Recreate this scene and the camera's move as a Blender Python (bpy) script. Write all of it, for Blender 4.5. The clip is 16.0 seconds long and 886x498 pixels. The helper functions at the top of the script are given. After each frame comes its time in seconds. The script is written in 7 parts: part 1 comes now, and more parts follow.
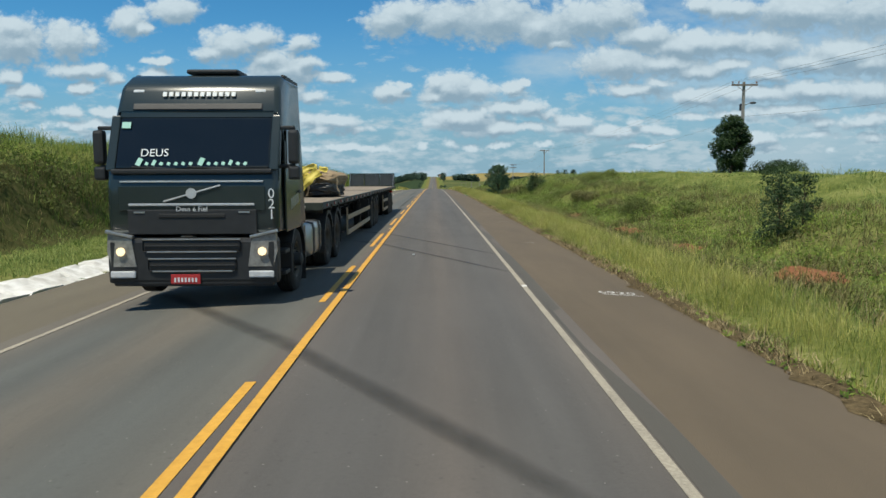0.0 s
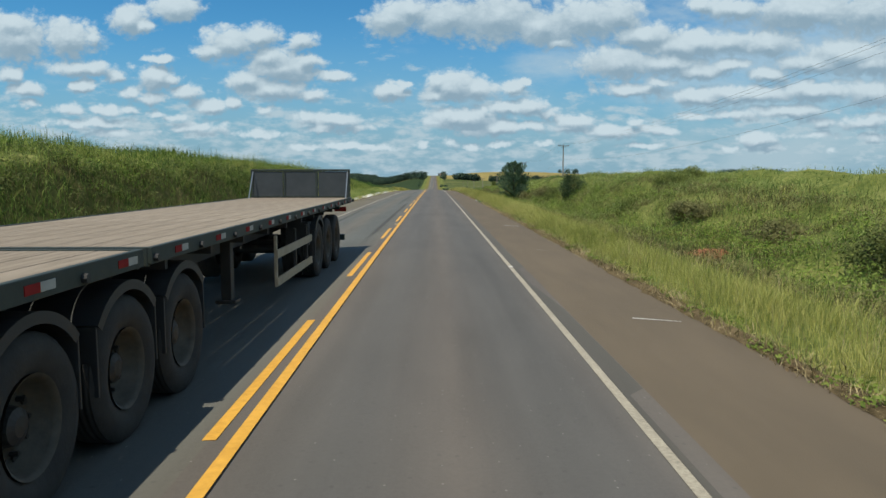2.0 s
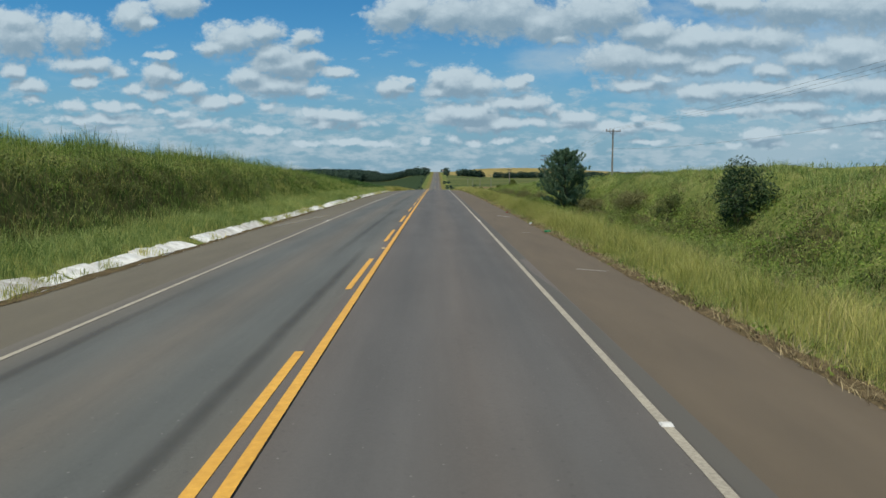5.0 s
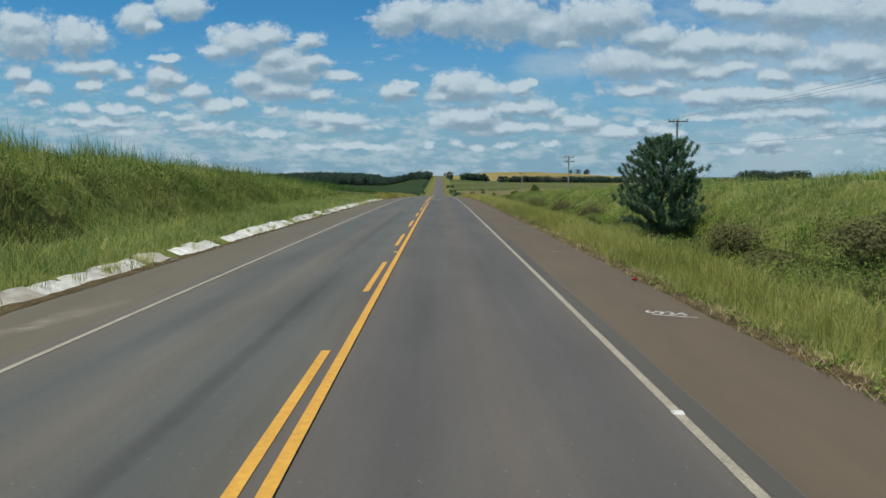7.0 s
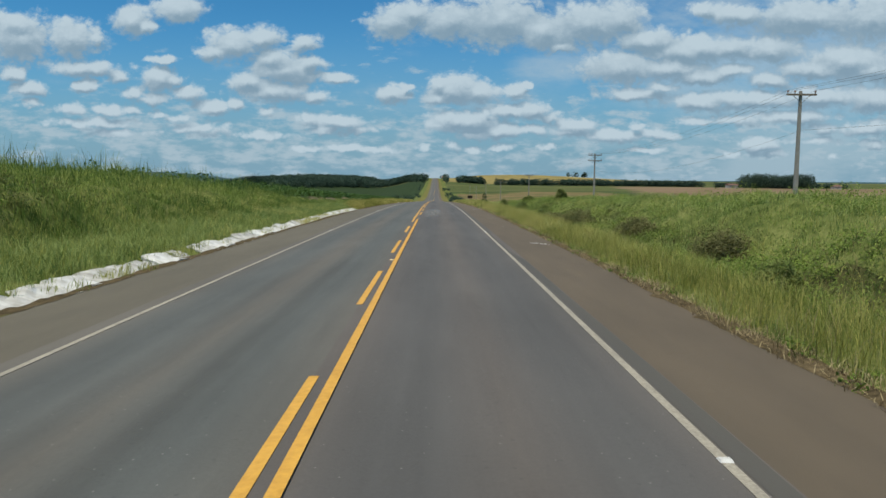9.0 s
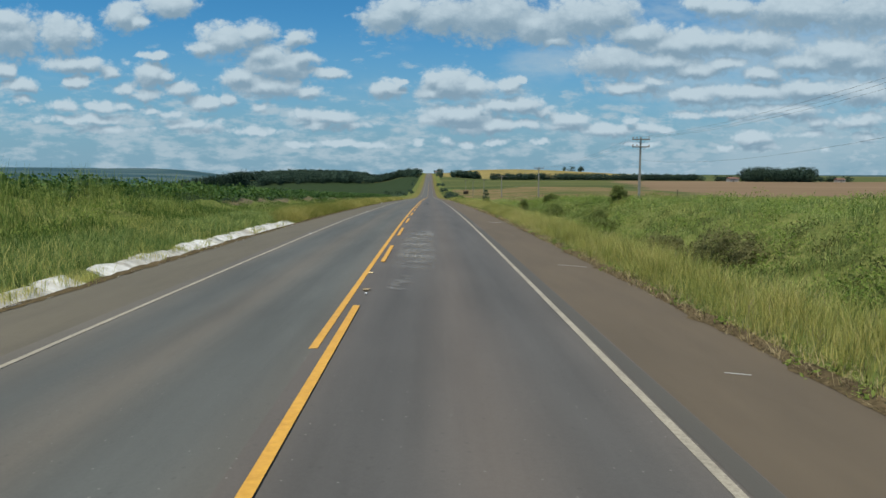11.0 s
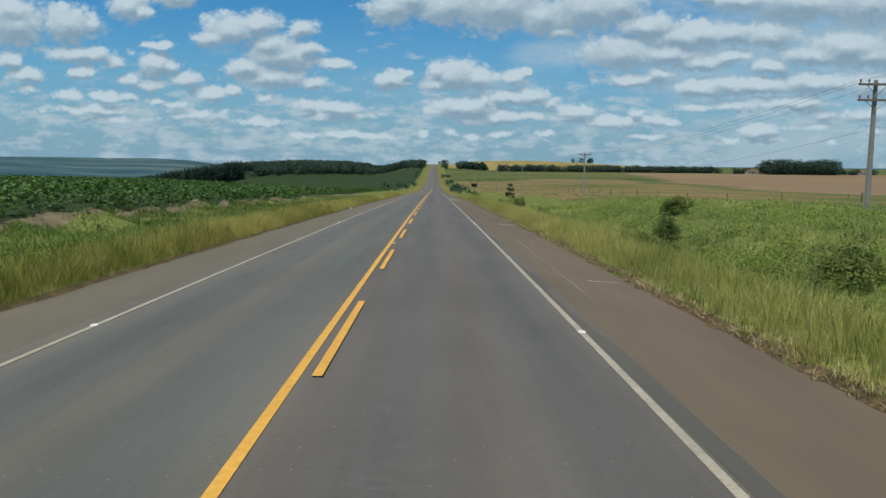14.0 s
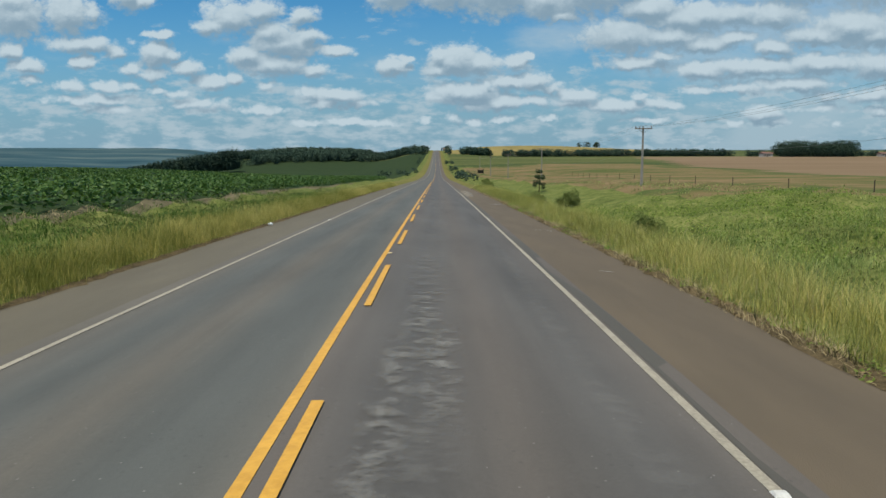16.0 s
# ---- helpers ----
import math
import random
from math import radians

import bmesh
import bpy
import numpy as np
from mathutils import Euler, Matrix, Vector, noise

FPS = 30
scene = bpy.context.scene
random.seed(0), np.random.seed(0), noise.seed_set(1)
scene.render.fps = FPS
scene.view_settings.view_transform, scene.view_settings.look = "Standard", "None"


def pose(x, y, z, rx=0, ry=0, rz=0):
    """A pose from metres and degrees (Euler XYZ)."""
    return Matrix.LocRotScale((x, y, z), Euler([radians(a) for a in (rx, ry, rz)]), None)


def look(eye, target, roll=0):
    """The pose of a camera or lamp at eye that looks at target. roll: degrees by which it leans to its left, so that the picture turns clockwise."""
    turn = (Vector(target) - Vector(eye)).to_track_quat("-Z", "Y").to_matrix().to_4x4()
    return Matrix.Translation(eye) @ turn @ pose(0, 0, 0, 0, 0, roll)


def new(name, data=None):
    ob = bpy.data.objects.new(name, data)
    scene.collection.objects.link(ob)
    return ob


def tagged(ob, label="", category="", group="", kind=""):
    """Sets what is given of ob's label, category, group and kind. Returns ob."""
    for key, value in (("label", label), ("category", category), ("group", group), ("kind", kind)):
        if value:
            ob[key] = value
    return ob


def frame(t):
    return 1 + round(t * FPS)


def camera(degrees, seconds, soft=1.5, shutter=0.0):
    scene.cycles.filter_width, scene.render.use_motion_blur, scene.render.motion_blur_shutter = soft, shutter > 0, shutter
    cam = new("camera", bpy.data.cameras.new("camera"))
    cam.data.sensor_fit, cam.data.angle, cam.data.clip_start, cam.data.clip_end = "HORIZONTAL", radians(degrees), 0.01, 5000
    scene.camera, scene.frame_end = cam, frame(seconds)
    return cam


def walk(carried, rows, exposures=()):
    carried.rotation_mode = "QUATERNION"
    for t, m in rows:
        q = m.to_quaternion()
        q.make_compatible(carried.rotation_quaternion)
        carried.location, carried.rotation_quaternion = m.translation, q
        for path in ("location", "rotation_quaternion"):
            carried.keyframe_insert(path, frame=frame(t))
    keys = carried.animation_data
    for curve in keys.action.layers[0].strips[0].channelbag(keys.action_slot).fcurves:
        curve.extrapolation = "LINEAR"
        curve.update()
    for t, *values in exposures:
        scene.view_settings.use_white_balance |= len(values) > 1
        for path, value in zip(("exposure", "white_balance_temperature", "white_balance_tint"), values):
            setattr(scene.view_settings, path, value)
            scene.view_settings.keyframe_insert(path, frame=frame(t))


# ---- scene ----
# The carriageway: x = 0 on the right-hand yellow line, y along the road, z = 0 on its crown where the drive begins.
SLOPE_Y = (-400, -60, 0, 40, 80, 107, 134, 160, 186, 230, 300, 400, 520, 640, 800, 1100, 1400, 1750, 2100, 6000)
SLOPE_S = (0.0060, 0.0080, 0.0067, 0.0010, -0.0004, -0.0032, -0.0060, -0.0106, -0.0194, -0.0247, -0.0280, -0.0290, -0.0180, 0.0000, 0.0130, 0.0270, 0.0220, 0.0000, -0.0100, -0.0100)
_ys = np.arange(-400.0, 6000.0, 1.0)
_zs = np.cumsum(np.interp(_ys, SLOPE_Y, SLOPE_S))
_zs -= np.interp(0.0, _ys, _zs)


def road_z(y):
    """Height of the road's crown."""
    return np.interp(y, _ys, _zs)


def camber(x):
    """How far the paving falls away from the crown."""
    a = np.abs(x)
    return -0.0451 * np.minimum(a, 3.6) - 0.0651 * np.clip(a - 3.6, 0, 2.6)


EYE = 1.826
# seconds, metres along the road, x, yaw (to the left), pitch (up), roll
PATH = [
    (0.0, 0.000, 1.441, -0.693, -5.579, -0.221),
    (0.5, 5.505, 1.427, -0.619, -5.581, -0.125),
    (1.0, 11.025, 1.413, -0.727, -5.810, -0.030),
    (1.5, 16.489, 1.393, -0.707, -5.849, -0.026),
    (2.0, 21.991, 1.372, -0.688, -5.661, -0.022),
    (2.5, 27.623, 1.329, -0.640, -5.419, 0.107),
    (3.0, 33.311, 1.286, -0.773, -5.856, 0.237),
    (3.5, 39.048, 1.283, -0.534, -5.593, 0.136),
    (4.0, 44.852, 1.280, -0.567, -5.874, 0.036),
    (6.5, 75.156, 1.072, -0.231, -5.973, -0.044),
    (7.0, 81.334, 1.010, -0.255, -5.645, 0.226),
    (7.5, 87.597, 0.948, -0.460, -5.498, 0.497),
    (8.0, 93.936, 0.939, -0.556, -5.740, 0.498),
    (8.5, 100.359, 0.930, -0.561, -5.438, 0.499),
    (11.0, 134.576, 1.076, -1.074, -5.831, 0.171),
    (11.5, 141.509, 1.110, -1.016, -6.481, 0.167),
    (12.0, 148.511, 1.144, -0.867, -6.089, 0.164),
    (12.5, 155.729, 1.140, -1.186, -6.713, 0.256),
    (13.0, 163.010, 1.136, -0.916, -6.839, 0.349),
    (13.5, 170.156, 1.080, -1.032, -7.129, 0.390),
    (14.0, 177.360, 1.085, -0.740, -6.512, 0.431),
    (14.5, 184.760, 1.061, -0.687, -6.973, 0.159),
    (15.0, 192.214, 1.037, -0.588, -7.163, -0.113),
    (15.5, 199.749, 1.000, -0.377, -6.809, -0.186),
    (16.0, 207.335, 0.964, -0.437, -7.586, -0.259),
]


def aim(x, y, yaw, pitch, roll):
    eye = Vector((x, y, float(road_z(y)) + EYE))
    a, b = radians(yaw), radians(pitch)
    return look(eye, eye + Vector((-math.sin(a) * math.cos(b), math.cos(a) * math.cos(b), math.sin(b))), roll)


cam = camera(63.58, 16.0, soft=1.5, shutter=0.0)
walk(cam, [(t, aim(x, y, yaw, pitch, roll)) for t, y, x, yaw, pitch, roll in PATH], [(0.0, 0.13, 6720, 6), (2.0, 0.13, 6720, 6), (3.0, 0.02, 6700, 6), (4.0, -0.04, 6600, 6), (7.0, -0.08, 6500, 6), (12.0, -0.04, 6500, 6), (15.0, -0.04, 6550, 6), (16.0, -0.02, 6600, 6)])

# ---------------------------------------------------------------- sky and sun
SUN_FROM = Vector((-0.27, -0.31, 1.0)).normalized()
sun = new("sun", bpy.data.lights.new("sun", "SUN"))
sun.data.energy, sun.data.angle, sun.data.color = 4.3, radians(0.5), (1.0, 0.94, 0.82)
sun.matrix_world = look(SUN_FROM * 100, (0, 0, 0))

# each cloud mass: right, up, half width, half height, in thousandths of the reach ahead
CLOUDS_A = [(-565, 190, 46, 28), (-496, 188, 38, 24), (-571, 207, 30, 15), (-466, 191, 12, 7), (-483, 150, 47, 11), (-434, 139, 15, 9), (-415, 214, 24, 18),
            (-393, 205, 17, 9), (-354, 229, 33, 18), (-275, 182, 38, 21), (-241, 190, 28, 16), (-302, 172, 25, 10), (-222, 165, 31, 14),
            (-182, 185, 20, 13), (-257, 134, 26, 13), (-207, 150, 46, 20), (-223, 122, 46, 15), (-172, 158, 20, 13), (-169, 114, 22, 10), (-136, 139, 23, 8)]
CLOUDS_B = [(-380, 137, 23, 17), (-361, 134, 14, 9), (-415, 116, 26, 8), (-385, 110, 38, 8), (-342, 115, 23, 11), (-372, 162, 21, 7), (-484, 126, 20, 8),
            (-579, 140, 15, 11), (-557, 121, 24, 11), (-554, 100, 23, 8), (-501, 93, 26, 8), (-451, 92, 31, 7), (-416, 93, 23, 7), (-382, 88, 14, 8),
            (-355, 83, 31, 6), (-308, 98, 28, 10), (-277, 102, 12, 10), (-231, 93, 26, 7), (-177, 85, 25, 8), (-131, 80, 39, 10), (-100, 70, 39, 6)]
CLOUDS_C = [(-154, 69, 39, 6), (-332, 69, 62, 9), (-479, 75, 93, 7), (-441, 62, 62, 5), (-240, 60, 54, 6), (-56, 216, 37, 21), (-37, 226, 31, 18),
            (17, 217, 54, 25), (86, 219, 62, 31), (148, 205, 46, 25), (210, 217, 54, 24), (168, 185, 19, 8), (252, 221, 29, 21), (-60, 118, 28, 13),
            (-41, 128, 9, 5), (21, 125, 36, 19), (56, 121, 28, 15), (2, 113, 23, 10), (2, 132, 17, 11), (107, 124, 19, 11), (126, 131, 12, 5)]
CLOUDS_D = [(41, 83, 47, 15), (2, 76, 31, 7), (17, 90, 12, 7), (72, 94, 12, 6), (99, 96, 23, 10), (130, 98, 27, 13), (158, 91, 23, 8),
            (49, 65, 47, 8), (88, 71, 28, 10), (135, 72, 31, 6), (191, 77, 30, 12), (182, 68, 47, 5), (21, 48, 19, 7), (53, 44, 17, 5),
            (88, 46, 28, 6), (-18, 46, 11, 5), (151, 48, 16, 5), (-131, 43, 47, 5), (-178, 43, 31, 4), (-84, 41, 47, 4), (288, 195, 47, 17)]
CLOUDS_E = [(335, 180, 55, 18), (366, 184, 39, 15), (405, 184, 39, 17), (460, 184, 39, 19), (258, 156, 55, 24), (320, 157, 55, 15), (274, 122, 47, 10),
            (305, 130, 31, 8), (360, 146, 47, 11), (406, 154, 31, 10), (462, 142, 31, 10), (364, 233, 22, 12), (411, 229, 43, 15), (504, 226, 94, 24),
            (598, 227, 62, 30), (570, 170, 63, 19), (524, 158, 55, 14), (602, 159, 47, 18), (361, 111, 47, 13), (439, 116, 87, 12), (534, 120, 71, 15)]
CLOUDS_F = [(605, 116, 39, 17), (245, 63, 39, 10), (276, 76, 17, 7), (300, 68, 31, 7), (323, 65, 32, 6), (417, 88, 63, 8), (496, 93, 63, 10),
            (362, 84, 47, 5), (450, 54, 28, 10), (536, 77, 40, 9), (599, 78, 40, 12), (411, 40, 17, 4), (529, 58, 40, 5), (609, 58, 32, 7),
            (554, 36, 14, 5), (285, 45, 47, 4), (467, 42, 32, 4), (727, 175, 118, 64), (751, 67, 88, 22), (-687, 173, 83, 45), (-700, 90, 77, 21)]


def cloud_field(name, masses):
    """How deep in cloud a sky direction lies; its vector is (right, up) of the direction over its reach ahead."""
    g = bpy.data.node_groups.new(name, "ShaderNodeTree")
    g.interface.new_socket("At", in_out="INPUT", socket_type="NodeSocketVector")
    g.interface.new_socket("Depth", in_out="OUTPUT", socket_type="NodeSocketFloat")
    n, l = g.nodes, g.links
    at, out = n.new("NodeGroupInput"), n.new("NodeGroupOutput")
    sep = n.new("ShaderNodeSeparateXYZ")
    l.new(at.outputs[0], sep.inputs[0])
    last = None
    for u, v, a, b in masses:
        grow = 1.22 if b >= 14 else 1.12
        flat = b < 10 and v < 125
        u, v, a, b = u / 1000, v / 1000, grow * a / 1000, grow * b / 1000 * (1.45 if flat else 1.0)
        here = n.new("ShaderNodeCombineXYZ")
        l.new(sep.outputs[0], here.inputs[0]), l.new(sep.outputs[1], here.inputs[1])
        if last is not None:
            l.new(last, here.inputs[2])
        m = n.new("ShaderNodeVectorMath")
        m.operation = "MULTIPLY_ADD"
        m.inputs[1].default_value, m.inputs[2].default_value = (1 / a, 1 / b, 0), (-u / a, -v / b, 0)
        d = n.new("ShaderNodeVectorMath")
        d.operation = "LENGTH"
        l.new(here.outputs[0], m.inputs[0]), l.new(m.outputs[0], d.inputs[0])
        reach = d.outputs["Value"]
        if flat:
            k = n.new("ShaderNodeMath")
            k.operation = "ADD"
            k.inputs[1].default_value = 0.34
            l.new(reach, k.inputs[0])
            reach = k.outputs[0]
        if last is None:
            last = reach
        else:
            k = n.new("ShaderNodeMath")
            k.operation = "SMOOTH_MIN"
            k.inputs[2].default_value = 0.30
            l.new(last, k.inputs[0]), l.new(reach, k.inputs[1])
            last = k.outputs[0]
    k = n.new("ShaderNodeMath")
    k.operation = "SUBTRACT"
    k.inputs[0].default_value = 1.0
    l.new(last, k.inputs[1]), l.new(k.outputs[0], out.inputs[0])
    return g


def make_world():
    world = bpy.data.worlds.new("sky")
    scene.world = world
    world.use_nodes = True
    nt = world.node_tree
    n, l = nt.nodes, nt.links
    n.clear()

    def math_(op, a, b=None, c=None, clamp=False):
        k = n.new("ShaderNodeMath")
        k.operation, k.use_clamp = op, clamp
        for i, v in enumerate((a, b, c)):
            if v is None:
                continue
            if isinstance(v, (int, float)):
                k.inputs[i].default_value = v
            else:
                l.new(v, k.inputs[i])
        return k.outputs[0]

    def noise_(vec, scale, detail, rough=0.55):
        k = n.new("ShaderNodeTexNoise")
        k.inputs["Scale"].default_value, k.inputs["Detail"].default_value, k.inputs["Roughness"].default_value = scale, detail, rough
        l.new(vec, k.inputs["Vector"])
        return k.outputs["Fac"]

    def vec_(x, y, z=0.0):
        k = n.new("ShaderNodeCombineXYZ")
        for i, v in enumerate((x, y, z)):
            if isinstance(v, (int, float)):
                k.inputs[i].default_value = v
            else:
                l.new(v, k.inputs[i])
        return k.outputs[0]

    tc = n.new("ShaderNodeTexCoord")
    sep = n.new("ShaderNodeSeparateXYZ")
    l.new(tc.outputs["Generated"], sep.inputs[0])
    x, y, z = sep.outputs
    ahead = math_("MAXIMUM", math_("ABSOLUTE", y), 0.05)
    u, v = math_("DIVIDE", x, ahead), math_("DIVIDE", z, ahead)
    stretched = vec_(u, math_("MULTIPLY", v, 1.5), math_("MULTIPLY", y, 3.0))
    fine = math_("SUBTRACT", noise_(stretched, 30.0, 8.0, 0.62), 0.5)
    broad = math_("SUBTRACT", noise_(stretched, 13.0, 3.0), 0.5)
    wob = noise_(vec_(u, v, 7.3), 34.0, 4.0)
    wob2 = noise_(vec_(u, v, 3.1), 34.0, 4.0)
    at = vec_(math_("ADD", u, math_("MULTIPLY", math_("SUBTRACT", wob, 0.5), 0.032)),
              math_("ADD", v, math_("MULTIPLY", math_("SUBTRACT", wob2, 0.5), 0.015)))
    masses = CLOUDS_A + CLOUDS_B + CLOUDS_C + CLOUDS_D + CLOUDS_E + CLOUDS_F

    def field(group, vec):
        k = n.new("ShaderNodeGroup")
        k.node_tree = group
        l.new(vec, k.inputs[0])
        return k.outputs[0]

    depth = field(cloud_field("cloud_masses", masses), at)
    add = n.new("ShaderNodeVectorMath")
    add.operation = "ADD"
    add.inputs[1].default_value = (-0.003, 0.011, 0)
    l.new(at, add.inputs[0])
    above = field(cloud_field("cloud_masses_above", masses), add.outputs[0])
    # small flat cumulus crowding together towards the horizon
    low = vec_(u, math_("MULTIPLY", v, 2.6), 1.7)
    crowd = math_("SUBTRACT", noise_(low, 25.0, 6.0, 0.58), 0.5)
    band = math_("MINIMUM", math_("MULTIPLY", math_("SUBTRACT", 0.120, v), 5.0), 0.24)
    small = math_("ADD", math_("MULTIPLY", crowd, 2.6), math_("SUBTRACT", band, 0.10))
    puff = math_("SUBTRACT", math_("ABSOLUTE", math_("SUBTRACT", noise_(vec_(u, math_("MULTIPLY", v, 1.35), 2.2), 40.0, 5.0, 0.55), 0.5)), 0.10)
    ragged = math_("ADD", math_("ADD", depth, math_("MULTIPLY", puff, 1.9)), math_("ADD", math_("MULTIPLY", fine, 1.05), math_("MULTIPLY", broad, 0.95)))
    body = math_("ADD", ragged, 0.18)
    ramp = n.new("ShaderNodeMapRange")
    ramp.interpolation_type = "SMOOTHSTEP"
    ramp.inputs["From Min"].default_value, ramp.inputs["From Max"].default_value = -0.10, 0.50
    l.new(body, ramp.inputs["Value"])
    wisps = n.new("ShaderNodeMapRange")
    wisps.interpolation_type = "SMOOTHSTEP"
    wisps.inputs["From Min"].default_value, wisps.inputs["From Max"].default_value = -0.10, 0.52
    wisps.inputs["To Max"].default_value = 0.85
    l.new(small, wisps.inputs["Value"])
    # thin high veils, closing in to the right
    film = n.new("ShaderNodeMapRange")
    film.interpolation_type = "SMOOTHSTEP"
    film.inputs["From Min"].default_value, film.inputs["From Max"].default_value = 0.50, 0.84
    film.inputs["To Max"].default_value = 0.62
    l.new(math_("ADD", noise_(vec_(u, math_("MULTIPLY", v, 2.6), 5.5), 6.5, 7.0, 0.6), math_("MULTIPLY", math_("MINIMUM", math_("MAXIMUM", u, -0.3), 0.5), 0.50)), film.inputs["Value"])
    mask = ramp.outputs[0]
    thin = math_("MAXIMUM", wisps.outputs[0], film.outputs[0])
    # the base of each cloud is greyer than its crown
    shade = math_("ADD", math_("ADD", math_("MULTIPLY", math_("SUBTRACT", above, depth), 0.95), math_("MULTIPLY", depth, 0.10)), math_("ADD", math_("MULTIPLY", fine, -0.35), math_("MULTIPLY", puff, -1.0)))
    tone = n.new("ShaderNodeMapRange")
    tone.interpolation_type = "SMOOTHSTEP"
    tone.inputs["From Min"].default_value, tone.inputs["From Max"].default_value = -0.42, 0.46
    l.new(shade, tone.inputs["Value"])
    white = n.new("ShaderNodeMix")
    white.data_type = "RGBA"
    white.inputs[6].default_value, white.inputs[7].default_value = (0.525, 0.632, 0.722, 1), (0.240, 0.352, 0.460, 1)
    l.new(tone.outputs[0], white.inputs[0])
    sky = n.new("ShaderNodeTexSky")
    sky.sky_type, sky.sun_disc = "NISHITA", False
    sky.sun_elevation = math.asin(SUN_FROM.z)
    sky.sun_rotation = math.atan2(SUN_FROM.x, SUN_FROM.y)
    sky.altitude, sky.air_density, sky.dust_density, sky.ozone_density = 600, 1.0, 0.2, 1.5
    dim = n.new("ShaderNodeVectorMath")
    dim.operation = "SCALE"
    dim.inputs["Scale"].default_value = SKY
    blue = n.new("ShaderNodeMix")
    blue.data_type, blue.blend_type = "RGBA", "MULTIPLY"
    blue.inputs[0].default_value = 1.0
    blue.inputs[7].default_value = (0.36, 0.94, 1.26, 1)
    l.new(sky.outputs[0], blue.inputs[6])
    # the pale blue-grey veil low over the land
    veil = n.new("ShaderNodeMapRange")
    veil.interpolation_type = "SMOOTHERSTEP"
    veil.inputs["From Min"].default_value, veil.inputs["From Max"].default_value = 0.26, -0.03
    l.new(v, veil.inputs["Value"])
    low_sky = n.new("ShaderNodeMix")
    low_sky.data_type = "RGBA"
    low_sky.inputs[7].default_value = (2.7, 4.5, 5.95, 1)
    l.new(veil.outputs[0], low_sky.inputs[0]), l.new(blue.outputs[2], low_sky.inputs[6])
    l.new(low_sky.outputs[2], dim.inputs[0])
    pale = n.new("ShaderNodeMix")
    pale.data_type = "RGBA"
    pale.inputs[7].default_value = (0.430, 0.540, 0.630, 1)
    l.new(thin, pale.inputs[0]), l.new(dim.outputs[0], pale.inputs[6])
    mix = n.new("ShaderNodeMix")
    mix.data_type = "RGBA"
    l.new(mask, mix.inputs[0]), l.new(pale.outputs[2], mix.inputs[6]), l.new(white.outputs[2], mix.inputs[7])
    bg = n.new("ShaderNodeBackground")
    bg.inputs["Strength"].default_value = 1.0
    l.new(mix.outputs[2], bg.inputs["Color"])
    out = n.new("ShaderNodeOutputWorld")
    l.new(bg.outputs[0], out.inputs["Surface"])


SKY = 0.083
make_world()

# ---------------------------------------------------------------- materials
def mat(name, dark, light, scale=3.0, rough=0.8, metal=0.0, bump=0.0, bump_scale=60.0, broad=0.35, mid=None, island=0.0, stretch=(1, 1, 1), spec=0.5, per_object=0.0, through_light=0.0, span=(0.30, 0.72)):
    """A surface between two colours, mottled at two scales, with fine relief."""
    m = bpy.data.materials.new(name)
    m.use_nodes = True
    n, l = m.node_tree.nodes, m.node_tree.links
    b = n["Principled BSDF"]
    b.inputs["Roughness"].default_value, b.inputs["Metallic"].default_value = rough, metal
    b.inputs["Specular IOR Level"].default_value = spec
    tc, mp = n.new("ShaderNodeTexCoord"), n.new("ShaderNodeMapping")
    mp.inputs["Scale"].default_value = stretch
    l.new(tc.outputs["Object"], mp.inputs["Vector"])

    def tex(s, d):
        k = n.new("ShaderNodeTexNoise")
        k.inputs["Scale"].default_value, k.inputs["Detail"].default_value, k.inputs["Roughness"].default_value = s, d, 0.6
        l.new(mp.outputs[0], k.inputs["Vector"])
        return k.outputs["Fac"]

    def math_(op, a, c):
        k = n.new("ShaderNodeMath")
        k.operation = op
        for i, v in enumerate((a, c)):
            if isinstance(v, (int, float)):
                k.inputs[i].default_value = v
            else:
                l.new(v, k.inputs[i])
        return k.outputs[0]

    fac = math_("ADD", math_("MULTIPLY", tex(scale, 5), 1 - broad), math_("MULTIPLY", tex(scale * 0.09, 3), broad))
    if island:
        geo = n.new("ShaderNodeNewGeometry")
        fac = math_("ADD", fac, math_("MULTIPLY", math_("SUBTRACT", geo.outputs["Random Per Island"], 0.5), island))
    if per_object:
        info = n.new("ShaderNodeObjectInfo")
        fac = math_("ADD", fac, math_("MULTIPLY", math_("SUBTRACT", info.outputs["Random"], 0.5), per_object))
    ramp = n.new("ShaderNodeValToRGB")
    e = ramp.color_ramp.elements
    e[0].position, e[0].color = span[0], (*dark, 1)
    e[1].position, e[1].color = span[1], (*light, 1)
    if mid:
        k = e.new(0.5)
        k.color = (*mid, 1)
    l.new(fac, ramp.inputs["Fac"]), l.new(ramp.outputs[0], b.inputs["Base Color"])
    if bump:
        k = n.new("ShaderNodeBump")
        k.inputs["Strength"].default_value, k.inputs["Distance"].default_value = bump, 0.02
        l.new(tex(bump_scale, 4), k.inputs["Height"]), l.new(k.outputs[0], b.inputs["Normal"])
    if through_light:
        tr, add = n.new("ShaderNodeBsdfTranslucent"), n.new("ShaderNodeMixShader")
        add.inputs[0].default_value = through_light
        l.new(ramp.outputs[0], tr.inputs["Color"])
        l.new(b.outputs[0], add.inputs[1]), l.new(tr.outputs[0], add.inputs[2])
        l.new(add.outputs[0], n["Material Output"].inputs["Surface"])
    return m




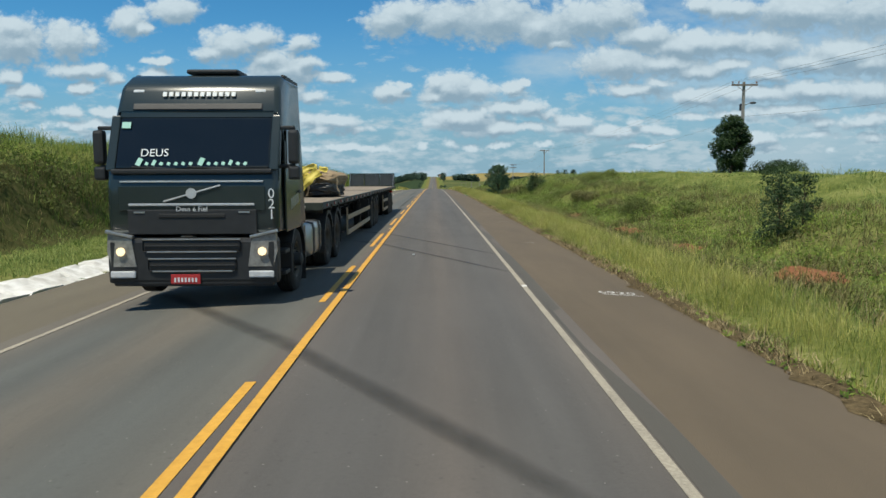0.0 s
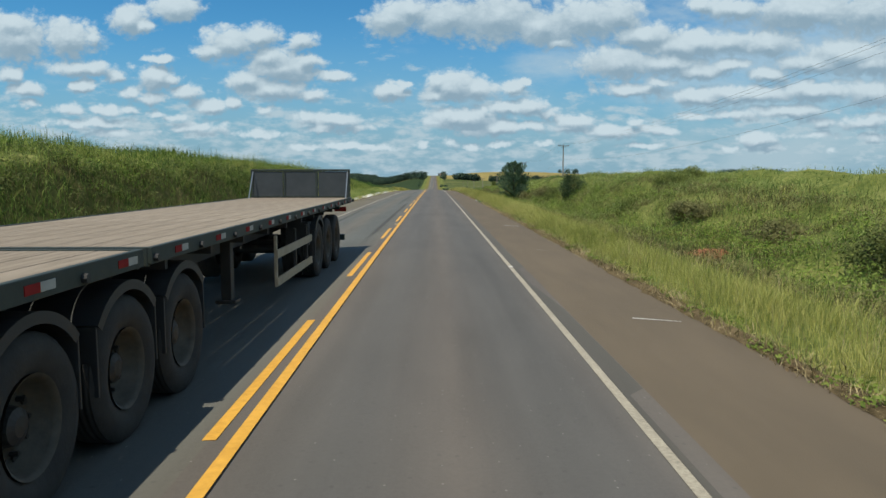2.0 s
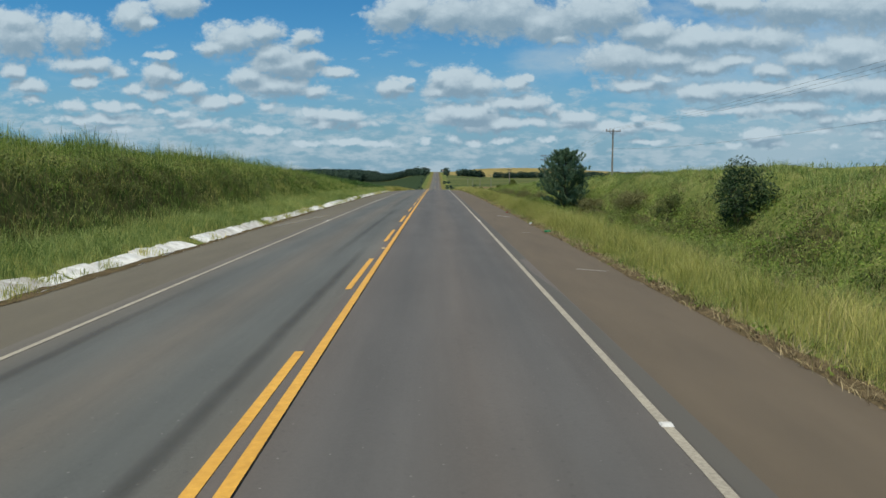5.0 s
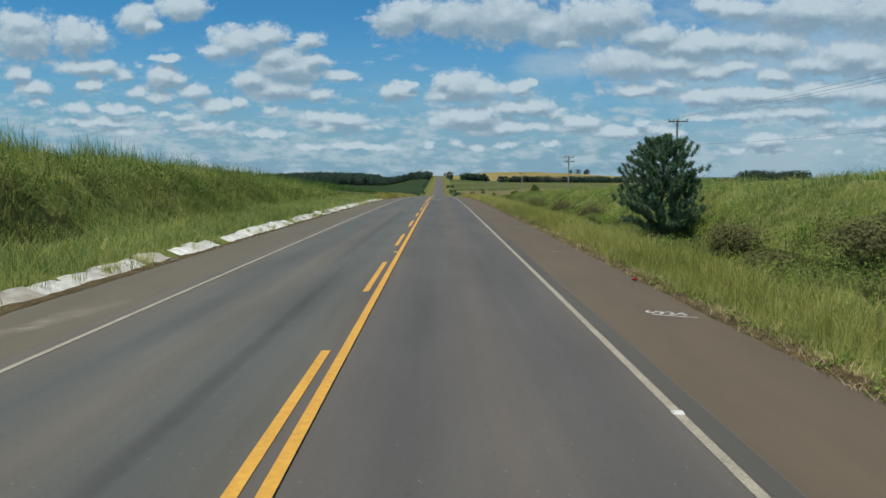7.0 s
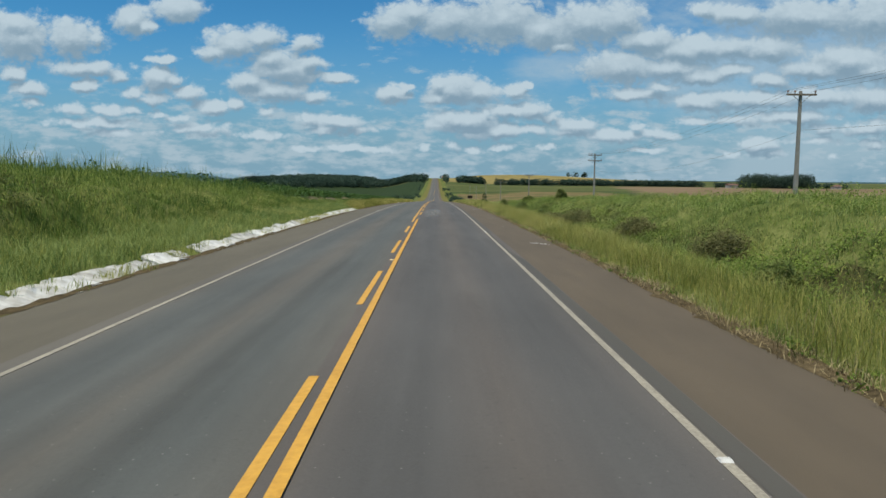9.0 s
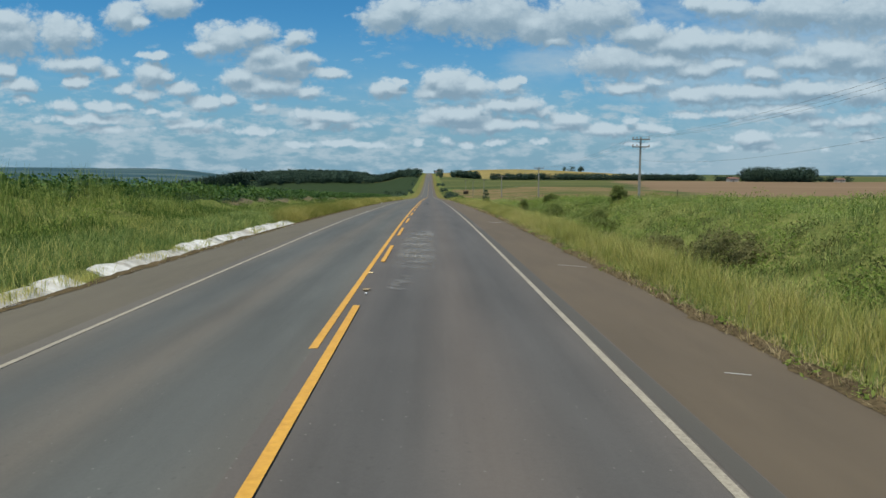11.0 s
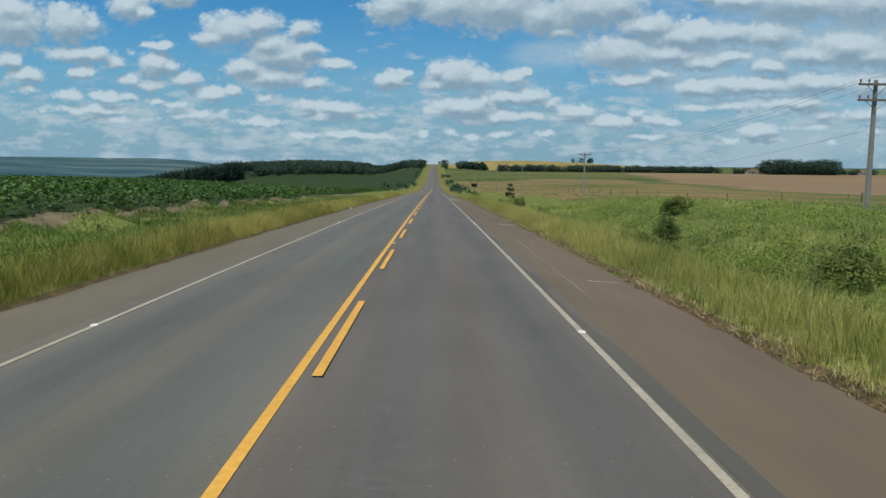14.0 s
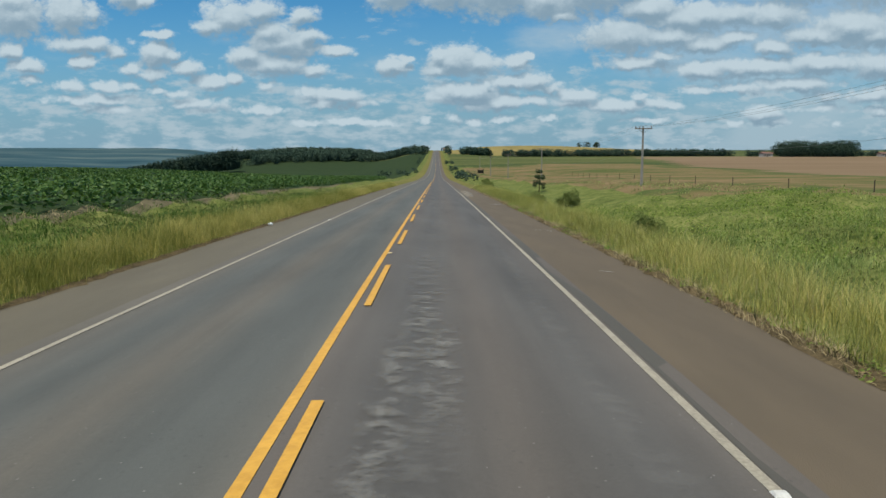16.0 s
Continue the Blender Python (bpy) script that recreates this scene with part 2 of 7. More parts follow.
def asphalt_material(name, grey, warm, tracks):
    """Worn asphalt: streaks along the road, greyer wheel tracks, browner strips between them, pale chips of stone."""
    m = bpy.data.materials.new(name)
    m.use_nodes = True
    n, l = m.node_tree.nodes, m.node_tree.links
    b = n["Principled BSDF"]
    b.inputs["Roughness"].default_value = 0.85
    tc, sep = n.new("ShaderNodeTexCoord"), n.new("ShaderNodeSeparateXYZ")
    l.new(tc.outputs["Object"], sep.inputs[0])

    def math_(op, *v):
        k = n.new("ShaderNodeMath")
        k.operation = op
        for i, x in enumerate(v):
            if isinstance(x, (int, float)):
                k.inputs[i].default_value = x
            else:
                l.new(x, k.inputs[i])
        return k.outputs[0]

    def tex(scale, detail, stretch, rough=0.6):
        mp, k = n.new("ShaderNodeMapping"), n.new("ShaderNodeTexNoise")
        mp.inputs["Scale"].default_value = stretch
        k.inputs["Scale"].default_value, k.inputs["Detail"].default_value, k.inputs["Roughness"].default_value = scale, detail, rough
        l.new(tc.outputs["Object"], mp.inputs["Vector"]), l.new(mp.outputs[0], k.inputs["Vector"])
        return k.outputs["Fac"]

    def mix(a, c, f):
        k = n.new("ShaderNodeMix")
        k.data_type = "RGBA"
        for i, x in ((6, a), (7, c), (0, f)):
            if isinstance(x, tuple):
                k.inputs[i].default_value = (*x, 1)
            elif isinstance(x, (int, float)):
                k.inputs[i].default_value = x
            else:
                l.new(x, k.inputs[i])
        return k.outputs[2]

    near = None
    for t in tracks:
        d = math_("ABSOLUTE", math_("SUBTRACT", sep.outputs[0], t))
        near = d if near is None else math_("MINIMUM", near, d)
    wander = math_("MULTIPLY", math_("SUBTRACT", tex(0.5, 3, (1, 0.08, 1)), 0.5), 0.9)
    ramp = n.new("ShaderNodeMapRange")
    ramp.interpolation_type = "SMOOTHSTEP"
    ramp.inputs["From Min"].default_value, ramp.inputs["From Max"].default_value = 0.05, 1.05
    l.new(math_("ADD", near, wander), ramp.inputs["Value"])
    base = mix(grey, warm, ramp.outputs[0])
    streak = math_("ADD", math_("MULTIPLY", tex(2.2, 5, (1, 0.04, 1)), 0.55), math_("ADD", math_("MULTIPLY", tex(0.6, 5, (1, 0.35, 1)), 0.50), math_("MULTIPLY", tex(30, 6, (1, 1, 1), 0.85), 0.55)))
    k = n.new("ShaderNodeMapRange")
    k.inputs["From Min"].default_value, k.inputs["From Max"].default_value = 0.50, 1.10
    k.inputs["To Min"].default_value, k.inputs["To Max"].default_value = 0.62, 1.36
    l.new(streak, k.inputs["Value"])
    shade = n.new("ShaderNodeVectorMath")
    shade.operation = "SCALE"
    l.new(base, shade.inputs[0]), l.new(k.outputs[0], shade.inputs["Scale"])
    chip = n.new("ShaderNodeTexVoronoi")
    chip.voronoi_dimensions = "2D"
    chip.inputs["Scale"].default_value = 5.5
    l.new(tc.outputs["Object"], chip.inputs["Vector"])
    dot = math_("LESS_THAN", chip.outputs["Distance"], 0.046)
    pick = n.new("ShaderNodeSeparateColor")
    l.new(chip.outputs["Color"], pick.inputs[0])
    dot = math_("MULTIPLY", dot, math_("GREATER_THAN", pick.outputs[0], 0.80))
    # small dark pits where stones have come out
    pit = n.new("ShaderNodeTexVoronoi")
    pit.voronoi_dimensions = "2D"
    pit.inputs["Scale"].default_value = 5.5
    l.new(tc.outputs["Object"], pit.inputs["Vector"])
    pit_pick = n.new("ShaderNodeSeparateColor")
    l.new(pit.outputs["Color"], pit_pick.inputs[0])
    hole = math_("MULTIPLY", math_("LESS_THAN", pit.outputs["Distance"], 0.09), math_("GREATER_THAN", pit_pick.outputs[1], 0.78))
    worn = mix(shade.outputs[0], (0.034, 0.032, 0.029), math_("MULTIPLY", hole, 0.28))
    l.new(mix(worn, (0.30, 0.28, 0.25), math_("MULTIPLY", dot, 0.5)), b.inputs["Base Color"])
    bump = n.new("ShaderNodeBump")
    bump.inputs["Strength"].default_value, bump.inputs["Distance"].default_value = 0.35, 0.012
    l.new(tex(110, 4, (1, 1, 1)), bump.inputs["Height"]), l.new(bump.outputs[0], b.inputs["Normal"])
    return m


ASPHALT_ONCOMING = asphalt_material("oncoming_lane_asphalt", (0.088, 0.089, 0.080), (0.119, 0.104, 0.083), (-0.95, -2.65))
ASPHALT = asphalt_material("asphalt", (0.087, 0.080, 0.073), (0.112, 0.094, 0.079), (0.72, 2.35))
SHOULDER = mat("shoulder_asphalt", (0.089, 0.067, 0.043), (0.142, 0.105, 0.066), 1.6, 0.9, bump=0.35, bump_scale=110, broad=0.5, stretch=(1, 0.2, 1))
SHOULDER_GREY = mat("grey_shoulder_asphalt", (0.096, 0.082, 0.056), (0.142, 0.120, 0.083), 1.6, 0.9, bump=0.35, bump_scale=110, broad=0.5, stretch=(1, 0.2, 1))
YELLOW = mat("yellow_paint", (0.50, 0.25, 0.03), (0.74, 0.40, 0.06), 14, 0.6, bump=0.2, bump_scale=120)
WHITE = mat("white_paint", (0.20, 0.175, 0.135), (0.47, 0.41, 0.31), 30, 0.7, bump=0.2, bump_scale=120)
CHALK = mat("faded_white_paint", (0.45, 0.43, 0.39), (0.72, 0.70, 0.66), 16, 0.8)
SEAM = mat("asphalt_overlay_edge", (0.070, 0.063, 0.052), (0.098, 0.087, 0.071), 2.0, 0.85, bump=0.35, bump_scale=110, stretch=(1, 0.1, 1))
GRASS = mat("grass_floor", (0.058, 0.078, 0.020), (0.215, 0.215, 0.074), 6.5, 0.95, mid=(0.125, 0.148, 0.040), bump=1.0, bump_scale=9, broad=0.45, span=(0.38, 0.62), spec=0.03)
EARTH = mat("red_earth", (0.150, 0.070, 0.034), (0.30, 0.130, 0.068), 5.0, 0.95, bump=1.0, bump_scale=9, spec=0.05, span=(0.38, 0.62))
LITTER = mat("dry_litter", (0.045, 0.034, 0.018), (0.165, 0.122, 0.066), 14.0, 0.95, bump=1.0, bump_scale=30, spec=0.05, span=(0.36, 0.64))
FIELD_SOIL = mat("dry_field_soil", (0.070, 0.066, 0.034), (0.205, 0.168, 0.108), 1.4, 0.95, bump=0.8, bump_scale=12, spec=0.05, span=(0.34, 0.66))
CUT = mat("overgrown_cut", (0.034, 0.048, 0.014), (0.115, 0.098, 0.044), 4.0, 0.95, mid=(0.060, 0.064, 0.021), bump=1.0, bump_scale=8, spec=0.05)
SOY = mat("soy_floor", (0.020, 0.036, 0.015), (0.046, 0.066, 0.028), 0.8, 0.95, bump=0.8, bump_scale=4, spec=0.03)
BROWN = mat("dry_field", (0.165, 0.112, 0.066), (0.235, 0.165, 0.105), 0.05, 0.95, spec=0.03, broad=0.6, stretch=(0.3, 1.6, 1), span=(0.34, 0.66))
PASTURE = mat("dry_pasture", (0.070, 0.100, 0.028), (0.225, 0.152, 0.082), 0.075, 0.95, mid=(0.158, 0.124, 0.056), stretch=(0.4, 1.5, 1), spec=0.03, span=(0.40, 0.60), broad=0.25)
STRAW = mat("ripe_field", (0.195, 0.155, 0.055), (0.31, 0.245, 0.095), 0.03, 0.95, spec=0.03, span=(0.36, 0.64))
FARGREEN = mat("far_meadow", (0.045, 0.070, 0.024), (0.150, 0.135, 0.055), 0.05, 0.95, mid=(0.085, 0.102, 0.036), spec=0.03, span=(0.36, 0.64), broad=0.5, stretch=(0.3, 1.6, 1))
DRYGRASS = mat("roadside_dry_grass", (0.100, 0.105, 0.028), (0.225, 0.195, 0.068), 0.4, 0.95, spec=0.03)
# far plain and hills: the haze of distance is put into this blue-grey colour
HAZE_BLUE = mat("hazy_distant_plain", (0.026, 0.060, 0.078), (0.140, 0.170, 0.155), 0.006, 1.0, mid=(0.052, 0.096, 0.112), spec=0.0, broad=0.25, stretch=(0.25, 1.0, 1), span=(0.36, 0.70))
BLADE_FINE = mat("fine_grass", (0.160, 0.200, 0.044), (0.65, 0.575, 0.215), 0.5, 0.75, mid=(0.392, 0.398, 0.108), island=0.24, broad=0.6, through_light=0.45, spec=0.10, span=(0.34, 0.66))
BLADE_GOLD = mat("golden_grass", (0.145, 0.165, 0.034), (0.63, 0.52, 0.190), 0.5, 0.75, mid=(0.375, 0.350, 0.092), island=0.30, broad=0.5, through_light=0.42, spec=0.12, span=(0.34, 0.66))
BLADE_LUSH = mat("lush_grass", (0.092, 0.154, 0.040), (0.42, 0.47, 0.170), 0.4, 0.7, mid=(0.232, 0.300, 0.088), island=0.42, broad=0.5, through_light=0.42, spec=0.10, span=(0.34, 0.66))
BLADE_GREEN = mat("green_grass", (0.038, 0.085, 0.016), (0.20, 0.27, 0.066), 0.4, 0.7, mid=(0.100, 0.165, 0.034), island=0.40, broad=0.5, through_light=0.35, spec=0.10, span=(0.34, 0.66))
BLADE_TALL = mat("tall_grass", (0.058, 0.110, 0.022), (0.33, 0.375, 0.105), 0.35, 0.75, mid=(0.165, 0.230, 0.048), island=0.40, broad=0.6, through_light=0.38, spec=0.10, span=(0.36, 0.64))
DEAD = mat("dead_stalks", (0.048, 0.054, 0.018), (0.190, 0.158, 0.074), 1.0, 0.9, island=0.4, through_light=0.2, spec=0.1)
STRAW_BLADE = mat("dry_straw", (0.22, 0.165, 0.075), (0.46, 0.37, 0.20), 2.0, 0.85, island=0.5)
LEAF_DARK = mat("dark_leaves", (0.012, 0.032, 0.010), (0.050, 0.090, 0.022), 0.8, 0.6, island=0.5, through_light=0.2, spec=0.3)
LEAF_SHRUB = mat("shrub_leaves", (0.066, 0.092, 0.026), (0.195, 0.205, 0.066), 0.8, 0.65, island=0.2, through_light=0.35, spec=0.15)
LEAF_SCRUB = mat("scrub_leaves", (0.090, 0.128, 0.034), (0.280, 0.312, 0.094), 0.8, 0.65, island=0.2, through_light=0.40, spec=0.12)
LEAF_SAPLING = mat("sapling_leaves", (0.030, 0.062, 0.026), (0.105, 0.150, 0.060), 0.8, 0.6, island=0.25, through_light=0.35, spec=0.2)
LEAF_DRY = mat("dry_scrub_leaves", (0.110, 0.115, 0.044), (0.260, 0.240, 0.105), 0.8, 0.8, island=0.2, through_light=0.35, spec=0.1)
NEEDLE = mat("pine_needles", (0.074, 0.138, 0.084), (0.235, 0.335, 0.195), 1.2, 0.6, island=0.3, through_light=0.3, spec=0.2)
LEAF_WEED = mat("weed_leaves", (0.095, 0.155, 0.030), (0.33, 0.39, 0.098), 0.5, 0.7, mid=(0.195, 0.270, 0.054), island=0.30, through_light=0.45, spec=0.10)
LEAF_LITTER = mat("dry_leaf_litter", (0.070, 0.045, 0.024), (0.30, 0.215, 0.115), 3.0, 0.9, island=0.6, spec=0.1)
LEAF_SOY = mat("soy_leaves", (0.022, 0.070, 0.010), (0.105, 0.180, 0.032), 0.4, 0.6, island=0.5, through_light=0.25, spec=0.35)
LEAF_FAR = mat("far_woods", (0.020, 0.042, 0.032), (0.056, 0.084, 0.056), 0.08, 0.9, island=0.4, spec=0.1)
BARK = mat("bark", (0.035, 0.026, 0.018), (0.10, 0.075, 0.052), 12, 0.9, bump=0.8, bump_scale=25, stretch=(1, 1, 0.3))
LIME = mat("lime_washed_concrete", (0.36, 0.33, 0.28), (0.78, 0.765, 0.73), 3.5, 0.9, bump=0.6, bump_scale=40, broad=0.3, per_object=0.25)
CONCRETE = mat("bare_concrete", (0.30, 0.26, 0.21), (0.56, 0.52, 0.45), 6.0, 0.9, bump=0.5, bump_scale=40, per_object=0.3)
POLE = mat("weathered_pole_concrete", (0.20, 0.185, 0.165), (0.34, 0.32, 0.29), 5.0, 0.9, bump=0.3, bump_scale=50)
WOOD_ARM = mat("grey_wood", (0.13, 0.105, 0.08), (0.24, 0.20, 0.16), 14, 0.9)
WIRE = mat("aluminium_wire", (0.10, 0.10, 0.10), (0.18, 0.18, 0.18), 5, 0.5, metal=0.6)
PORCELAIN = mat("insulator", (0.16, 0.09, 0.06), (0.25, 0.15, 0.10), 5, 0.3)
# the lorry
CAB_PAINT = mat("dark_green_grey_paint", (0.016, 0.025, 0.025), (0.024, 0.034, 0.034), 2.0, 0.22, spec=0.6, bump=0.01, bump_scale=30)
CHASSIS = mat("chassis_black", (0.010, 0.010, 0.010), (0.030, 0.028, 0.026), 4.0, 0.6)
PLASTIC = mat("dark_plastic", (0.014, 0.015, 0.016), (0.026, 0.027, 0.028), 6.0, 0.55, bump=0.1, bump_scale=150)
BEAM_GREEN = mat("dark_green_steel", (0.014, 0.022, 0.018), (0.034, 0.044, 0.036), 6.0, 0.65, bump=0.1)
DECK = mat("worn_wooden_deck", (0.190, 0.155, 0.120), (0.330, 0.275, 0.220), 3.0, 0.95, bump=0.4, bump_scale=40, stretch=(6, 0.6, 1), per_object=0.12, spec=0.1)
TYRE = mat("tyre_rubber", (0.014, 0.013, 0.012), (0.036, 0.033, 0.029), 7.0, 0.85, bump=0.2, bump_scale=60)
RIM = mat("dirty_steel_rim", (0.035, 0.030, 0.022), (0.105, 0.090, 0.066), 9.0, 0.65, metal=0.2, bump=0.1)
ALUMINIUM = mat("dull_aluminium", (0.38, 0.37, 0.35), (0.58, 0.57, 0.54), 6.0, 0.35, metal=0.9)
CHROME = mat("bright_trim", (0.50, 0.51, 0.52), (0.68, 0.69, 0.70), 6.0, 0.25, metal=0.35)
LAMP_LENS = mat("headlamp_lens", (0.12, 0.12, 0.115), (0.34, 0.335, 0.32), 14.0, 0.12, spec=0.7)
GLASS_DARK = mat("tinted_glass", (0.006, 0.007, 0.007), (0.010, 0.011, 0.011), 3.0, 0.04, spec=0.6)
LENS = mat("clear_lamp_lens", (0.45, 0.46, 0.46), (0.70, 0.71, 0.72), 8.0, 0.1, spec=0.8)
RAIL_TAN = mat("faded_tan_rail", (0.28, 0.225, 0.15), (0.42, 0.35, 0.25), 6.0, 0.7)
MARK_RED = mat("reflector_red", (0.18, 0.014, 0.014), (0.32, 0.030, 0.026), 6.0, 0.75, spec=0.1)
MARK_WHITE = mat("reflector_white", (0.30, 0.29, 0.26), (0.50, 0.48, 0.43), 6.0, 0.75, spec=0.1)
MESH_GREY = mat("grey_sheet_steel", (0.030, 0.036, 0.040), (0.060, 0.068, 0.072), 3.0, 0.6, bump=0.05)
PLATE_RED = mat("plate_red", (0.36, 0.02, 0.02), (0.50, 0.04, 0.04), 8.0, 0.5)
LETTER = mat("white_lettering", (0.60, 0.62, 0.62), (0.78, 0.80, 0.80), 10.0, 0.6)
LETTER_GREEN = mat("pale_green_lettering", (0.25, 0.50, 0.42), (0.42, 0.68, 0.58), 10.0, 0.6)
CANVAS_DARK = mat("dark_canvas", (0.050, 0.042, 0.026), (0.110, 0.088, 0.055), 4.0, 0.9, bump=0.5, bump_scale=30)
CANVAS = mat("tan_canvas", (0.215, 0.150, 0.085), (0.36, 0.265, 0.16), 4.0, 0.9, bump=0.6, bump_scale=30)
TARP_YELLOW = mat("yellow_tarpaulin", (0.40, 0.30, 0.03), (0.66, 0.54, 0.10), 4.0, 0.6, bump=0.4, bump_scale=15)
TARP_BLACK = mat("black_tarpaulin", (0.008, 0.009, 0.010), (0.028, 0.030, 0.032), 4.0, 0.35, bump=0.6, bump_scale=12)
BOTTLE = mat("green_plastic", (0.01, 0.16, 0.06), (0.03, 0.28, 0.11), 6, 0.25)
ROOF_TILE = mat("weathered_tile_roof", (0.15, 0.085, 0.065), (0.23, 0.14, 0.11), 3, 0.95, spec=0.1)
WALL_WHITE = mat("weathered_wall", (0.30, 0.28, 0.25), (0.44, 0.42, 0.38), 3, 0.9)
STUD = mat("cat_eye", (0.46, 0.30, 0.12), (0.68, 0.52, 0.28), 12, 0.4)

STUD_BED = mat("old_stud_adhesive", (0.17, 0.11, 0.05), (0.36, 0.26, 0.13), 22, 0.8)


def crack_material():
    """Whitened alligator cracking: pale cell edges, patchy, over the bare lane."""
    m = bpy.data.materials.new("crazed_asphalt")
    m.use_nodes = True
    n, l = m.node_tree.nodes, m.node_tree.links
    b = n["Principled BSDF"]
    b.inputs["Roughness"].default_value = 0.9
    b.inputs["Base Color"].default_value = (0.42, 0.40, 0.36, 1)
    tc = n.new("ShaderNodeTexCoord")
    warp = n.new("ShaderNodeTexNoise")
    warp.inputs["Scale"].default_value = 6.0
    add = n.new("ShaderNodeVectorMath")
    add.operation = "MULTIPLY_ADD"
    add.inputs[1].default_value = (0.10, 0.10, 0)
    l.new(tc.outputs["Object"], warp.inputs["Vector"])
    l.new(warp.outputs["Color"], add.inputs[0]), l.new(tc.outputs["Object"], add.inputs[2])
    cell = n.new("ShaderNodeTexVoronoi")
    cell.feature, cell.voronoi_dimensions = "DISTANCE_TO_EDGE", "2D"
    cell.inputs["Scale"].default_value = 6.5
    long_way = n.new("ShaderNodeMapping")
    long_way.inputs["Scale"].default_value = (0.85, 1.1, 1)
    l.new(add.outputs[0], long_way.inputs["Vector"]), l.new(long_way.outputs[0], cell.inputs["Vector"])
    edge = n.new("ShaderNodeMapRange")
    edge.inputs["From Min"].default_value, edge.inputs["From Max"].default_value = 0.125, 0.02
    l.new(cell.outputs["Distance"], edge.inputs["Value"])
    patch = n.new("ShaderNodeTexNoise")
    patch.inputs["Scale"].default_value, patch.inputs["Detail"].default_value = 1.3, 4.0
    l.new(tc.outputs["Object"], patch.inputs["Vector"])
    dust = n.new("ShaderNodeMapRange")
    dust.inputs["From Min"].default_value, dust.inputs["From Max"].default_value = 0.42, 0.72
    l.new(patch.outputs["Fac"], dust.inputs["Value"])
    # fades out to the sides and ends of each patch
    fade = n.new("ShaderNodeAttribute")
    fade.attribute_name = "wear"

    def math_(op, a, c):
        k = n.new("ShaderNodeMath")
        k.operation, k.use_clamp = op, True
        for i, v in enumerate((a, c)):
            if isinstance(v, (int, float)):
                k.inputs[i].default_value = v
            else:
                l.new(v, k.inputs[i])
        return k.outputs[0]

    total = math_("MULTIPLY", math_("ADD", math_("MULTIPLY", math_("MULTIPLY", edge.outputs[0], math_("ADD", dust.outputs[0], 0.40)), 1.0), math_("MULTIPLY", dust.outputs[0], 0.30)), fade.outputs["Fac"])
    clear, mix = n.new("ShaderNodeBsdfTransparent"), n.new("ShaderNodeMixShader")
    l.new(total, mix.inputs[0]), l.new(clear.outputs[0], mix.inputs[1]), l.new(b.outputs[0], mix.inputs[2])
    l.new(mix.outputs[0], n["Material Output"].inputs["Surface"])
    return m


CRAZED = crack_material()


def smear_material(name, colour, least=0.30, grain=1.0):
    """A thin stain on the paving that fades out to its edges."""
    m = bpy.data.materials.new(name)
    m.use_nodes = True
    n, l = m.node_tree.nodes, m.node_tree.links
    b = n["Principled BSDF"]
    b.inputs["Roughness"].default_value, b.inputs["Base Color"].default_value = 0.85, (*colour, 1)
    tc, k, fade = n.new("ShaderNodeTexCoord"), n.new("ShaderNodeTexNoise"), n.new("ShaderNodeAttribute")
    k.inputs["Scale"].default_value, k.inputs["Detail"].default_value, k.inputs["Roughness"].default_value = (2.5, 6.0, 0.5) if grain == 1 else (3.4, 8.0, 0.66)
    fade.attribute_name = "wear"
    mp = n.new("ShaderNodeMapping")
    mp.inputs["Scale"].default_value = (1.0, grain, 1)
    l.new(tc.outputs["Object"], mp.inputs["Vector"]), l.new(mp.outputs[0], k.inputs["Vector"])
    r, mul = n.new("ShaderNodeMapRange"), n.new("ShaderNodeMath")
    r.inputs["From Min"].default_value, r.inputs["From Max"].default_value = least, 0.62
    mul.operation = "MULTIPLY"
    clear, mix = n.new("ShaderNodeBsdfTransparent"), n.new("ShaderNodeMixShader")
    l.new(k.outputs["Fac"], r.inputs["Value"]), l.new(r.outputs[0], mul.inputs[0]), l.new(fade.outputs["Fac"], mul.inputs[1])
    l.new(mul.outputs[0], mix.inputs[0]), l.new(clear.outputs[0], mix.inputs[1]), l.new(b.outputs[0], mix.inputs[2])
    l.new(mix.outputs[0], n["Material Output"].inputs["Surface"])
    return m


SMEAR_DARK = smear_material("tyre_smear", (0.048, 0.045, 0.040), -0.5)
SMEAR_DUST = smear_material("dust_smear", (0.29, 0.275, 0.25), 0.46, 1.12)
SMEAR_SAND = smear_material("sand_smear", (0.36, 0.31, 0.24))

# ---------------------------------------------------------------- helpers for building
def part(name, bm, material, parent=None, label="", smooth=False):
    """Links a bmesh as one mesh object, under a thing or a part."""
    me = bpy.data.meshes.new(name)
    bm.to_mesh(me)
    bm.free()
    me.materials.append(material)
    if smooth:
        me.polygons.foreach_set("use_smooth", [True] * len(me.polygons))
    ob = new(name, me)
    ob.parent = parent
    if label:
        tagged(ob, label)
    return ob


def mesh_from(name, verts, faces, material, parent=None):
    me = bpy.data.meshes.new(name)
    me.from_pydata(verts, [], faces)
    me.materials.append(material)
    ob = new(name, me)
    ob.parent = parent
    return ob


def sstep(a, b, x):
    t = np.clip((np.asarray(x, float) - a) / (b - a), 0, 1)
    return t * t * (3 - 2 * t)


def bumps(x, y, size, seed=0.0):
    """Cheap smooth unevenness, about -1 to 1."""
    a, b = x / size + seed, y / size - seed
    return (np.sin(a * 1.7 + 1.3 * np.sin(b * 1.1)) + np.sin(b * 1.9 + 1.1 * np.sin(a * 1.3 + 2)) + 0.6 * np.sin(a * 3.7 + b * 2.9 + seed)) / 2.6


# ---------------------------------------------------------------- the lie of the land
EDGE_L, EDGE_R = -5.92, 5.28
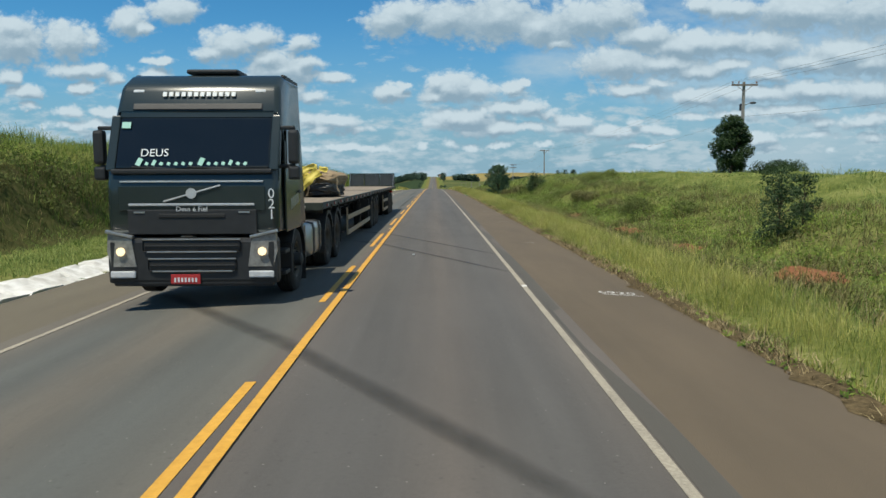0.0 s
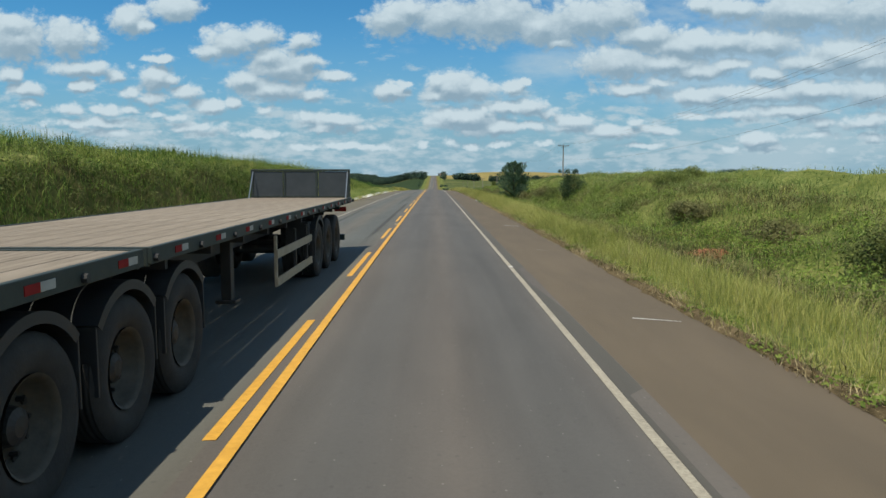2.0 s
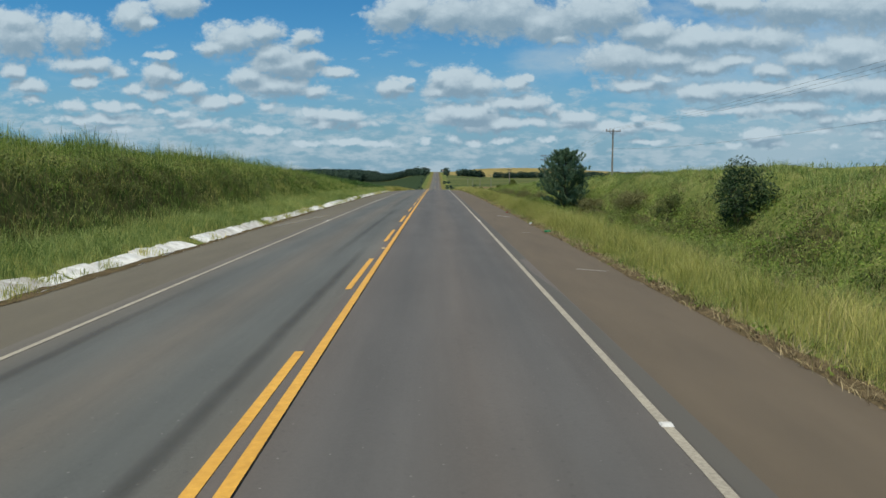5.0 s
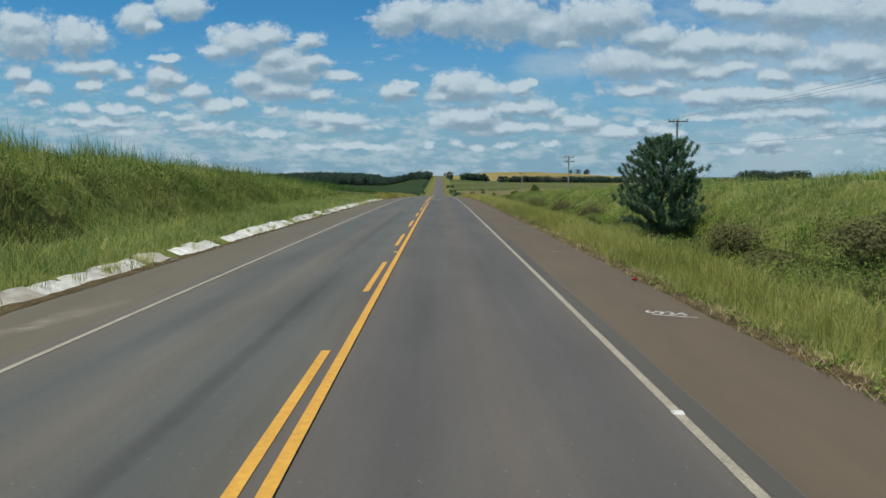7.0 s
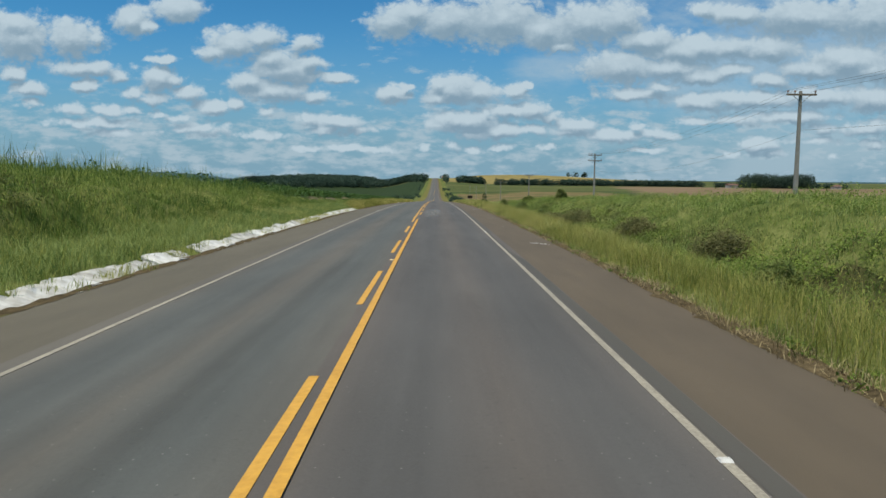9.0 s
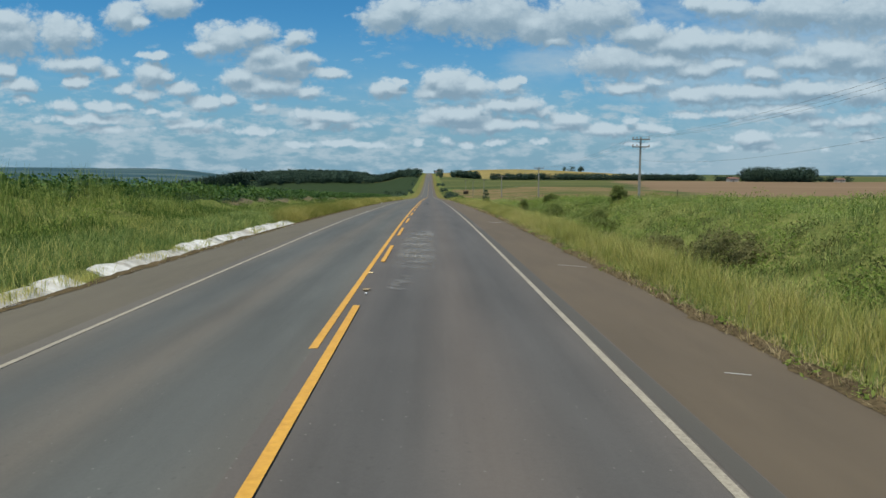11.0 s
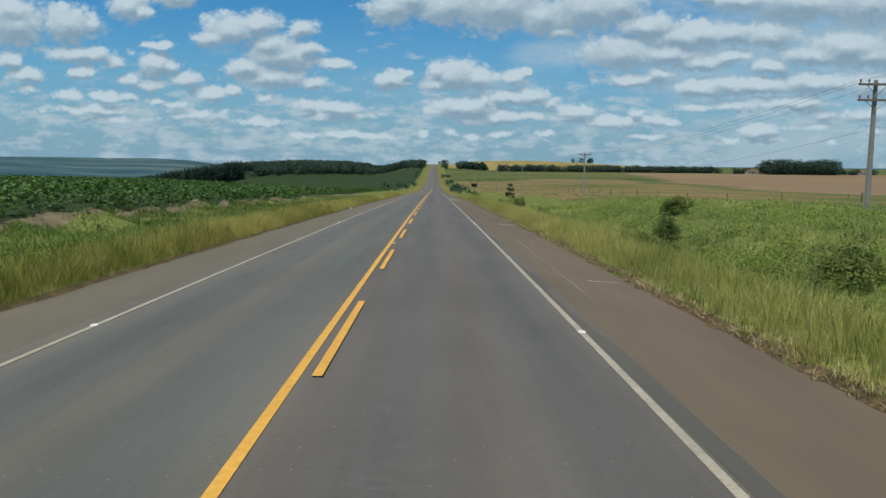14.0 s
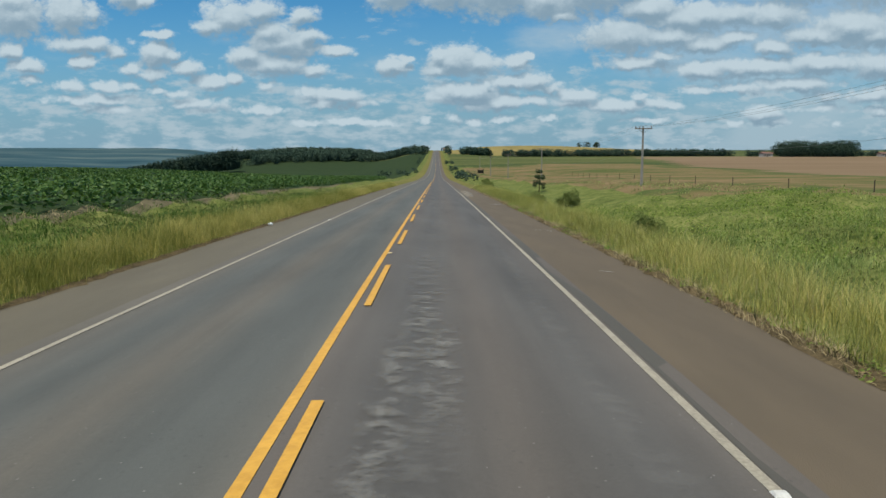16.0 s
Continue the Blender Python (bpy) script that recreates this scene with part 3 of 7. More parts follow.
GUTTER = 1.05


def left_bank(y):
    return np.interp(y, (-60, 30, 83, 110, 127, 154, 165, 195, 230, 260), (3.3, 3.3, 3.05, 2.8, 2.4, 1.9, 1.4, 0.95, 0.6, 0.3))


def right_bank(y):
    return np.interp(y, (-60, 25, 67, 90, 114, 132, 170, 220, 260, 400), (1.5, 1.55, 2.15, 2.25, 2.10, 1.65, 1.0, 0.5, 0.3, 0.2))


def land_z(x, y):
    """The lie of the land: banks and ditches beside the road, fields and hills farther out."""
    x, y = np.asarray(x, float), np.asarray(y, float)
    base = road_z(y) + camber(np.clip(x, EDGE_L, EDGE_R)) - 0.03
    d = EDGE_L - GUTTER - x
    steep = np.interp(y, (120, 172), (0.68, 0.06))
    left = 0.12 + 0.12 * sstep(0, 1.5, d) + left_bank(y) * (steep * sstep(2.3, 4.7, d) + (1 - steep) * sstep(3.4, 11, d)) + (0.32 * bumps(x, y, 2.3) + 0.20 * bumps(x, y, 1.0, 3)) * sstep(1.8, 5, d)
    e = x - EDGE_R
    wall = np.interp(y, (45, 75, 200, 240), (0.25, 0.80, 0.70, 0.3))
    deep = np.interp(y, (60, 92, 140, 180, 250), (0.60, 1.10, 1.10, 1.0, 0.9))
    start = np.interp(y, (60, 95, 140, 180), (5.6, 6.6, 6.6, 5.6))
    right = 0.05 * sstep(0, 0.6, e) - deep * sstep(1.4, 5.0, e) + (right_bank(y) + deep) * (wall * sstep(start, start + 4.0, e) + (1 - wall) * sstep(6.0, 16.0, e)) + (0.42 * bumps(x, y, 2.9, 4) + 0.22 * bumps(x, y, 1.15, 2)) * sstep(2.4, 6.5, e)
    near = np.where(x < EDGE_L - GUTTER, left, np.where(x > EDGE_R, right, 0.0))
    r = np.hypot(x, y)
    roll = bumps(x, y, 260, 1) * sstep(600, 2500, r)
    far_l = np.interp(y, (-300, 100, 163, 243, 313, 400, 560, 700, 1000, 1500, 2200), (3.2, 3.0, 1.5, -0.3, -1.5, -3.4, -8.5, -13.5, -20.0, -15.0, -10.0))
    far_l = far_l - 44 * sstep(150, 600, d) + 93 * sstep(2400, 4700, r) * sstep(0.16, 0.34, -x / (r + 1)) + 7 * roll
    far_l = far_l + 14 * np.exp(-(((x + 240) / 200) ** 2 + ((y - 1500) / 260) ** 2)) + 22 * np.exp(-(((x + 420) / 170) ** 2 + ((y - 1250) / 300) ** 2))
    far_r = np.interp(y, (-300, 0, 150, 300, 500, 750, 1200, 1650, 4800), (1.6, 1.6, 0.8, -4.6, -7.5, -8.0, -4.5, 3.0, 14.0))
    far_r = far_r + 14 * np.exp(-(((x - 190) / 210) ** 2 + ((y - 1750) / 330) ** 2)) + 3 * roll
    wl = np.where(x < 0, sstep(14, 90, d), 0.0)
    wr = np.where(x >= 0, sstep(18, 90, e), 0.0)
    out = base + near
    out = out * (1 - wl) + far_l * wl
    return out * (1 - wr) + far_r * wr


def soy_edge(y):
    """Where the bean field begins, west of the road."""
    return np.interp(y, (150, 190), (-17.4, -14.0))


def make_ground():
    xs = np.concatenate([-np.geomspace(4800, 60, 46), -np.arange(58, 26, -2.0), -np.arange(26, 7.2, -0.6), [EDGE_L - GUTTER - 0.02, EDGE_L - 0.6, EDGE_L - 0.02, EDGE_L + 0.3, -3, 0, 3, EDGE_R - 0.3, EDGE_R + 0.02],
                         np.arange(6, 26, 0.6), np.arange(26, 60, 2.0), np.geomspace(60, 4800, 46)])
    ys = np.concatenate([np.linspace(-300, -24, 14), np.arange(-20, 260, 0.8), np.geomspace(262, 4800, 120)])
    X, Y = np.meshgrid(xs, ys)
    Z = land_z(X, Y)
    Z = np.where((X > EDGE_L) & (X < EDGE_R), road_z(Y) - 0.60, Z)
    Z = np.where((X > EDGE_L - GUTTER) & (X <= EDGE_L), road_z(Y) + camber(EDGE_L) - 0.09, Z)
    nx = len(xs)
    idx = np.arange(nx * len(ys)).reshape(len(ys), nx)
    faces = np.stack([idx[:-1, :-1], idx[:-1, 1:], idx[1:, 1:], idx[1:, :-1]], -1).reshape(-1, 4)
    me = bpy.data.meshes.new("ground")
    me.from_pydata(np.stack([X, Y, Z], -1).reshape(-1, 3).tolist(), [], faces.tolist())
    for m in (GRASS, SOY, BROWN, STRAW, FARGREEN, PASTURE, DRYGRASS, HAZE_BLUE, CUT, FIELD_SOIL):
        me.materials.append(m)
    cx, cy = (X[:-1, :-1] + X[1:, 1:]) / 2, (Y[:-1, :-1] + Y[1:, 1:]) / 2
    kind = np.zeros(cx.shape, int)
    wave = 14 * bumps(cx, cy, 90, 2)
    kind[(cx < soy_edge(cy)) & (cy > 150 + 0.3 * wave)] = 1
    kind[(cx > soy_edge(cy)) & (cx < soy_edge(cy) + 1.3) & (cy > 188) & (cy < 330)] = 9
    kind[(cx > 34 + 0.5 * wave) & (cy > 60 + 1.5 * wave)] = 4
    kind[(cx > 19) & (cx < 112 + 0.10 * (cy - 300) + wave) & (cy > 258 + 0.4 * wave) & (cy < 780 + 2 * wave)] = 5
    kind[(cx > 128 + 0.14 * (cy - 381) + 0.6 * wave) & (cy > 385 + wave) & (cy < 1150)] = 2
    kind[(cx > 15) & (cy > 800 + 2 * wave) & (cx < 150 + 0.14 * (cy - 381))] = 4
    kind[(np.abs(cx) < 9.5) & (cy > 300)] = 6
    kind[(cx > 14) & (cx < 420) & (cy > 1250) & (cy < 2300)] = 3
    kind[(cy > 1330) & (cx < -14)] = 4
    # beyond about 2 km the ground takes the haze-tinted colour
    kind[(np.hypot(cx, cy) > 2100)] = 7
    kind[(cx < -9.4) & (cx > -11.6) & (cy < 100 + wave)] = 8
    kind[(cx > 11.2 + 0.05 * wave) & (cx < 12.9 + 0.05 * wave) & (cy > 78) & (cy < 140 + wave)] = 8
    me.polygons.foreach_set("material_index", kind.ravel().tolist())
    me.polygons.foreach_set("use_smooth", [True] * len(me.polygons))
    return tagged(new("ground", me), "rolling grassland and farmland beside the highway", "ground", kind="structure")


make_ground()


# ---------------------------------------------------------------- road
def stripe(name, x0, x1, y0, y1, lift, material, parent=None, step=4.0, thick=0.25):
    """A strip that follows the road's rise and fall; a real slab with sides."""
    ys = np.arange(y0, y1, step).tolist() + [y1]
    v, f = [], []
    for y in ys:
        z = float(road_z(y)) + lift
        za, zb = z + float(camber(x0)), z + float(camber(x1))
        v += [(x0, y, za), (x1, y, zb), (x1, y, zb - thick), (x0, y, za - thick)]
    for i in range(len(ys) - 1):
        a, b = 4 * i, 4 * i + 4
        f += [(a, a + 1, b + 1, b), (a + 1, a + 2, b + 2, b + 1), (a + 3, a, b, b + 3)]
    f += [(0, 3, 2, 1), (len(v) - 4, len(v) - 3, len(v) - 2, len(v) - 1)]
    return mesh_from(name, v, f, material, parent)


LW, LY, RY, RW = -3.49, -0.204, 0.0, 3.026
ROAD_L, ROAD_R = LW - 0.32, RW + 0.30
LANE_JOINT = LY
road = stripe("road", ROAD_L, LANE_JOINT, -60, 2000, 0.0, ASPHALT_ONCOMING)
tagged(road, "grey asphalt highway lane with a browner strip between its wheel tracks", "road", kind="structure")
tagged(stripe("road", LANE_JOINT, ROAD_R, -60, 2000, 0.0, ASPHALT), "grey asphalt highway lane with paler wheel tracks", "road", kind="structure")
tagged(stripe("shoulder", ROAD_R + 0.002, EDGE_R, -60, 2000, -0.012, SHOULDER), "reddish-brown worn asphalt hard shoulder", "shoulder", kind="structure")
tagged(stripe("shoulder", EDGE_L, ROAD_L - 0.002, -60, 2000, -0.012, SHOULDER_GREY), "grey-brown worn asphalt hard shoulder", "shoulder", kind="structure")


def line(x, y0, y1, width, material, label, step=4.0):
    return tagged(stripe("road_marking", x - width / 2, x + width / 2, y0, y1, 0.003, material, thick=0.0025, step=step), label, "road marking", kind="structure")


line(RW, -60, 1900, 0.09, WHITE, "worn white painted edge line on asphalt")
line(LW, -60, 1900, 0.09, WHITE, "worn white painted edge line on asphalt")
SWITCH_R, SWITCH_L = 145.0, 142.3
line(RY, -60, SWITCH_R, 0.10, YELLOW, "solid yellow centre line on asphalt")
line(LY, SWITCH_L, 1900, 0.10, YELLOW, "solid yellow centre line on asphalt")
DASH, PERIOD = 4.2, 8.26
for k in range(-5, 17):
    y = 2.06 + PERIOD * k
    tagged(line(LY, y, y + DASH, 0.10, YELLOW, "broken yellow centre line dash on asphalt"), group="left centre line dashes")
for k in range(11, 60):
    y = 59.97 + PERIOD * k
    tagged(line(RY, y, y + DASH, 0.10, YELLOW, "broken yellow centre line dash on asphalt"), group="right centre line dashes")


# ---------------------------------------------------------------- wear, writing and studs on the road
def paving_z(x, y):
    return float(road_z(y) + camber(x)) - (0.0 if ROAD_L <= x <= ROAD_R else 0.012)


def decal(name, quads, material, label, lift=0.003, kind="structure"):
    """Thin flat pieces (lists of x, y corners) laid on the paving."""
    v, f = [], []
    for q in quads:
        f.append(tuple(range(len(v), len(v) + len(q))))
        v += [(x, y, paving_z(x, y) + lift) for x, y in q]
    ob = mesh_from(name, v, f, material)
    return tagged(ob, label, "road marking", kind=kind)


def band(x0, y0, x1, y1, width, steps=14, wander=0.03, seed=1):
    rnd = random.Random(seed)
    pts = []
    for i in range(steps + 1):
        t = i / steps
        pts.append((x0 + (x1 - x0) * t + rnd.uniform(-wander, wander), y0 + (y1 - y0) * t, width * rnd.uniform(0.8, 1.15)))
    dx, dy = x1 - x0, y1 - y0
    k = math.hypot(dx, dy)
    nx, ny = -dy / k, dx / k
    return [[(a[0] - nx * a[2] / 2, a[1] - ny * a[2] / 2), (a[0] + nx * a[2] / 2, a[1] + ny * a[2] / 2),
             (b[0] + nx * b[2] / 2, b[1] + ny * b[2] / 2), (b[0] - nx * b[2] / 2, b[1] - ny * b[2] / 2)] for a, b in zip(pts, pts[1:])]


def smear(name, x0, y0, x1, y1, width, strength, material, label, seed=1, lift=0.0025):
    """A soft-edged stain along a line."""
    r = random.Random(seed)
    k = math.hypot(x1 - x0, y1 - y0)
    nx, ny = -(y1 - y0) / k, (x1 - x0) / k
    steps = max(10, int(k * 1.5))
    v, f, w = [], [], []
    for j in range(steps + 1):
        t = j / steps
        o, ww = r.uniform(-0.012, 0.012), width * r.uniform(0.94, 1.06)
        for i in range(7):
            s = i / 6 - 0.5
            x, y = x0 + (x1 - x0) * t + nx * (o + s * ww), y0 + (y1 - y0) * t + ny * (o + s * ww)
            v.append((x, y, paving_z(x, y) + lift))
            w.append(strength * math.cos(math.pi * s) ** 1.2 * min(1.0, 6 * t, 6 * (1 - t)) if abs(s) < 0.5 else 0.0)
    for j in range(steps):
        for i in range(6):
            a = j * 7 + i
            f.append((a, a + 1, a + 8, a + 7))
    ob = mesh_from(name, v, f, material)
    ob.data.attributes.new("wear", "FLOAT", "POINT").data.foreach_set("value", w)
    return tagged(ob, label, "road wear", kind="structure")


for spec in ((-3.4, 12.4, 2.9, 3.2, 0.34, 0.50, 2), (-1.4, 24.8, 3.2, 17.3, 0.22, 0.42, 3), (-1.1, 21.0, 3.2, 14.0, 0.22, 0.45, 4)):
    smear("skid_mark", *spec[:6], SMEAR_DARK, "old dark tyre skid mark slanting across asphalt", spec[6])
for spec in ((-0.66, 41, -0.58, 76, 0.25, 0.36, 5), (-1.20, 72, -1.0, 96, 0.30, 0.22, 6), (-2.76, 41, -3.05, 70, 0.24, 0.32, 7), (-1.4, 96, -1.2, 128, 0.4, 0.14, 8)):
    smear("skid_mark", *spec[:6], SMEAR_DARK, "long dark tyre mark along the oncoming lane", spec[6])
smear("sand_patch", -5.6, 86.0, -4.3, 93.5, 0.9, 0.55, SMEAR_SAND, "pale sand washed over the shoulder", 9)
smear("sand_patch", 3.80, 188.0, 4.08, 207.0, 0.075, 0.42, SMEAR_SAND, "thin pale scratch along the shoulder", 10)
smear("sand_patch", 3.3, 262.0, 3.9, 285.0, 1.4, 0.8, SMEAR_SAND, "pale sand washed across the edge line", 11)
for i, (x0, y0, y1, wide, strong) in enumerate(((0.50, 146.5, 148.9, 0.5, 0.55), (0.75, 150.0, 162.0, 1.0, 0.28), (0.7, 157.0, 184.0, 1.0, 0.18), (0.50, 210.5, 215.2, 0.42, 0.50), (0.95, 212.2, 216.0, 0.45, 0.55), (0.72, 214.2, 218.6, 0.55, 0.50), (0.75, 205.0, 223.0, 1.0, 0.18), (0.7, 218.0, 238.0, 0.9, 0.22), (0.75, 236.0, 276.0, 1.0, 0.28), (2.3, 150.0, 175.0, 0.5, 0.14), (2.4, 206.0, 240.0, 0.5, 0.16))):
    smear("dust_streak", x0, y0, x0 + 0.1, y1, wide, strong, SMEAR_DUST, "faint whitish dust worn into the wheel track", 40 + i)
for s, x0 in ((1, ROAD_R - 0.02),):
    decal("asphalt_seam", band(x0 - s * 0.10, -40, x0 - s * 0.10, 320, 0.225, 120, 0.012, 8), SEAM, "dark edge strip of the lane's asphalt overlay", 0.002)

# crazed, whitened patches in the near lane
def crazed_patch(y0, y1, x0, x1, strength):
    nx, ny = 9, max(8, int((y1 - y0) * 2))
    v, f, w = [], [], []
    for j in range(ny + 1):
        for i in range(nx + 1):
            u, t = i / nx, j / ny
            x, y = x0 + (x1 - x0) * u, y0 + (y1 - y0) * t
            v.append((x, y, float(road_z(y) + camber(x)) + 0.003))
            w.append(strength * math.sin(math.pi * u) ** 0.8 * min(1.0, 5 * t, 5 * (1 - t)) * (0.82 + 0.18 * math.sin(y * 1.3)))
    for j in range(ny):
        for i in range(nx):
            k = j * (nx + 1) + i
            f.append((k, k + 1, k + nx + 2, k + nx + 1))
    ob = mesh_from("crazed_asphalt", v, f, CRAZED)
    ob.data.attributes.new("wear", "FLOAT", "POINT").data.foreach_set("value", w)
    tagged(ob, "whitened alligator cracks in the asphalt lane", "road wear", kind="structure")


for y0, y1, s in ((148.9, 164.0, 0.9),):
    crazed_patch(y0, y1, 0.15, 1.30, s)


def writing(text, size, name="writing"):
    """A flat mesh of letters in the xy plane, centred on its origin."""
    cu = bpy.data.curves.new(name, "FONT")
    cu.body, cu.size, cu.align_x, cu.align_y, cu.resolution_u = text, size, "CENTER", "CENTER", 3
    tmp = new(name, cu)
    me = bpy.data.meshes.new_from_object(tmp.evaluated_get(bpy.context.evaluated_depsgraph_get()))
    bpy.data.objects.remove(tmp)
    return me


def station(k, number):
    y = 12.14 + 19.985 * k
    r = random.Random(k)
    x = 4.62 + r.uniform(-0.08, 0.08)
    z = float(road_z(y) + camber(x))
    tilt = math.atan2(float(camber(5.0) - camber(4.0)), 1.0)
    bar = [[(x - 0.33, y - 0.015), (x + 0.36, y - 0.05), (x + 0.36, y - 0.02), (x - 0.33, y + 0.035)]]
    decal("survey_mark", bar, CHALK, "short white survey bar painted on the shoulder", 0.004)
    if number:
        me = writing(str(number), 0.34)
        me.materials.clear()
        me.materials.append(CHALK)
        ob = new("survey_number", me)
        ob.matrix_world = Matrix.Translation((x - 0.05, y + 0.20, z - 0.004)) @ Matrix.Rotation(tilt, 4, "Y").inverted() @ Matrix.Diagonal((0.95, 1.0, 1, 1))
        ob.matrix_world = Matrix.Translation((x - 0.05, y + 0.20, z + 0.0)) @ Matrix.Rotation(-tilt, 4, "Y") @ Matrix.Translation((0, 0, -0.004))
        tagged(ob, "hand-painted white survey number on the shoulder", "road marking", kind="structure")


for k, number in ((0, 6920), (1, 0), (2, 6922), (3, 0), (4, 6924), (5, 0), (6, 6926), (7, 0), (8, 6928), (9, 0), (10, 6930), (11, 0), (12, 6932), (13, 0)):
    station(k, number)
for y in (21.8, 41.9, 82, 101.7, 142.0, 161.9, 201.8, 221.6):
    decal("survey_mark", [[(4.24, y), (4.52, y - 0.03), (4.52, y - 0.005), (4.24, y + 0.025)]], CHALK, "small faint white survey tick on the shoulder", 0.004)


def make_stud(x, y, material, label):
    bm = bmesh.new()
    bmesh.ops.create_cube(bm, size=1, matrix=Matrix.Diagonal((0.10, 0.09, 0.018, 1)))
    for v in bm.verts:
        if v.co.z > 0:
            v.co.x *= 0.8
            v.co.y *= 0.55
    ob = part("road_stud", bm, material)
    ob.location = (x, y, float(road_z(y) + camber(x)) + 0.012)
    return tagged(ob, label, "road stud", group="road studs")


decal("stud_bed", [[(-0.06, 146.48), (0.05, 146.46), (0.06, 146.69), (-0.05, 146.71)]], STUD_BED, "tan adhesive bed left by a lost road stud", 0.004)
for k in range(0, 14):
    make_stud(-0.10, 24.9 + 24.78 * k, STUD, "small yellow reflective road stud on the centre line")
for y in (12.5, 37.4, 62.2, 87.2, 111.9, 136.8, 161.6, 186.5, 211.4, 236.3):
    make_stud(RW, y, CHALK, "small white reflective road stud on the edge line")
    make_stud(LW, y + 0.4, CHALK, "small white reflective road stud on the edge line")


# ---------------------------------------------------------------- the gutter
def make_gutter():
    gutter = tagged(new("gutter"), "lime-washed concrete roadside gutter in short slabs", "gutter", kind="structure")
    profile = [(-0.10, -0.01), (-0.24, -0.045), (-0.42, -0.04), (-0.62, 0.03), (-0.80, 0.10), (-0.92, 0.125), (-1.00, 0.10), (-1.02, -0.12), (-0.10, -0.15)]

    def slab(length, seed):
        r = random.Random(seed)
        bm = bmesh.new()
        rings = []
        lift, skew = r.uniform(-0.03, 0.03), r.uniform(-0.05, 0.05)
        for y, drop in ((0.0, 0.075), (0.05, 0.022), (0.35, 0.0), (0.82, 0.0), (1.10, 0.024), (1.15, 0.08)):
            ring = []
            for x, z in profile:
                j = 0.024 if z > -0.1 else 0
                top = 1.0 if z > -0.1 else 0.0
                ring.append(bm.verts.new((x + r.uniform(-j, j) + skew * (y - 0.6), y * length / 1.17, z + r.uniform(-j, j) + top * (lift - drop))))
            rings.append(ring)
        for a, b in zip(rings, rings[1:]):
            for i in range(len(profile)):
                k = (i + 1) % len(profile)
                bm.faces.new((a[i], a[k], b[k], b[i]))
        bm.faces.new(rings[0]), bm.faces.new(list(reversed(rings[-1])))
        bmesh.ops.recalc_face_normals(bm, faces=bm.faces)
        me = bpy.data.meshes.new("slab")
        bm.to_mesh(me)
        bm.free()
        return me

    pool = [slab(1.17, i) for i in range(8)]
    dull = [m.copy() for m in pool]
    for m in pool:
        m.materials.append(LIME)
    for m in dull:
        m.materials.append(CONCRETE)
    r = random.Random(5)
    y = -24.0
    while y < 173.5:
        worn = 0.03 if y < 40 else 0.06
        loose = 0.45 if y < 38 else 1.25
        if y < 70 or r.random() > 0.04:
            ob = new("slab", r.choice(dull if r.random() < worn else pool))
            ob.parent = gutter
            slope = math.atan(float(road_z(y + 0.6) - road_z(y - 0.6)) / 1.2)
            ob.matrix_local = Matrix.Translation((EDGE_L + loose * r.uniform(-0.03, 0.03), y, float(road_z(y) + camber(EDGE_L)) + loose * r.uniform(-0.025, 0.010))) @ Matrix.Rotation(slope, 4, "X") @ Matrix.Rotation(loose * r.uniform(-0.018, 0.018), 4, "Z") @ Matrix.Rotation(loose * r.uniform(-0.03, 0.03), 4, "Y")
        y += 1.2


make_gutter()


def make_silt():
    """Soil washed into the gutter, leaving only its raised lip bare here and there."""
    r = random.Random(8)
    v, f = [], []
    y = 36.0
    k = 0
    while y < 174:
        reach = 0.15 + 0.12 * math.sin(y * 0.21 + math.sin(y * 0.5)) + 0.10 * r.random()
        reach *= 0.55 * min(1.0, (y - 34) / 14)
        z = paving_z(EDGE_L + 0.1, y)
        v += [(EDGE_L + 0.10 * r.random(), y, z + 0.006), (EDGE_L - 0.12, y, z + 0.0 + 0.02 * r.random()), (EDGE_L - 0.12 - reach, y, z - 0.01 + 0.05 * r.random())]
        if k:
            a = len(v) - 6
            f += [(a, a + 3, a + 4, a + 1), (a + 1, a + 4, a + 5, a + 2)]
        k += 1
        y += 0.3
    tagged(mesh_from("gutter_silt", v, f, LITTER), "brown soil and dry litter washed into the gutter", "soil", kind="structure")


make_silt()


# ---------------------------------------------------------------- bare earth
def earth_patch(cx, cy, rx, ry, seed):
    r = random.Random(seed)
    v, f = [], []
    n, rings = 22, 5
    v.append((cx, cy, float(land_z(cx, cy)) + 0.10))
    for k in range(1, rings + 1):
        for i in range(n):
            a = 2 * math.pi * i / n
            j = k / rings * (0.8 + 0.35 * math.sin(3 * a + seed) * math.sin(a * 2 + seed * 2) + r.uniform(-0.06, 0.06))
            x, y = cx + rx * j * math.cos(a), cy + ry * j * math.sin(a)
            v.append((x, y, float(land_z(x, y)) + 0.10 * (1 - k / rings) + (0.05 if k < rings else -0.08) + r.uniform(-0.02, 0.02)))
    for i in range(n):
        f.append((0, 1 + i, 1 + (i + 1) % n))
        for k in range(rings - 1):
            a, b = 1 + k * n, 1 + (k + 1) * n
            f.append((a + i, b + i, b + (i + 1) % n, a + (i + 1) % n))
    ob = mesh_from("bare_earth", v, f, EARTH)
    ob.data.polygons.foreach_set("use_smooth", [True] * len(f))
    tagged(ob, "patch of bare red earth in the roadside grass", "bare earth", kind="structure")


for cx, cy, rx, ry, seed in ((10.5, 17.0, 0.9, 1.7, 1), (10.3, 25.0, 0.8, 1.5, 2), (10.2, 45.2, 0.8, 1.6, 4), (10.3, 32.6, 0.8, 1.6, 5), (9.0, 55.0, 0.4, 1.2, 7)):
    earth_patch(cx, cy, rx, ry, seed)


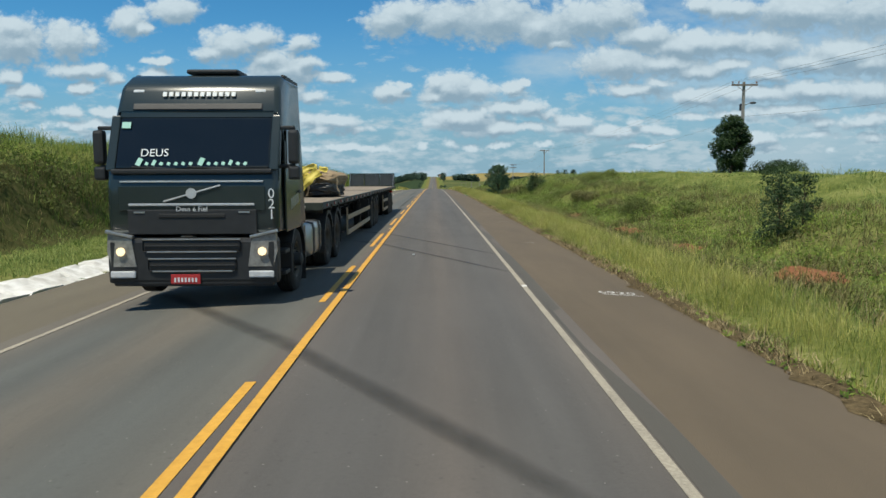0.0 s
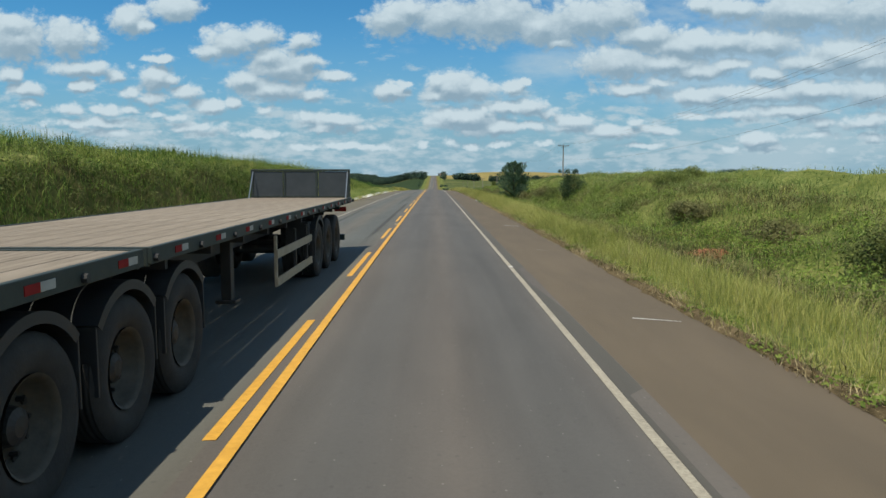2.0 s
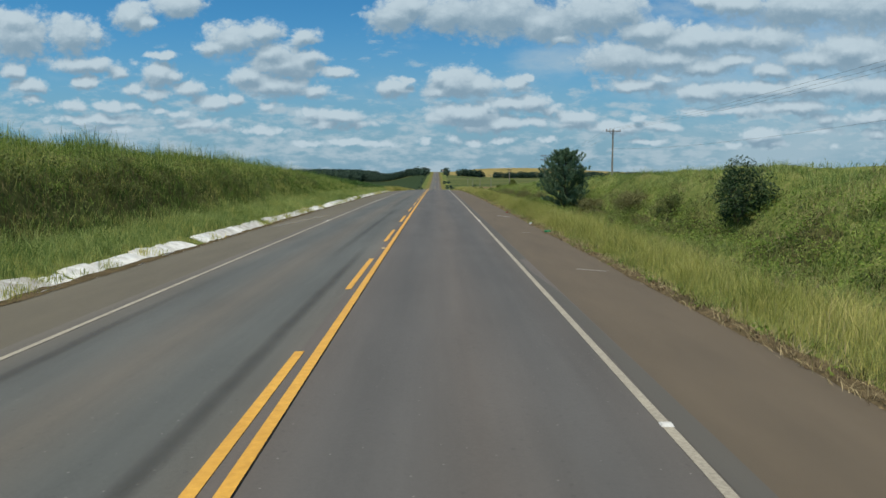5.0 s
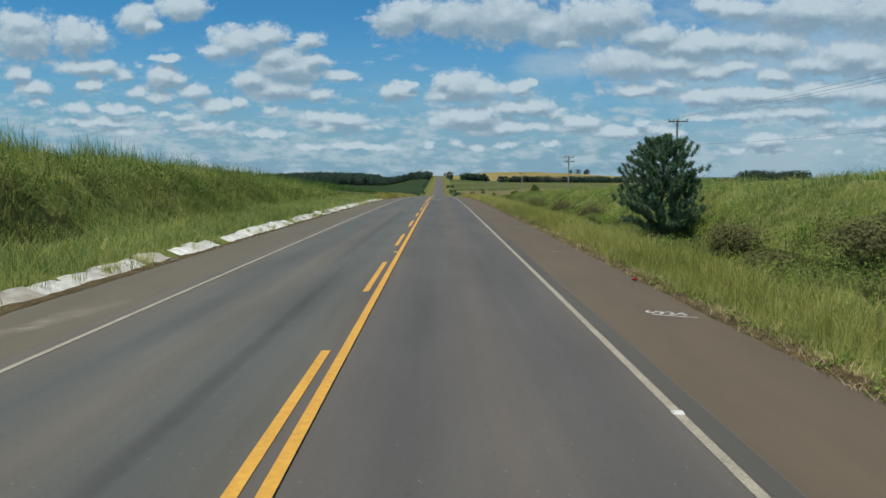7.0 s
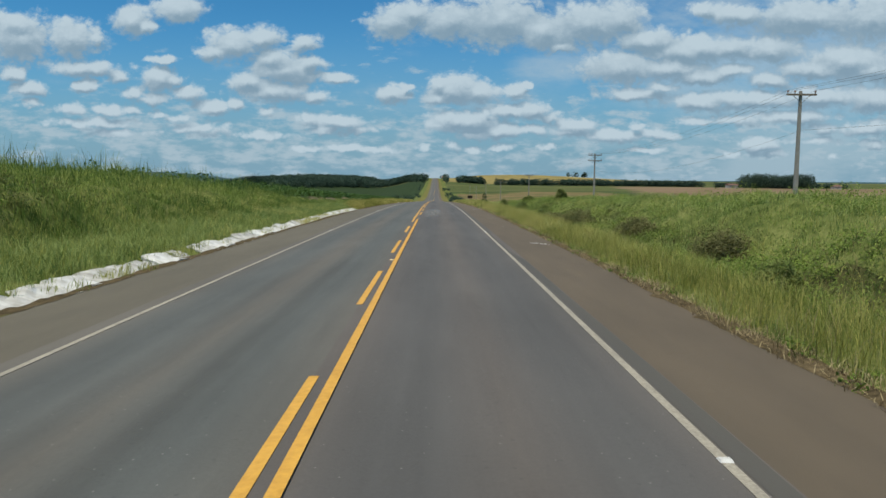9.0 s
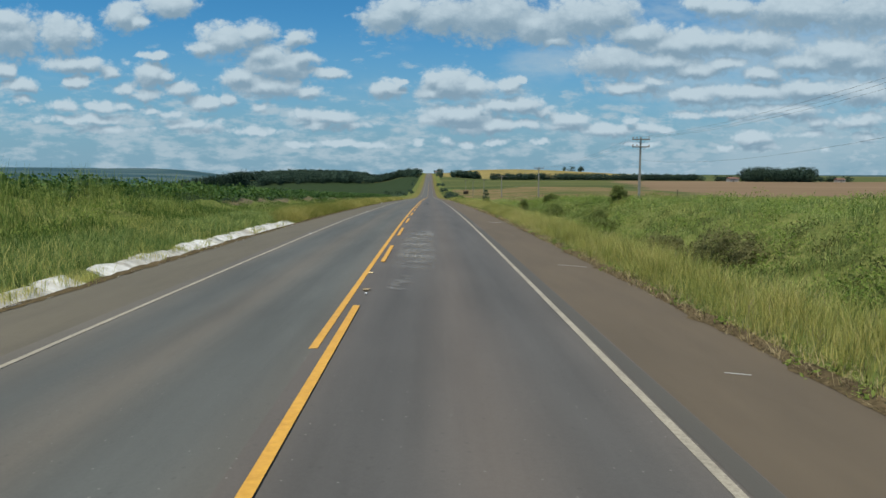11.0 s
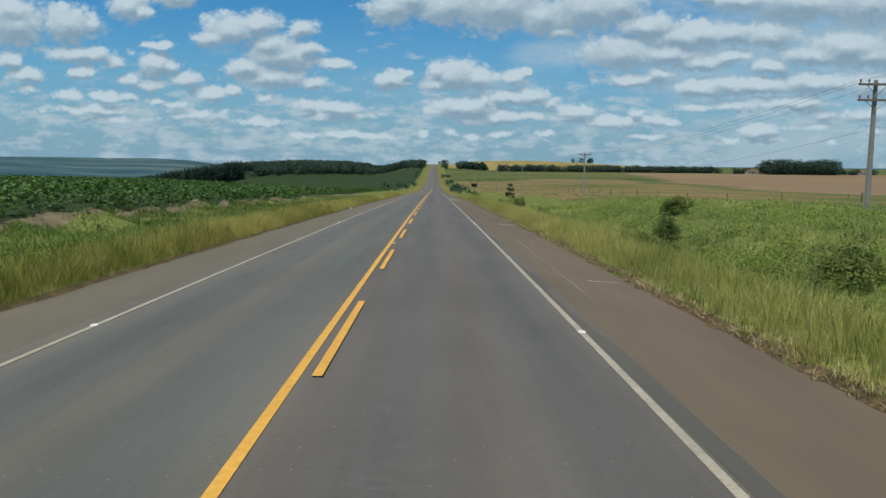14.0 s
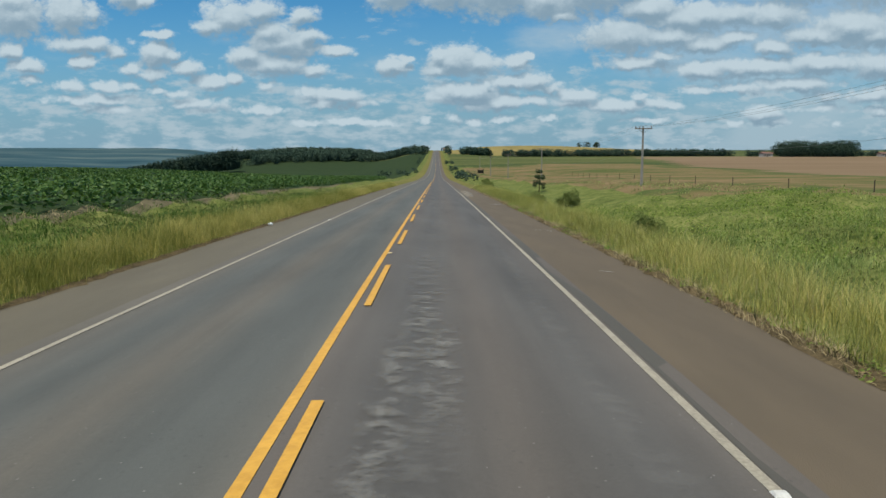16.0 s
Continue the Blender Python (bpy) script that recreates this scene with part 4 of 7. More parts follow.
# ---------------------------------------------------------------- loose things on the verge
def make_bottle(x, y, turn):
    thing = tagged(new("bottle"), "green plastic bottle lying on the shoulder's edge", "bottle")
    thing.matrix_world = Matrix.Translation((x, y, float(road_z(y) + camber(x)) + 0.045)) @ Matrix.Rotation(turn, 4, "Z")
    bm = bmesh.new()
    bmesh.ops.create_cone(bm, segments=12, radius1=0.045, radius2=0.045, depth=0.17, cap_ends=True, matrix=Matrix.Rotation(math.pi / 2, 4, "Y"))
    bmesh.ops.create_cone(bm, segments=12, radius1=0.045, radius2=0.016, depth=0.07, cap_ends=True, matrix=Matrix.Translation((0.12, 0, 0)) @ Matrix.Rotation(math.pi / 2, 4, "Y"))
    part("body", bm, BOTTLE, thing, smooth=True)
    bm = bmesh.new()
    bmesh.ops.create_cone(bm, segments=10, radius1=0.018, radius2=0.018, depth=0.025, cap_ends=True, matrix=Matrix.Translation((0.165, 0, 0)) @ Matrix.Rotation(math.pi / 2, 4, "Y"))
    part("cap", bm, MARK_RED, thing, "red screw cap")


def make_scrap(x, y, size, material, label):
    bm = bmesh.new()
    bmesh.ops.create_icosphere(bm, subdivisions=2, radius=size)
    r = random.Random(int(y * 10))
    for v in bm.verts:
        v.co = Vector((v.co.x * r.uniform(0.7, 1.2), v.co.y * r.uniform(0.5, 0.9), v.co.z * r.uniform(0.3, 0.8)))
    ob = part("litter", bm, material)
    ob.location = (x, y, float(road_z(y) + camber(min(x, EDGE_R))) + size * 0.4)
    tagged(ob, label, "litter")


make_bottle(5.20, 82.5, -0.35)
make_scrap(5.08, 96.1, 0.06, MARK_RED, "crumpled red and white wrapper by the shoulder")
make_scrap(5.20, 87.05, 0.065, LETTER, "crumpled white plastic cup by the shoulder")
make_scrap(0.95, 16.8, 0.03, LETTER, "small white scrap lying on the asphalt")
make_scrap(0.04, 146.1, 0.02, LETTER, "tiny white paper scrap beside the yellow line")
make_scrap(-5.75, 236.0, 0.10, LETTER, "white plastic bag in the grass edge")


# ---------------------------------------------------------------- litter and crumbling soil where paving meets grass
def ragged_edge(side, y0, y1, seed, label):
    r = random.Random(seed)
    v, f = [], []
    y, k = y0, 0
    while y < y1:
        inn = 0.03 + 0.07 * r.random() + 0.06 * math.sin(y * 0.9) * math.sin(y * 0.37)
        if r.random() < 0.05:
            inn += 0.14
        out = 0.20 + 0.08 * r.random()
        edge = EDGE_R if side > 0 else EDGE_L
        xi, xm, xo = edge - side * max(inn, 0.01), edge + side * 0.12, edge + side * out
        zi = paving_z(xi, y) + 0.004
        zo = float(land_z(xo, y)) if side > 0 else paving_z(edge, y) - 0.02
        v += [(xi, y, zi), (xm, y, zi + 0.03 + 0.03 * r.random()), (xo, y, zo + 0.03)]
        if k:
            a = len(v) - 6
            f += [(a, a + 1, a + 4, a + 3), (a + 1, a + 2, a + 5, a + 4)]
        k += 1
        y += 0.22 + 0.2 * r.random()
    ob = mesh_from("verge_edge", v, f, LITTER)
    tagged(ob, label, "verge", kind="structure")


ragged_edge(1, -2, 300, 3, "crumbling soil and dry litter along the paving")
ragged_edge(-1, 174, 300, 4, "crumbling soil and dry litter along the paving")


# ---------------------------------------------------------------- growing things
def tri_mesh(name, verts, tris, material, parent=None):
    """A mesh from arrays of corners and triangles."""
    me = bpy.data.meshes.new(name)
    me.vertices.add(len(verts))
    me.vertices.foreach_set("co", np.ascontiguousarray(verts, dtype=np.float32).ravel())
    me.loops.add(3 * len(tris))
    me.loops.foreach_set("vertex_index", np.ascontiguousarray(tris, dtype=np.int32).ravel())
    me.polygons.add(len(tris))
    me.polygons.foreach_set("loop_start", np.arange(0, 3 * len(tris), 3, dtype=np.int32))
    me.update(calc_edges=True)
    me.materials.append(material)
    ob = new(name, me)
    ob.parent = parent
    return ob


RNG = np.random.default_rng(7)


def blades(name, x, y, z, height, width, material, lean=0.45, parent=None):
    """Bent grass blades, two triangles each, standing at the given feet."""
    n = len(x)
    a = RNG.uniform(0, 2 * np.pi, n)
    b = a + RNG.normal(0, 0.5, n)
    bend = height * lean * RNG.uniform(0.2, 1.3, n)
    sx, sy = np.cos(a + np.pi / 2) * width / 2, np.sin(a + np.pi / 2) * width / 2
    foot = np.stack([x, y, z - 0.04], -1)
    side = np.stack([sx, sy, np.zeros(n)], -1)
    mid = foot + np.stack([np.cos(b) * bend * 0.32, np.sin(b) * bend * 0.32, height * 0.60], -1)
    tip = foot + np.stack([np.cos(b) * bend, np.sin(b) * bend, height * RNG.uniform(0.86, 1.05, n)], -1)
    v = np.stack([foot, mid + side, mid - side, tip], 1).reshape(-1, 3)
    k = np.arange(n)[:, None] * 4
    t = np.concatenate([k + [[0, 1, 2]], k + [[2, 1, 3]]], 1).reshape(-1, 3)
    return tri_mesh(name, v, t, material, parent)


def scatter(x0, x1, y0, y1, tufts, per, spread, keep=None):
    """Feet of blades gathered in tufts."""
    cx, cy = RNG.uniform(x0, x1, tufts), RNG.uniform(y0, y1, tufts)
    if keep is not None:
        ok = keep(cx, cy) > RNG.random(tufts)
        cx, cy = cx[ok], cy[ok]
    n = len(cx)
    x = np.repeat(cx, per) + RNG.normal(0, spread, n * per)
    y = np.repeat(cy, per) + RNG.normal(0, spread, n * per)
    size = np.repeat(RNG.uniform(0.65, 1.25, n), per) * RNG.uniform(0.55, 1.1, n * per)
    return x, y, size


def meadow(name, label, x0, x1, y0, y1, tufts, per, spread, tall, width, material, lean=0.45, keep=None, left=False):
    x, y, s = scatter(x0, x1, y0, y1, tufts, per, spread, keep)
    ok = (x < EDGE_L - GUTTER + np.where(y > 34, 0.10 + 0.46 * sstep(34, 52, y) * (0.5 + 0.5 * bumps(y, y, 2.1, 6)), 0.06)) | ((y > 174) & (x < EDGE_L + 0.02)) | (x > EDGE_R - 0.12)
    ok &= RNG.random(len(x)) < np.where(y > 235, 0.36, 0.70)
    x, y, s = x[ok], y[ok], s[ok]
    h = s * (tall(x, y) if callable(tall) else tall)
    z = np.where((x > EDGE_L - GUTTER) & (x < 0), road_z(y) + camber(EDGE_L), land_z(x, y))
    ob = blades(name, x, y, z, h, width * RNG.uniform(0.6, 1.3, len(x)), material, lean)
    return tagged(ob, label, "grass", kind="stuff")


def bare(x, y):
    """Thin out the grass over the earth patches and the steep dark face of the right-hand cut."""
    k = 1 - 0.40 * sstep(10.9, 11.6, x) * (1 - sstep(12.9, 13.8, x)) * sstep(66, 90, y) * (1 - sstep(140, 175, y)) * np.clip(0.7 + 0.6 * bumps(x, y, 5, 8), 0, 1)
    for cx, cy, rx, ry in ((10.5, 17.0, 0.8, 1.5), (10.3, 25.0, 0.65, 1.3), (10.2, 45.2, 0.65, 1.4), (10.3, 32.6, 0.65, 1.3)):
        k = np.where(((x - cx) / (rx + 0.1)) ** 2 + ((y - cy) / (ry + 0.2)) ** 2 < 1, 0.34, k)
    return k


# right-hand side: a fringe of straw at the paving, fine seeding grass, then ranker growth up the bank
meadow("dry_grass_fringe", "dry straw and creeping grass along the paving's edge", EDGE_R - 0.06, EDGE_R + 0.36, 0, 300, 8500, 9, 0.07, lambda x, y: 0.17 + 0.07 * bumps(x, y, 1.1, 4), 0.010, STRAW_BLADE, 1.2)
meadow("dead_growth", "brown withered tufts where paving meets grass", EDGE_R + 0.02, EDGE_R + 0.45, 0, 260, 3600, 9, 0.07, 0.22, 0.012, DEAD, 0.9, keep=lambda x, y: np.clip(0.4 + 1.0 * bumps(x, y, 1.3, 2), 0.03, 1))
VERGE_TALL = lambda x, y: (0.22 + 0.40 * sstep(0.0, 0.9, x - EDGE_R)) * (0.75 + 0.35 * sstep(20, 90, y)) + 0.12 * bumps(x, y, 3)
meadow("verge_grass", "fine yellow-green seeding grass on the verge", EDGE_R + 0.20, EDGE_R + 1.9, 1, 300, 19000, 19, 0.10, VERGE_TALL, 0.0062, BLADE_FINE, 0.6, keep=lambda x, y: 1 - 0.40 * sstep(60, 120, y))
meadow("verge_grass", "tall golden seeding grass crowding the shoulder", EDGE_R + 0.20, EDGE_R + 1.6, 50, 300, 5600, 19, 0.10, VERGE_TALL, 0.0066, BLADE_GOLD, 0.55, keep=lambda x, y: sstep(50, 130, y))
meadow("verge_grass", "broad-leaved lush green grass on the verge", EDGE_R + 0.1, EDGE_R + 2.6, 1, 300, 2600, 16, 0.11, 0.30, 0.0085, BLADE_LUSH, 0.9, keep=lambda x, y: np.clip(0.45 + 0.9 * bumps(x, y, 3.5, 3), 0.05, 1))
meadow("seeding_stalks", "pale straw-coloured seed stalks over the verge", EDGE_R + 0.15, EDGE_R + 5.0, 1, 280, 9000, 6, 0.16, lambda x, y: 0.58 + 0.12 * bumps(x, y, 2.4, 1), 0.0045, STRAW_BLADE, 0.5, keep=lambda x, y: (1 - 0.75 * sstep(7.0, 8.6, x)) * np.clip(0.55 + 0.7 * bumps(x, y, 2.2, 5), 0.05, 1))
meadow("bank_grass", "rank green grass covering the roadside bank", EDGE_R + 3.6, 19.5, 2, 235, 30000, 11, 0.15, lambda x, y: 0.42 + 0.26 * bumps(x, y, 1.5, 1), 0.0155, BLADE_LUSH, 0.85, keep=lambda x, y: bare(x, y) * (0.42 + 0.58 * sstep(35, 85, y)) * sstep(8.6, 10.6, x) * np.clip(0.75 + 0.5 * bumps(x, y, 4, 5), 0.1, 1))
meadow("ditch_grass", "deep green grass and weeds down in the ditch", EDGE_R + 1.7, 11.2, 2, 240, 14000, 11, 0.15, lambda x, y: 0.36 + 0.18 * bumps(x, y, 1.8, 2), 0.0150, BLADE_GREEN, 0.9, keep=lambda x, y: bare(x, y) * (0.30 + 0.70 * sstep(45, 110, y)) * sstep(6.8, 7.6, x) * (1 - 0.8 * sstep(9.6, 11.2, x)))
meadow("bank_grass", "rank green grass on the rough land beyond the bank", 19, 33, 20, 320, 5000, 9, 0.22, 0.40, 0.030, BLADE_LUSH, 0.9)
meadow("dead_growth", "dry straw-coloured growth low on the bank", EDGE_R + 2.0, 17.5, 2, 110, 8500, 10, 0.15, lambda x, y: 0.36 + 0.10 * bumps(x, y, 2, 3), 0.011, STRAW_BLADE, 0.7, keep=lambda x, y: np.clip(0.30 + 1.1 * bumps(x, y, 2.6, 6), 0.0, 1) * (1 - 0.6 * sstep(12, 16, x)))
meadow("bank_grass", "tall pale seeding grass on the roadside bank", EDGE_R + 2.2, 20, 2, 240, 9000, 11, 0.14, lambda x, y: 0.50 + 0.18 * bumps(x, y, 6, 2), 0.013, BLADE_FINE, 0.6, keep=lambda x, y: bare(x, y) * np.clip(0.30 + 0.9 * bumps(x, y, 5, 9), 0.05, 1))
meadow("dead_growth", "brown dead growth on the face of the cut", 10.8, 13.9, 66, 160, 1900, 10, 0.16, 0.42, 0.017, DEAD, 1.0, keep=lambda x, y: np.clip(0.55 + 0.6 * bumps(x, y, 4, 4), 0.05, 1))
meadow("dead_growth", "withered brown grass over the nearer bank", EDGE_R + 2.8, 17.5, 2, 80, 8800, 10, 0.16, lambda x, y: 0.40 + 0.14 * bumps(x, y, 2.2, 9), 0.014, DEAD, 0.8, keep=lambda x, y: np.clip(0.75 + 0.6 * bumps(x, y, 3.2, 1), 0.1, 1) * (1 - sstep(50, 80, y)))
meadow("dead_growth", "brown dead stalks low in the ditch", EDGE_R + 3.2, EDGE_R + 10.5, 2, 230, 4800, 9, 0.16, 0.40, 0.016, DEAD, 0.9, keep=lambda x, y: bare(x, y) * np.clip(0.30 + 1.1 * bumps(x, y, 4.5, 7), 0, 1))
# left-hand side: short grass by the gutter, a dark overgrown cut, tall grass on top
meadow("verge_grass", "short bright green grass beside the gutter", -9.9, EDGE_L - GUTTER + 0.10, 4, 176, 15500, 12, 0.11, lambda x, y: 0.17 + 0.27 * sstep(42, 70, y) + 0.07 * bumps(x, y, 3), 0.0125, BLADE_LUSH, 0.9)
meadow("verge_grass", "tall yellow-green grass beside the gutter", -11.5, EDGE_L - GUTTER + 0.08, 58, 178, 5200, 13, 0.12, lambda x, y: 0.32 + 0.22 * sstep(60, 110, y) + 0.1 * bumps(x, y, 4), 0.011, BLADE_FINE, 0.6, keep=lambda x, y: sstep(55, 85, y) * np.clip(0.40 + 0.6 * bumps(x, y, 3, 7), 0.05, 0.9) + 0.05)
meadow("verge_grass", "yellow seeding grass crowding the paving's edge", -7.35, EDGE_L - 0.05, 172.0, 330, 10500, 17, 0.11, lambda x, y: 0.36 + 0.40 * sstep(0, 0.6, EDGE_L - x) + 0.10 * bumps(x, y, 4), 0.0088, BLADE_GOLD, 0.6)
meadow("verge_grass", "green weeds between the verge and the bean field", -13.2, -7.4, 165, 270, 14500, 10, 0.15, lambda x, y: 0.30 + 0.14 * bumps(x, y, 3, 3), 0.024, BLADE_GREEN, 0.9, keep=lambda x, y: np.clip(0.7 + 0.6 * bumps(x, y, 4, 6), 0.1, 1))
meadow("bank_grass", "dark tall grass covering the cut bank", -22, -9.8, 5, 178, 15500, 10, 0.18, lambda x, y: 0.50 + 0.28 * sstep(11.5, 14, -x) + 0.2 * bumps(x, y, 4, 3), 0.019, BLADE_TALL, 0.75, keep=lambda x, y: np.clip(0.88 - 0.55 * (1 - sstep(10.2, 11.8, -x)) * (1 - sstep(90, 140, y)) + 0.3 * bumps(x, y, 3, 2), 0.05, 1))
# the steep face's shade is put in as a darker grass colour
meadow("bank_grass", "grass on the steep face of the cut, coloured deeper green for its shade", -12.0, -9.5, 22, 160, 6500, 10, 0.17, lambda x, y: 0.44 + 0.14 * bumps(x, y, 3, 5), 0.018, BLADE_GREEN, 0.95, keep=lambda x, y: np.clip(0.75 + 0.7 * bumps(x, y, 4.5, 2), 0.05, 1))
meadow("bank_grass", "pale seeding grass on the brow of the cut", -15.5, -11.7, 22, 176, 4200, 12, 0.16, lambda x, y: 0.55 + 0.2 * bumps(x, y, 4, 7), 0.012, BLADE_FINE, 0.6, keep=lambda x, y: np.clip(0.5 + 0.8 * bumps(x, y, 4, 9), 0.05, 1))
meadow("bank_grass", "lush green tussocks on the cut bank", -20, -11.4, 5, 178, 8000, 10, 0.2, lambda x, y: 0.5 + 0.2 * bumps(x, y, 5, 6), 0.022, BLADE_LUSH, 0.85, keep=lambda x, y: np.clip(0.4 + 0.9 * bumps(x, y, 5, 8), 0.05, 1))
meadow("seeding_stalks", "thin tall seed stalks along the bank's crest", -20, -13.5, 5, 190, 8500, 5, 0.25, lambda x, y: 0.95 + 0.50 * sstep(60, 110, y) + 0.25 * bumps(x, y, 4, 3), 0.020, BLADE_TALL, 0.30, keep=lambda x, y: np.clip(0.22 + 1.2 * bumps(x, y, 2.0, 2), 0.01, 1))
meadow("dead_growth", "brown dead growth on the steep cut", -11.7, -9.4, 5, 110, 2900, 10, 0.15, lambda x, y: 0.40 + 0.1 * bumps(x, y, 3, 1), 0.018, DEAD, 1.0, keep=lambda x, y: np.clip(0.6 + 0.6 * bumps(x, y, 4, 4), 0.05, 1) * (1 - 0.7 * sstep(60, 120, y)))
meadow("dead_growth", "dry straw and dead stalks along the bean field", -14.3, -12.7, 188, 300, 1500, 10, 0.16, 0.20, 0.016, STRAW_BLADE, 1.6, keep=lambda x, y: np.clip(0.45 + 1.0 * bumps(x, y, 3.5, 6), 0, 1))
# tufts that grow out of the gutter's joints
x, y, s = scatter(EDGE_L - 0.85, EDGE_L - 0.10, 44, 174, 420, 24, 0.11, lambda x, y: np.clip(0.35 + 1.1 * bumps(x * 0 + y, y, 2.6, 3), 0.05, 1))
tagged(blades("gutter_weeds", x, y, road_z(y) + camber(EDGE_L) - 0.02, s * 0.34, 0.013 * RNG.uniform(0.6, 1.3, len(x)), BLADE_FINE, 0.6), "tufts of grass growing from the gutter's joints", "grass", kind="stuff")


def leaves(centre, radii, n, size, rng, shell=0.55):
    """Small two-triangle leaves through an egg-shaped crown; gives corners and triangles."""
    d = rng.normal(size=(n, 3))
    d /= np.linalg.norm(d, axis=1)[:, None]
    p = np.asarray(centre) + d * np.asarray(radii) * (shell + (1 - shell) * rng.random((n, 1)) ** 0.5)
    up = rng.normal(size=(n, 3)) * 0.75 + d * 0.5 + np.array([-0.15, -0.25, 0.9])
    up /= np.linalg.norm(up, axis=1)[:, None]
    a = np.cross(up, rng.normal(size=(n, 3)))
    a /= np.linalg.norm(a, axis=1)[:, None]
    b = np.cross(up, a)
    s = size * rng.uniform(0.6, 1.3, (n, 1))
    v = np.stack([p - a * s, p + b * s * 0.45, p + a * s, p - b * s * 0.45], 1).reshape(-1, 3)
    k = np.arange(n)[:, None] * 4
    return v, np.concatenate([k + [[0, 1, 2]], k + [[0, 2, 3]]], 1).reshape(-1, 3)


def gather(pieces):
    vs, ts, at = [], [], 0
    for v, t in pieces:
        vs.append(v), ts.append(t + at)
        at += len(v)
    return np.concatenate(vs), np.concatenate(ts)


def limb(bm, p0, p1, r0, r1, n=7):
    """A tapered round limb from p0 to p1."""
    p0, p1 = Vector(p0), Vector(p1)
    d = p1 - p0
    m = Matrix.Translation((p0 + p1) / 2) @ d.to_track_quat("Z", "Y").to_matrix().to_4x4()
    bmesh.ops.create_cone(bm, segments=n, radius1=r0, radius2=r1, depth=d.length, cap_ends=True, matrix=m)


def make_broadleaf(x, y, height, width, seed, material, label, name="tree", clumps=16, leaf=0.12, per=130, trunk=0.25, low=0.18):
    rng = np.random.default_rng(seed)
    thing = tagged(new(name), label, "shrub" if name == "shrub" else "tree")
    thing.location = (x, y, float(land_z(x, y)) - 0.05)
    bm = bmesh.new()
    stems = 1 if name == "tree" else 4
    tips = []
    for s in range(stems):
        base = Vector((rng.uniform(-0.1, 0.1) * (stems > 1) * width, rng.uniform(-0.1, 0.1) * (stems > 1) * width, 0))
        top = Vector((rng.uniform(-0.12, 0.12) * width * stems ** 0.5, rng.uniform(-0.12, 0.12) * width * stems ** 0.5, height * 0.62))
        limb(bm, base, top, trunk * 0.5 / stems ** 0.5, trunk * 0.2 / stems ** 0.5)
        tips.append((base, top))
    pieces = []
    for i in range(clumps):
        t = i / max(clumps - 1, 1)
        zc = height * (low + (0.92 - low) * min(1.0, max(0.0, t + rng.uniform(-0.18, 0.12))))
        reach = width * 0.5 * math.sin(math.pi * min(1.0, 0.22 + 0.72 * t)) ** 0.7 * rng.uniform(0.35, 0.80)
        a = i * 2.4 + rng.uniform(-0.5, 0.5)
        c = np.array([math.cos(a) * reach, math.sin(a) * reach, zc])
        b, tp = tips[i % stems]
        limb(bm, b.lerp(tp, min(0.95, 0.25 + 0.6 * t)), Vector(c), trunk * 0.12, trunk * 0.04, 5)
        rr = width * (rng.uniform(0.07, 0.24) if stems > 1 else rng.uniform(0.14, 0.23))
        pieces.append(leaves(c, (rr * rng.uniform(0.7, 1.3), rr * rng.uniform(0.7, 1.3), rr * rng.uniform(0.6, 1.1)), max(40, int(per * min(1.3, (rr / width / 0.165) ** 2))), leaf, rng, 0.35))
    part("trunk", bm, BARK, thing)
    tri_mesh("crown", *gather(pieces), material, thing)
    return thing


def make_pine(x, y, height, width, seed, label):
    rng = np.random.default_rng(seed)
    thing = tagged(new("pine_tree"), label, "tree")
    thing.location = (x, y, float(land_z(x, y)) - 0.05)
    bm = bmesh.new()
    limb(bm, (0, 0, 0), (0.1, 0, height * 0.93), 0.10, 0.025, 9)
    feet, ways = [], []
    for i in range(112):
        t = (i + rng.random()) / 112
        z0 = height * (0.07 + 0.83 * t)
        a = i * 2.399 + rng.uniform(-0.3, 0.3)
        reach = width * 0.5 * (1 - t ** 2.4) ** 0.62 * min(1.0, 0.72 + 1.3 * t) * rng.uniform(0.60, 0.93)
        p0 = Vector((0.1 * t, 0, z0))
        p1 = Vector((math.cos(a) * reach, math.sin(a) * reach, z0 + reach * rng.uniform(0.25, 0.6)))
        limb(bm, p0, p1, 0.022, 0.008, 5)
        for k in range(6):
            u = 0.30 + 0.70 * k / 5
            c = p0.lerp(p1, u) + Vector(rng.normal(0, 0.06, 3))
            feet.append(c), ways.append((p1 - p0).normalized() * 0.5 + Vector((0, 0, 0.65)))
    part("trunk", bm, BARK, thing)
    feet, ways = np.array(feet), np.array(ways)
    per = 120
    f, w = np.repeat(feet, per, 0), np.repeat(ways, per, 0)
    f = f + w * rng.uniform(0.0, 0.28, (len(f), 1))
    d = w * 0.7 + rng.normal(0, 0.62, f.shape)
    d /= np.linalg.norm(d, axis=1)[:, None]
    s = np.cross(d, rng.normal(size=f.shape))
    s /= np.linalg.norm(s, axis=1)[:, None]
    k = rng.uniform(0.13, 0.24, (len(f), 1))
    v = np.stack([f - s * 0.015, f + s * 0.015, f + d * k], 1).reshape(-1, 3)
    tri_mesh("crown", v, np.arange(len(v)).reshape(-1, 3), NEEDLE, thing)
    return thing


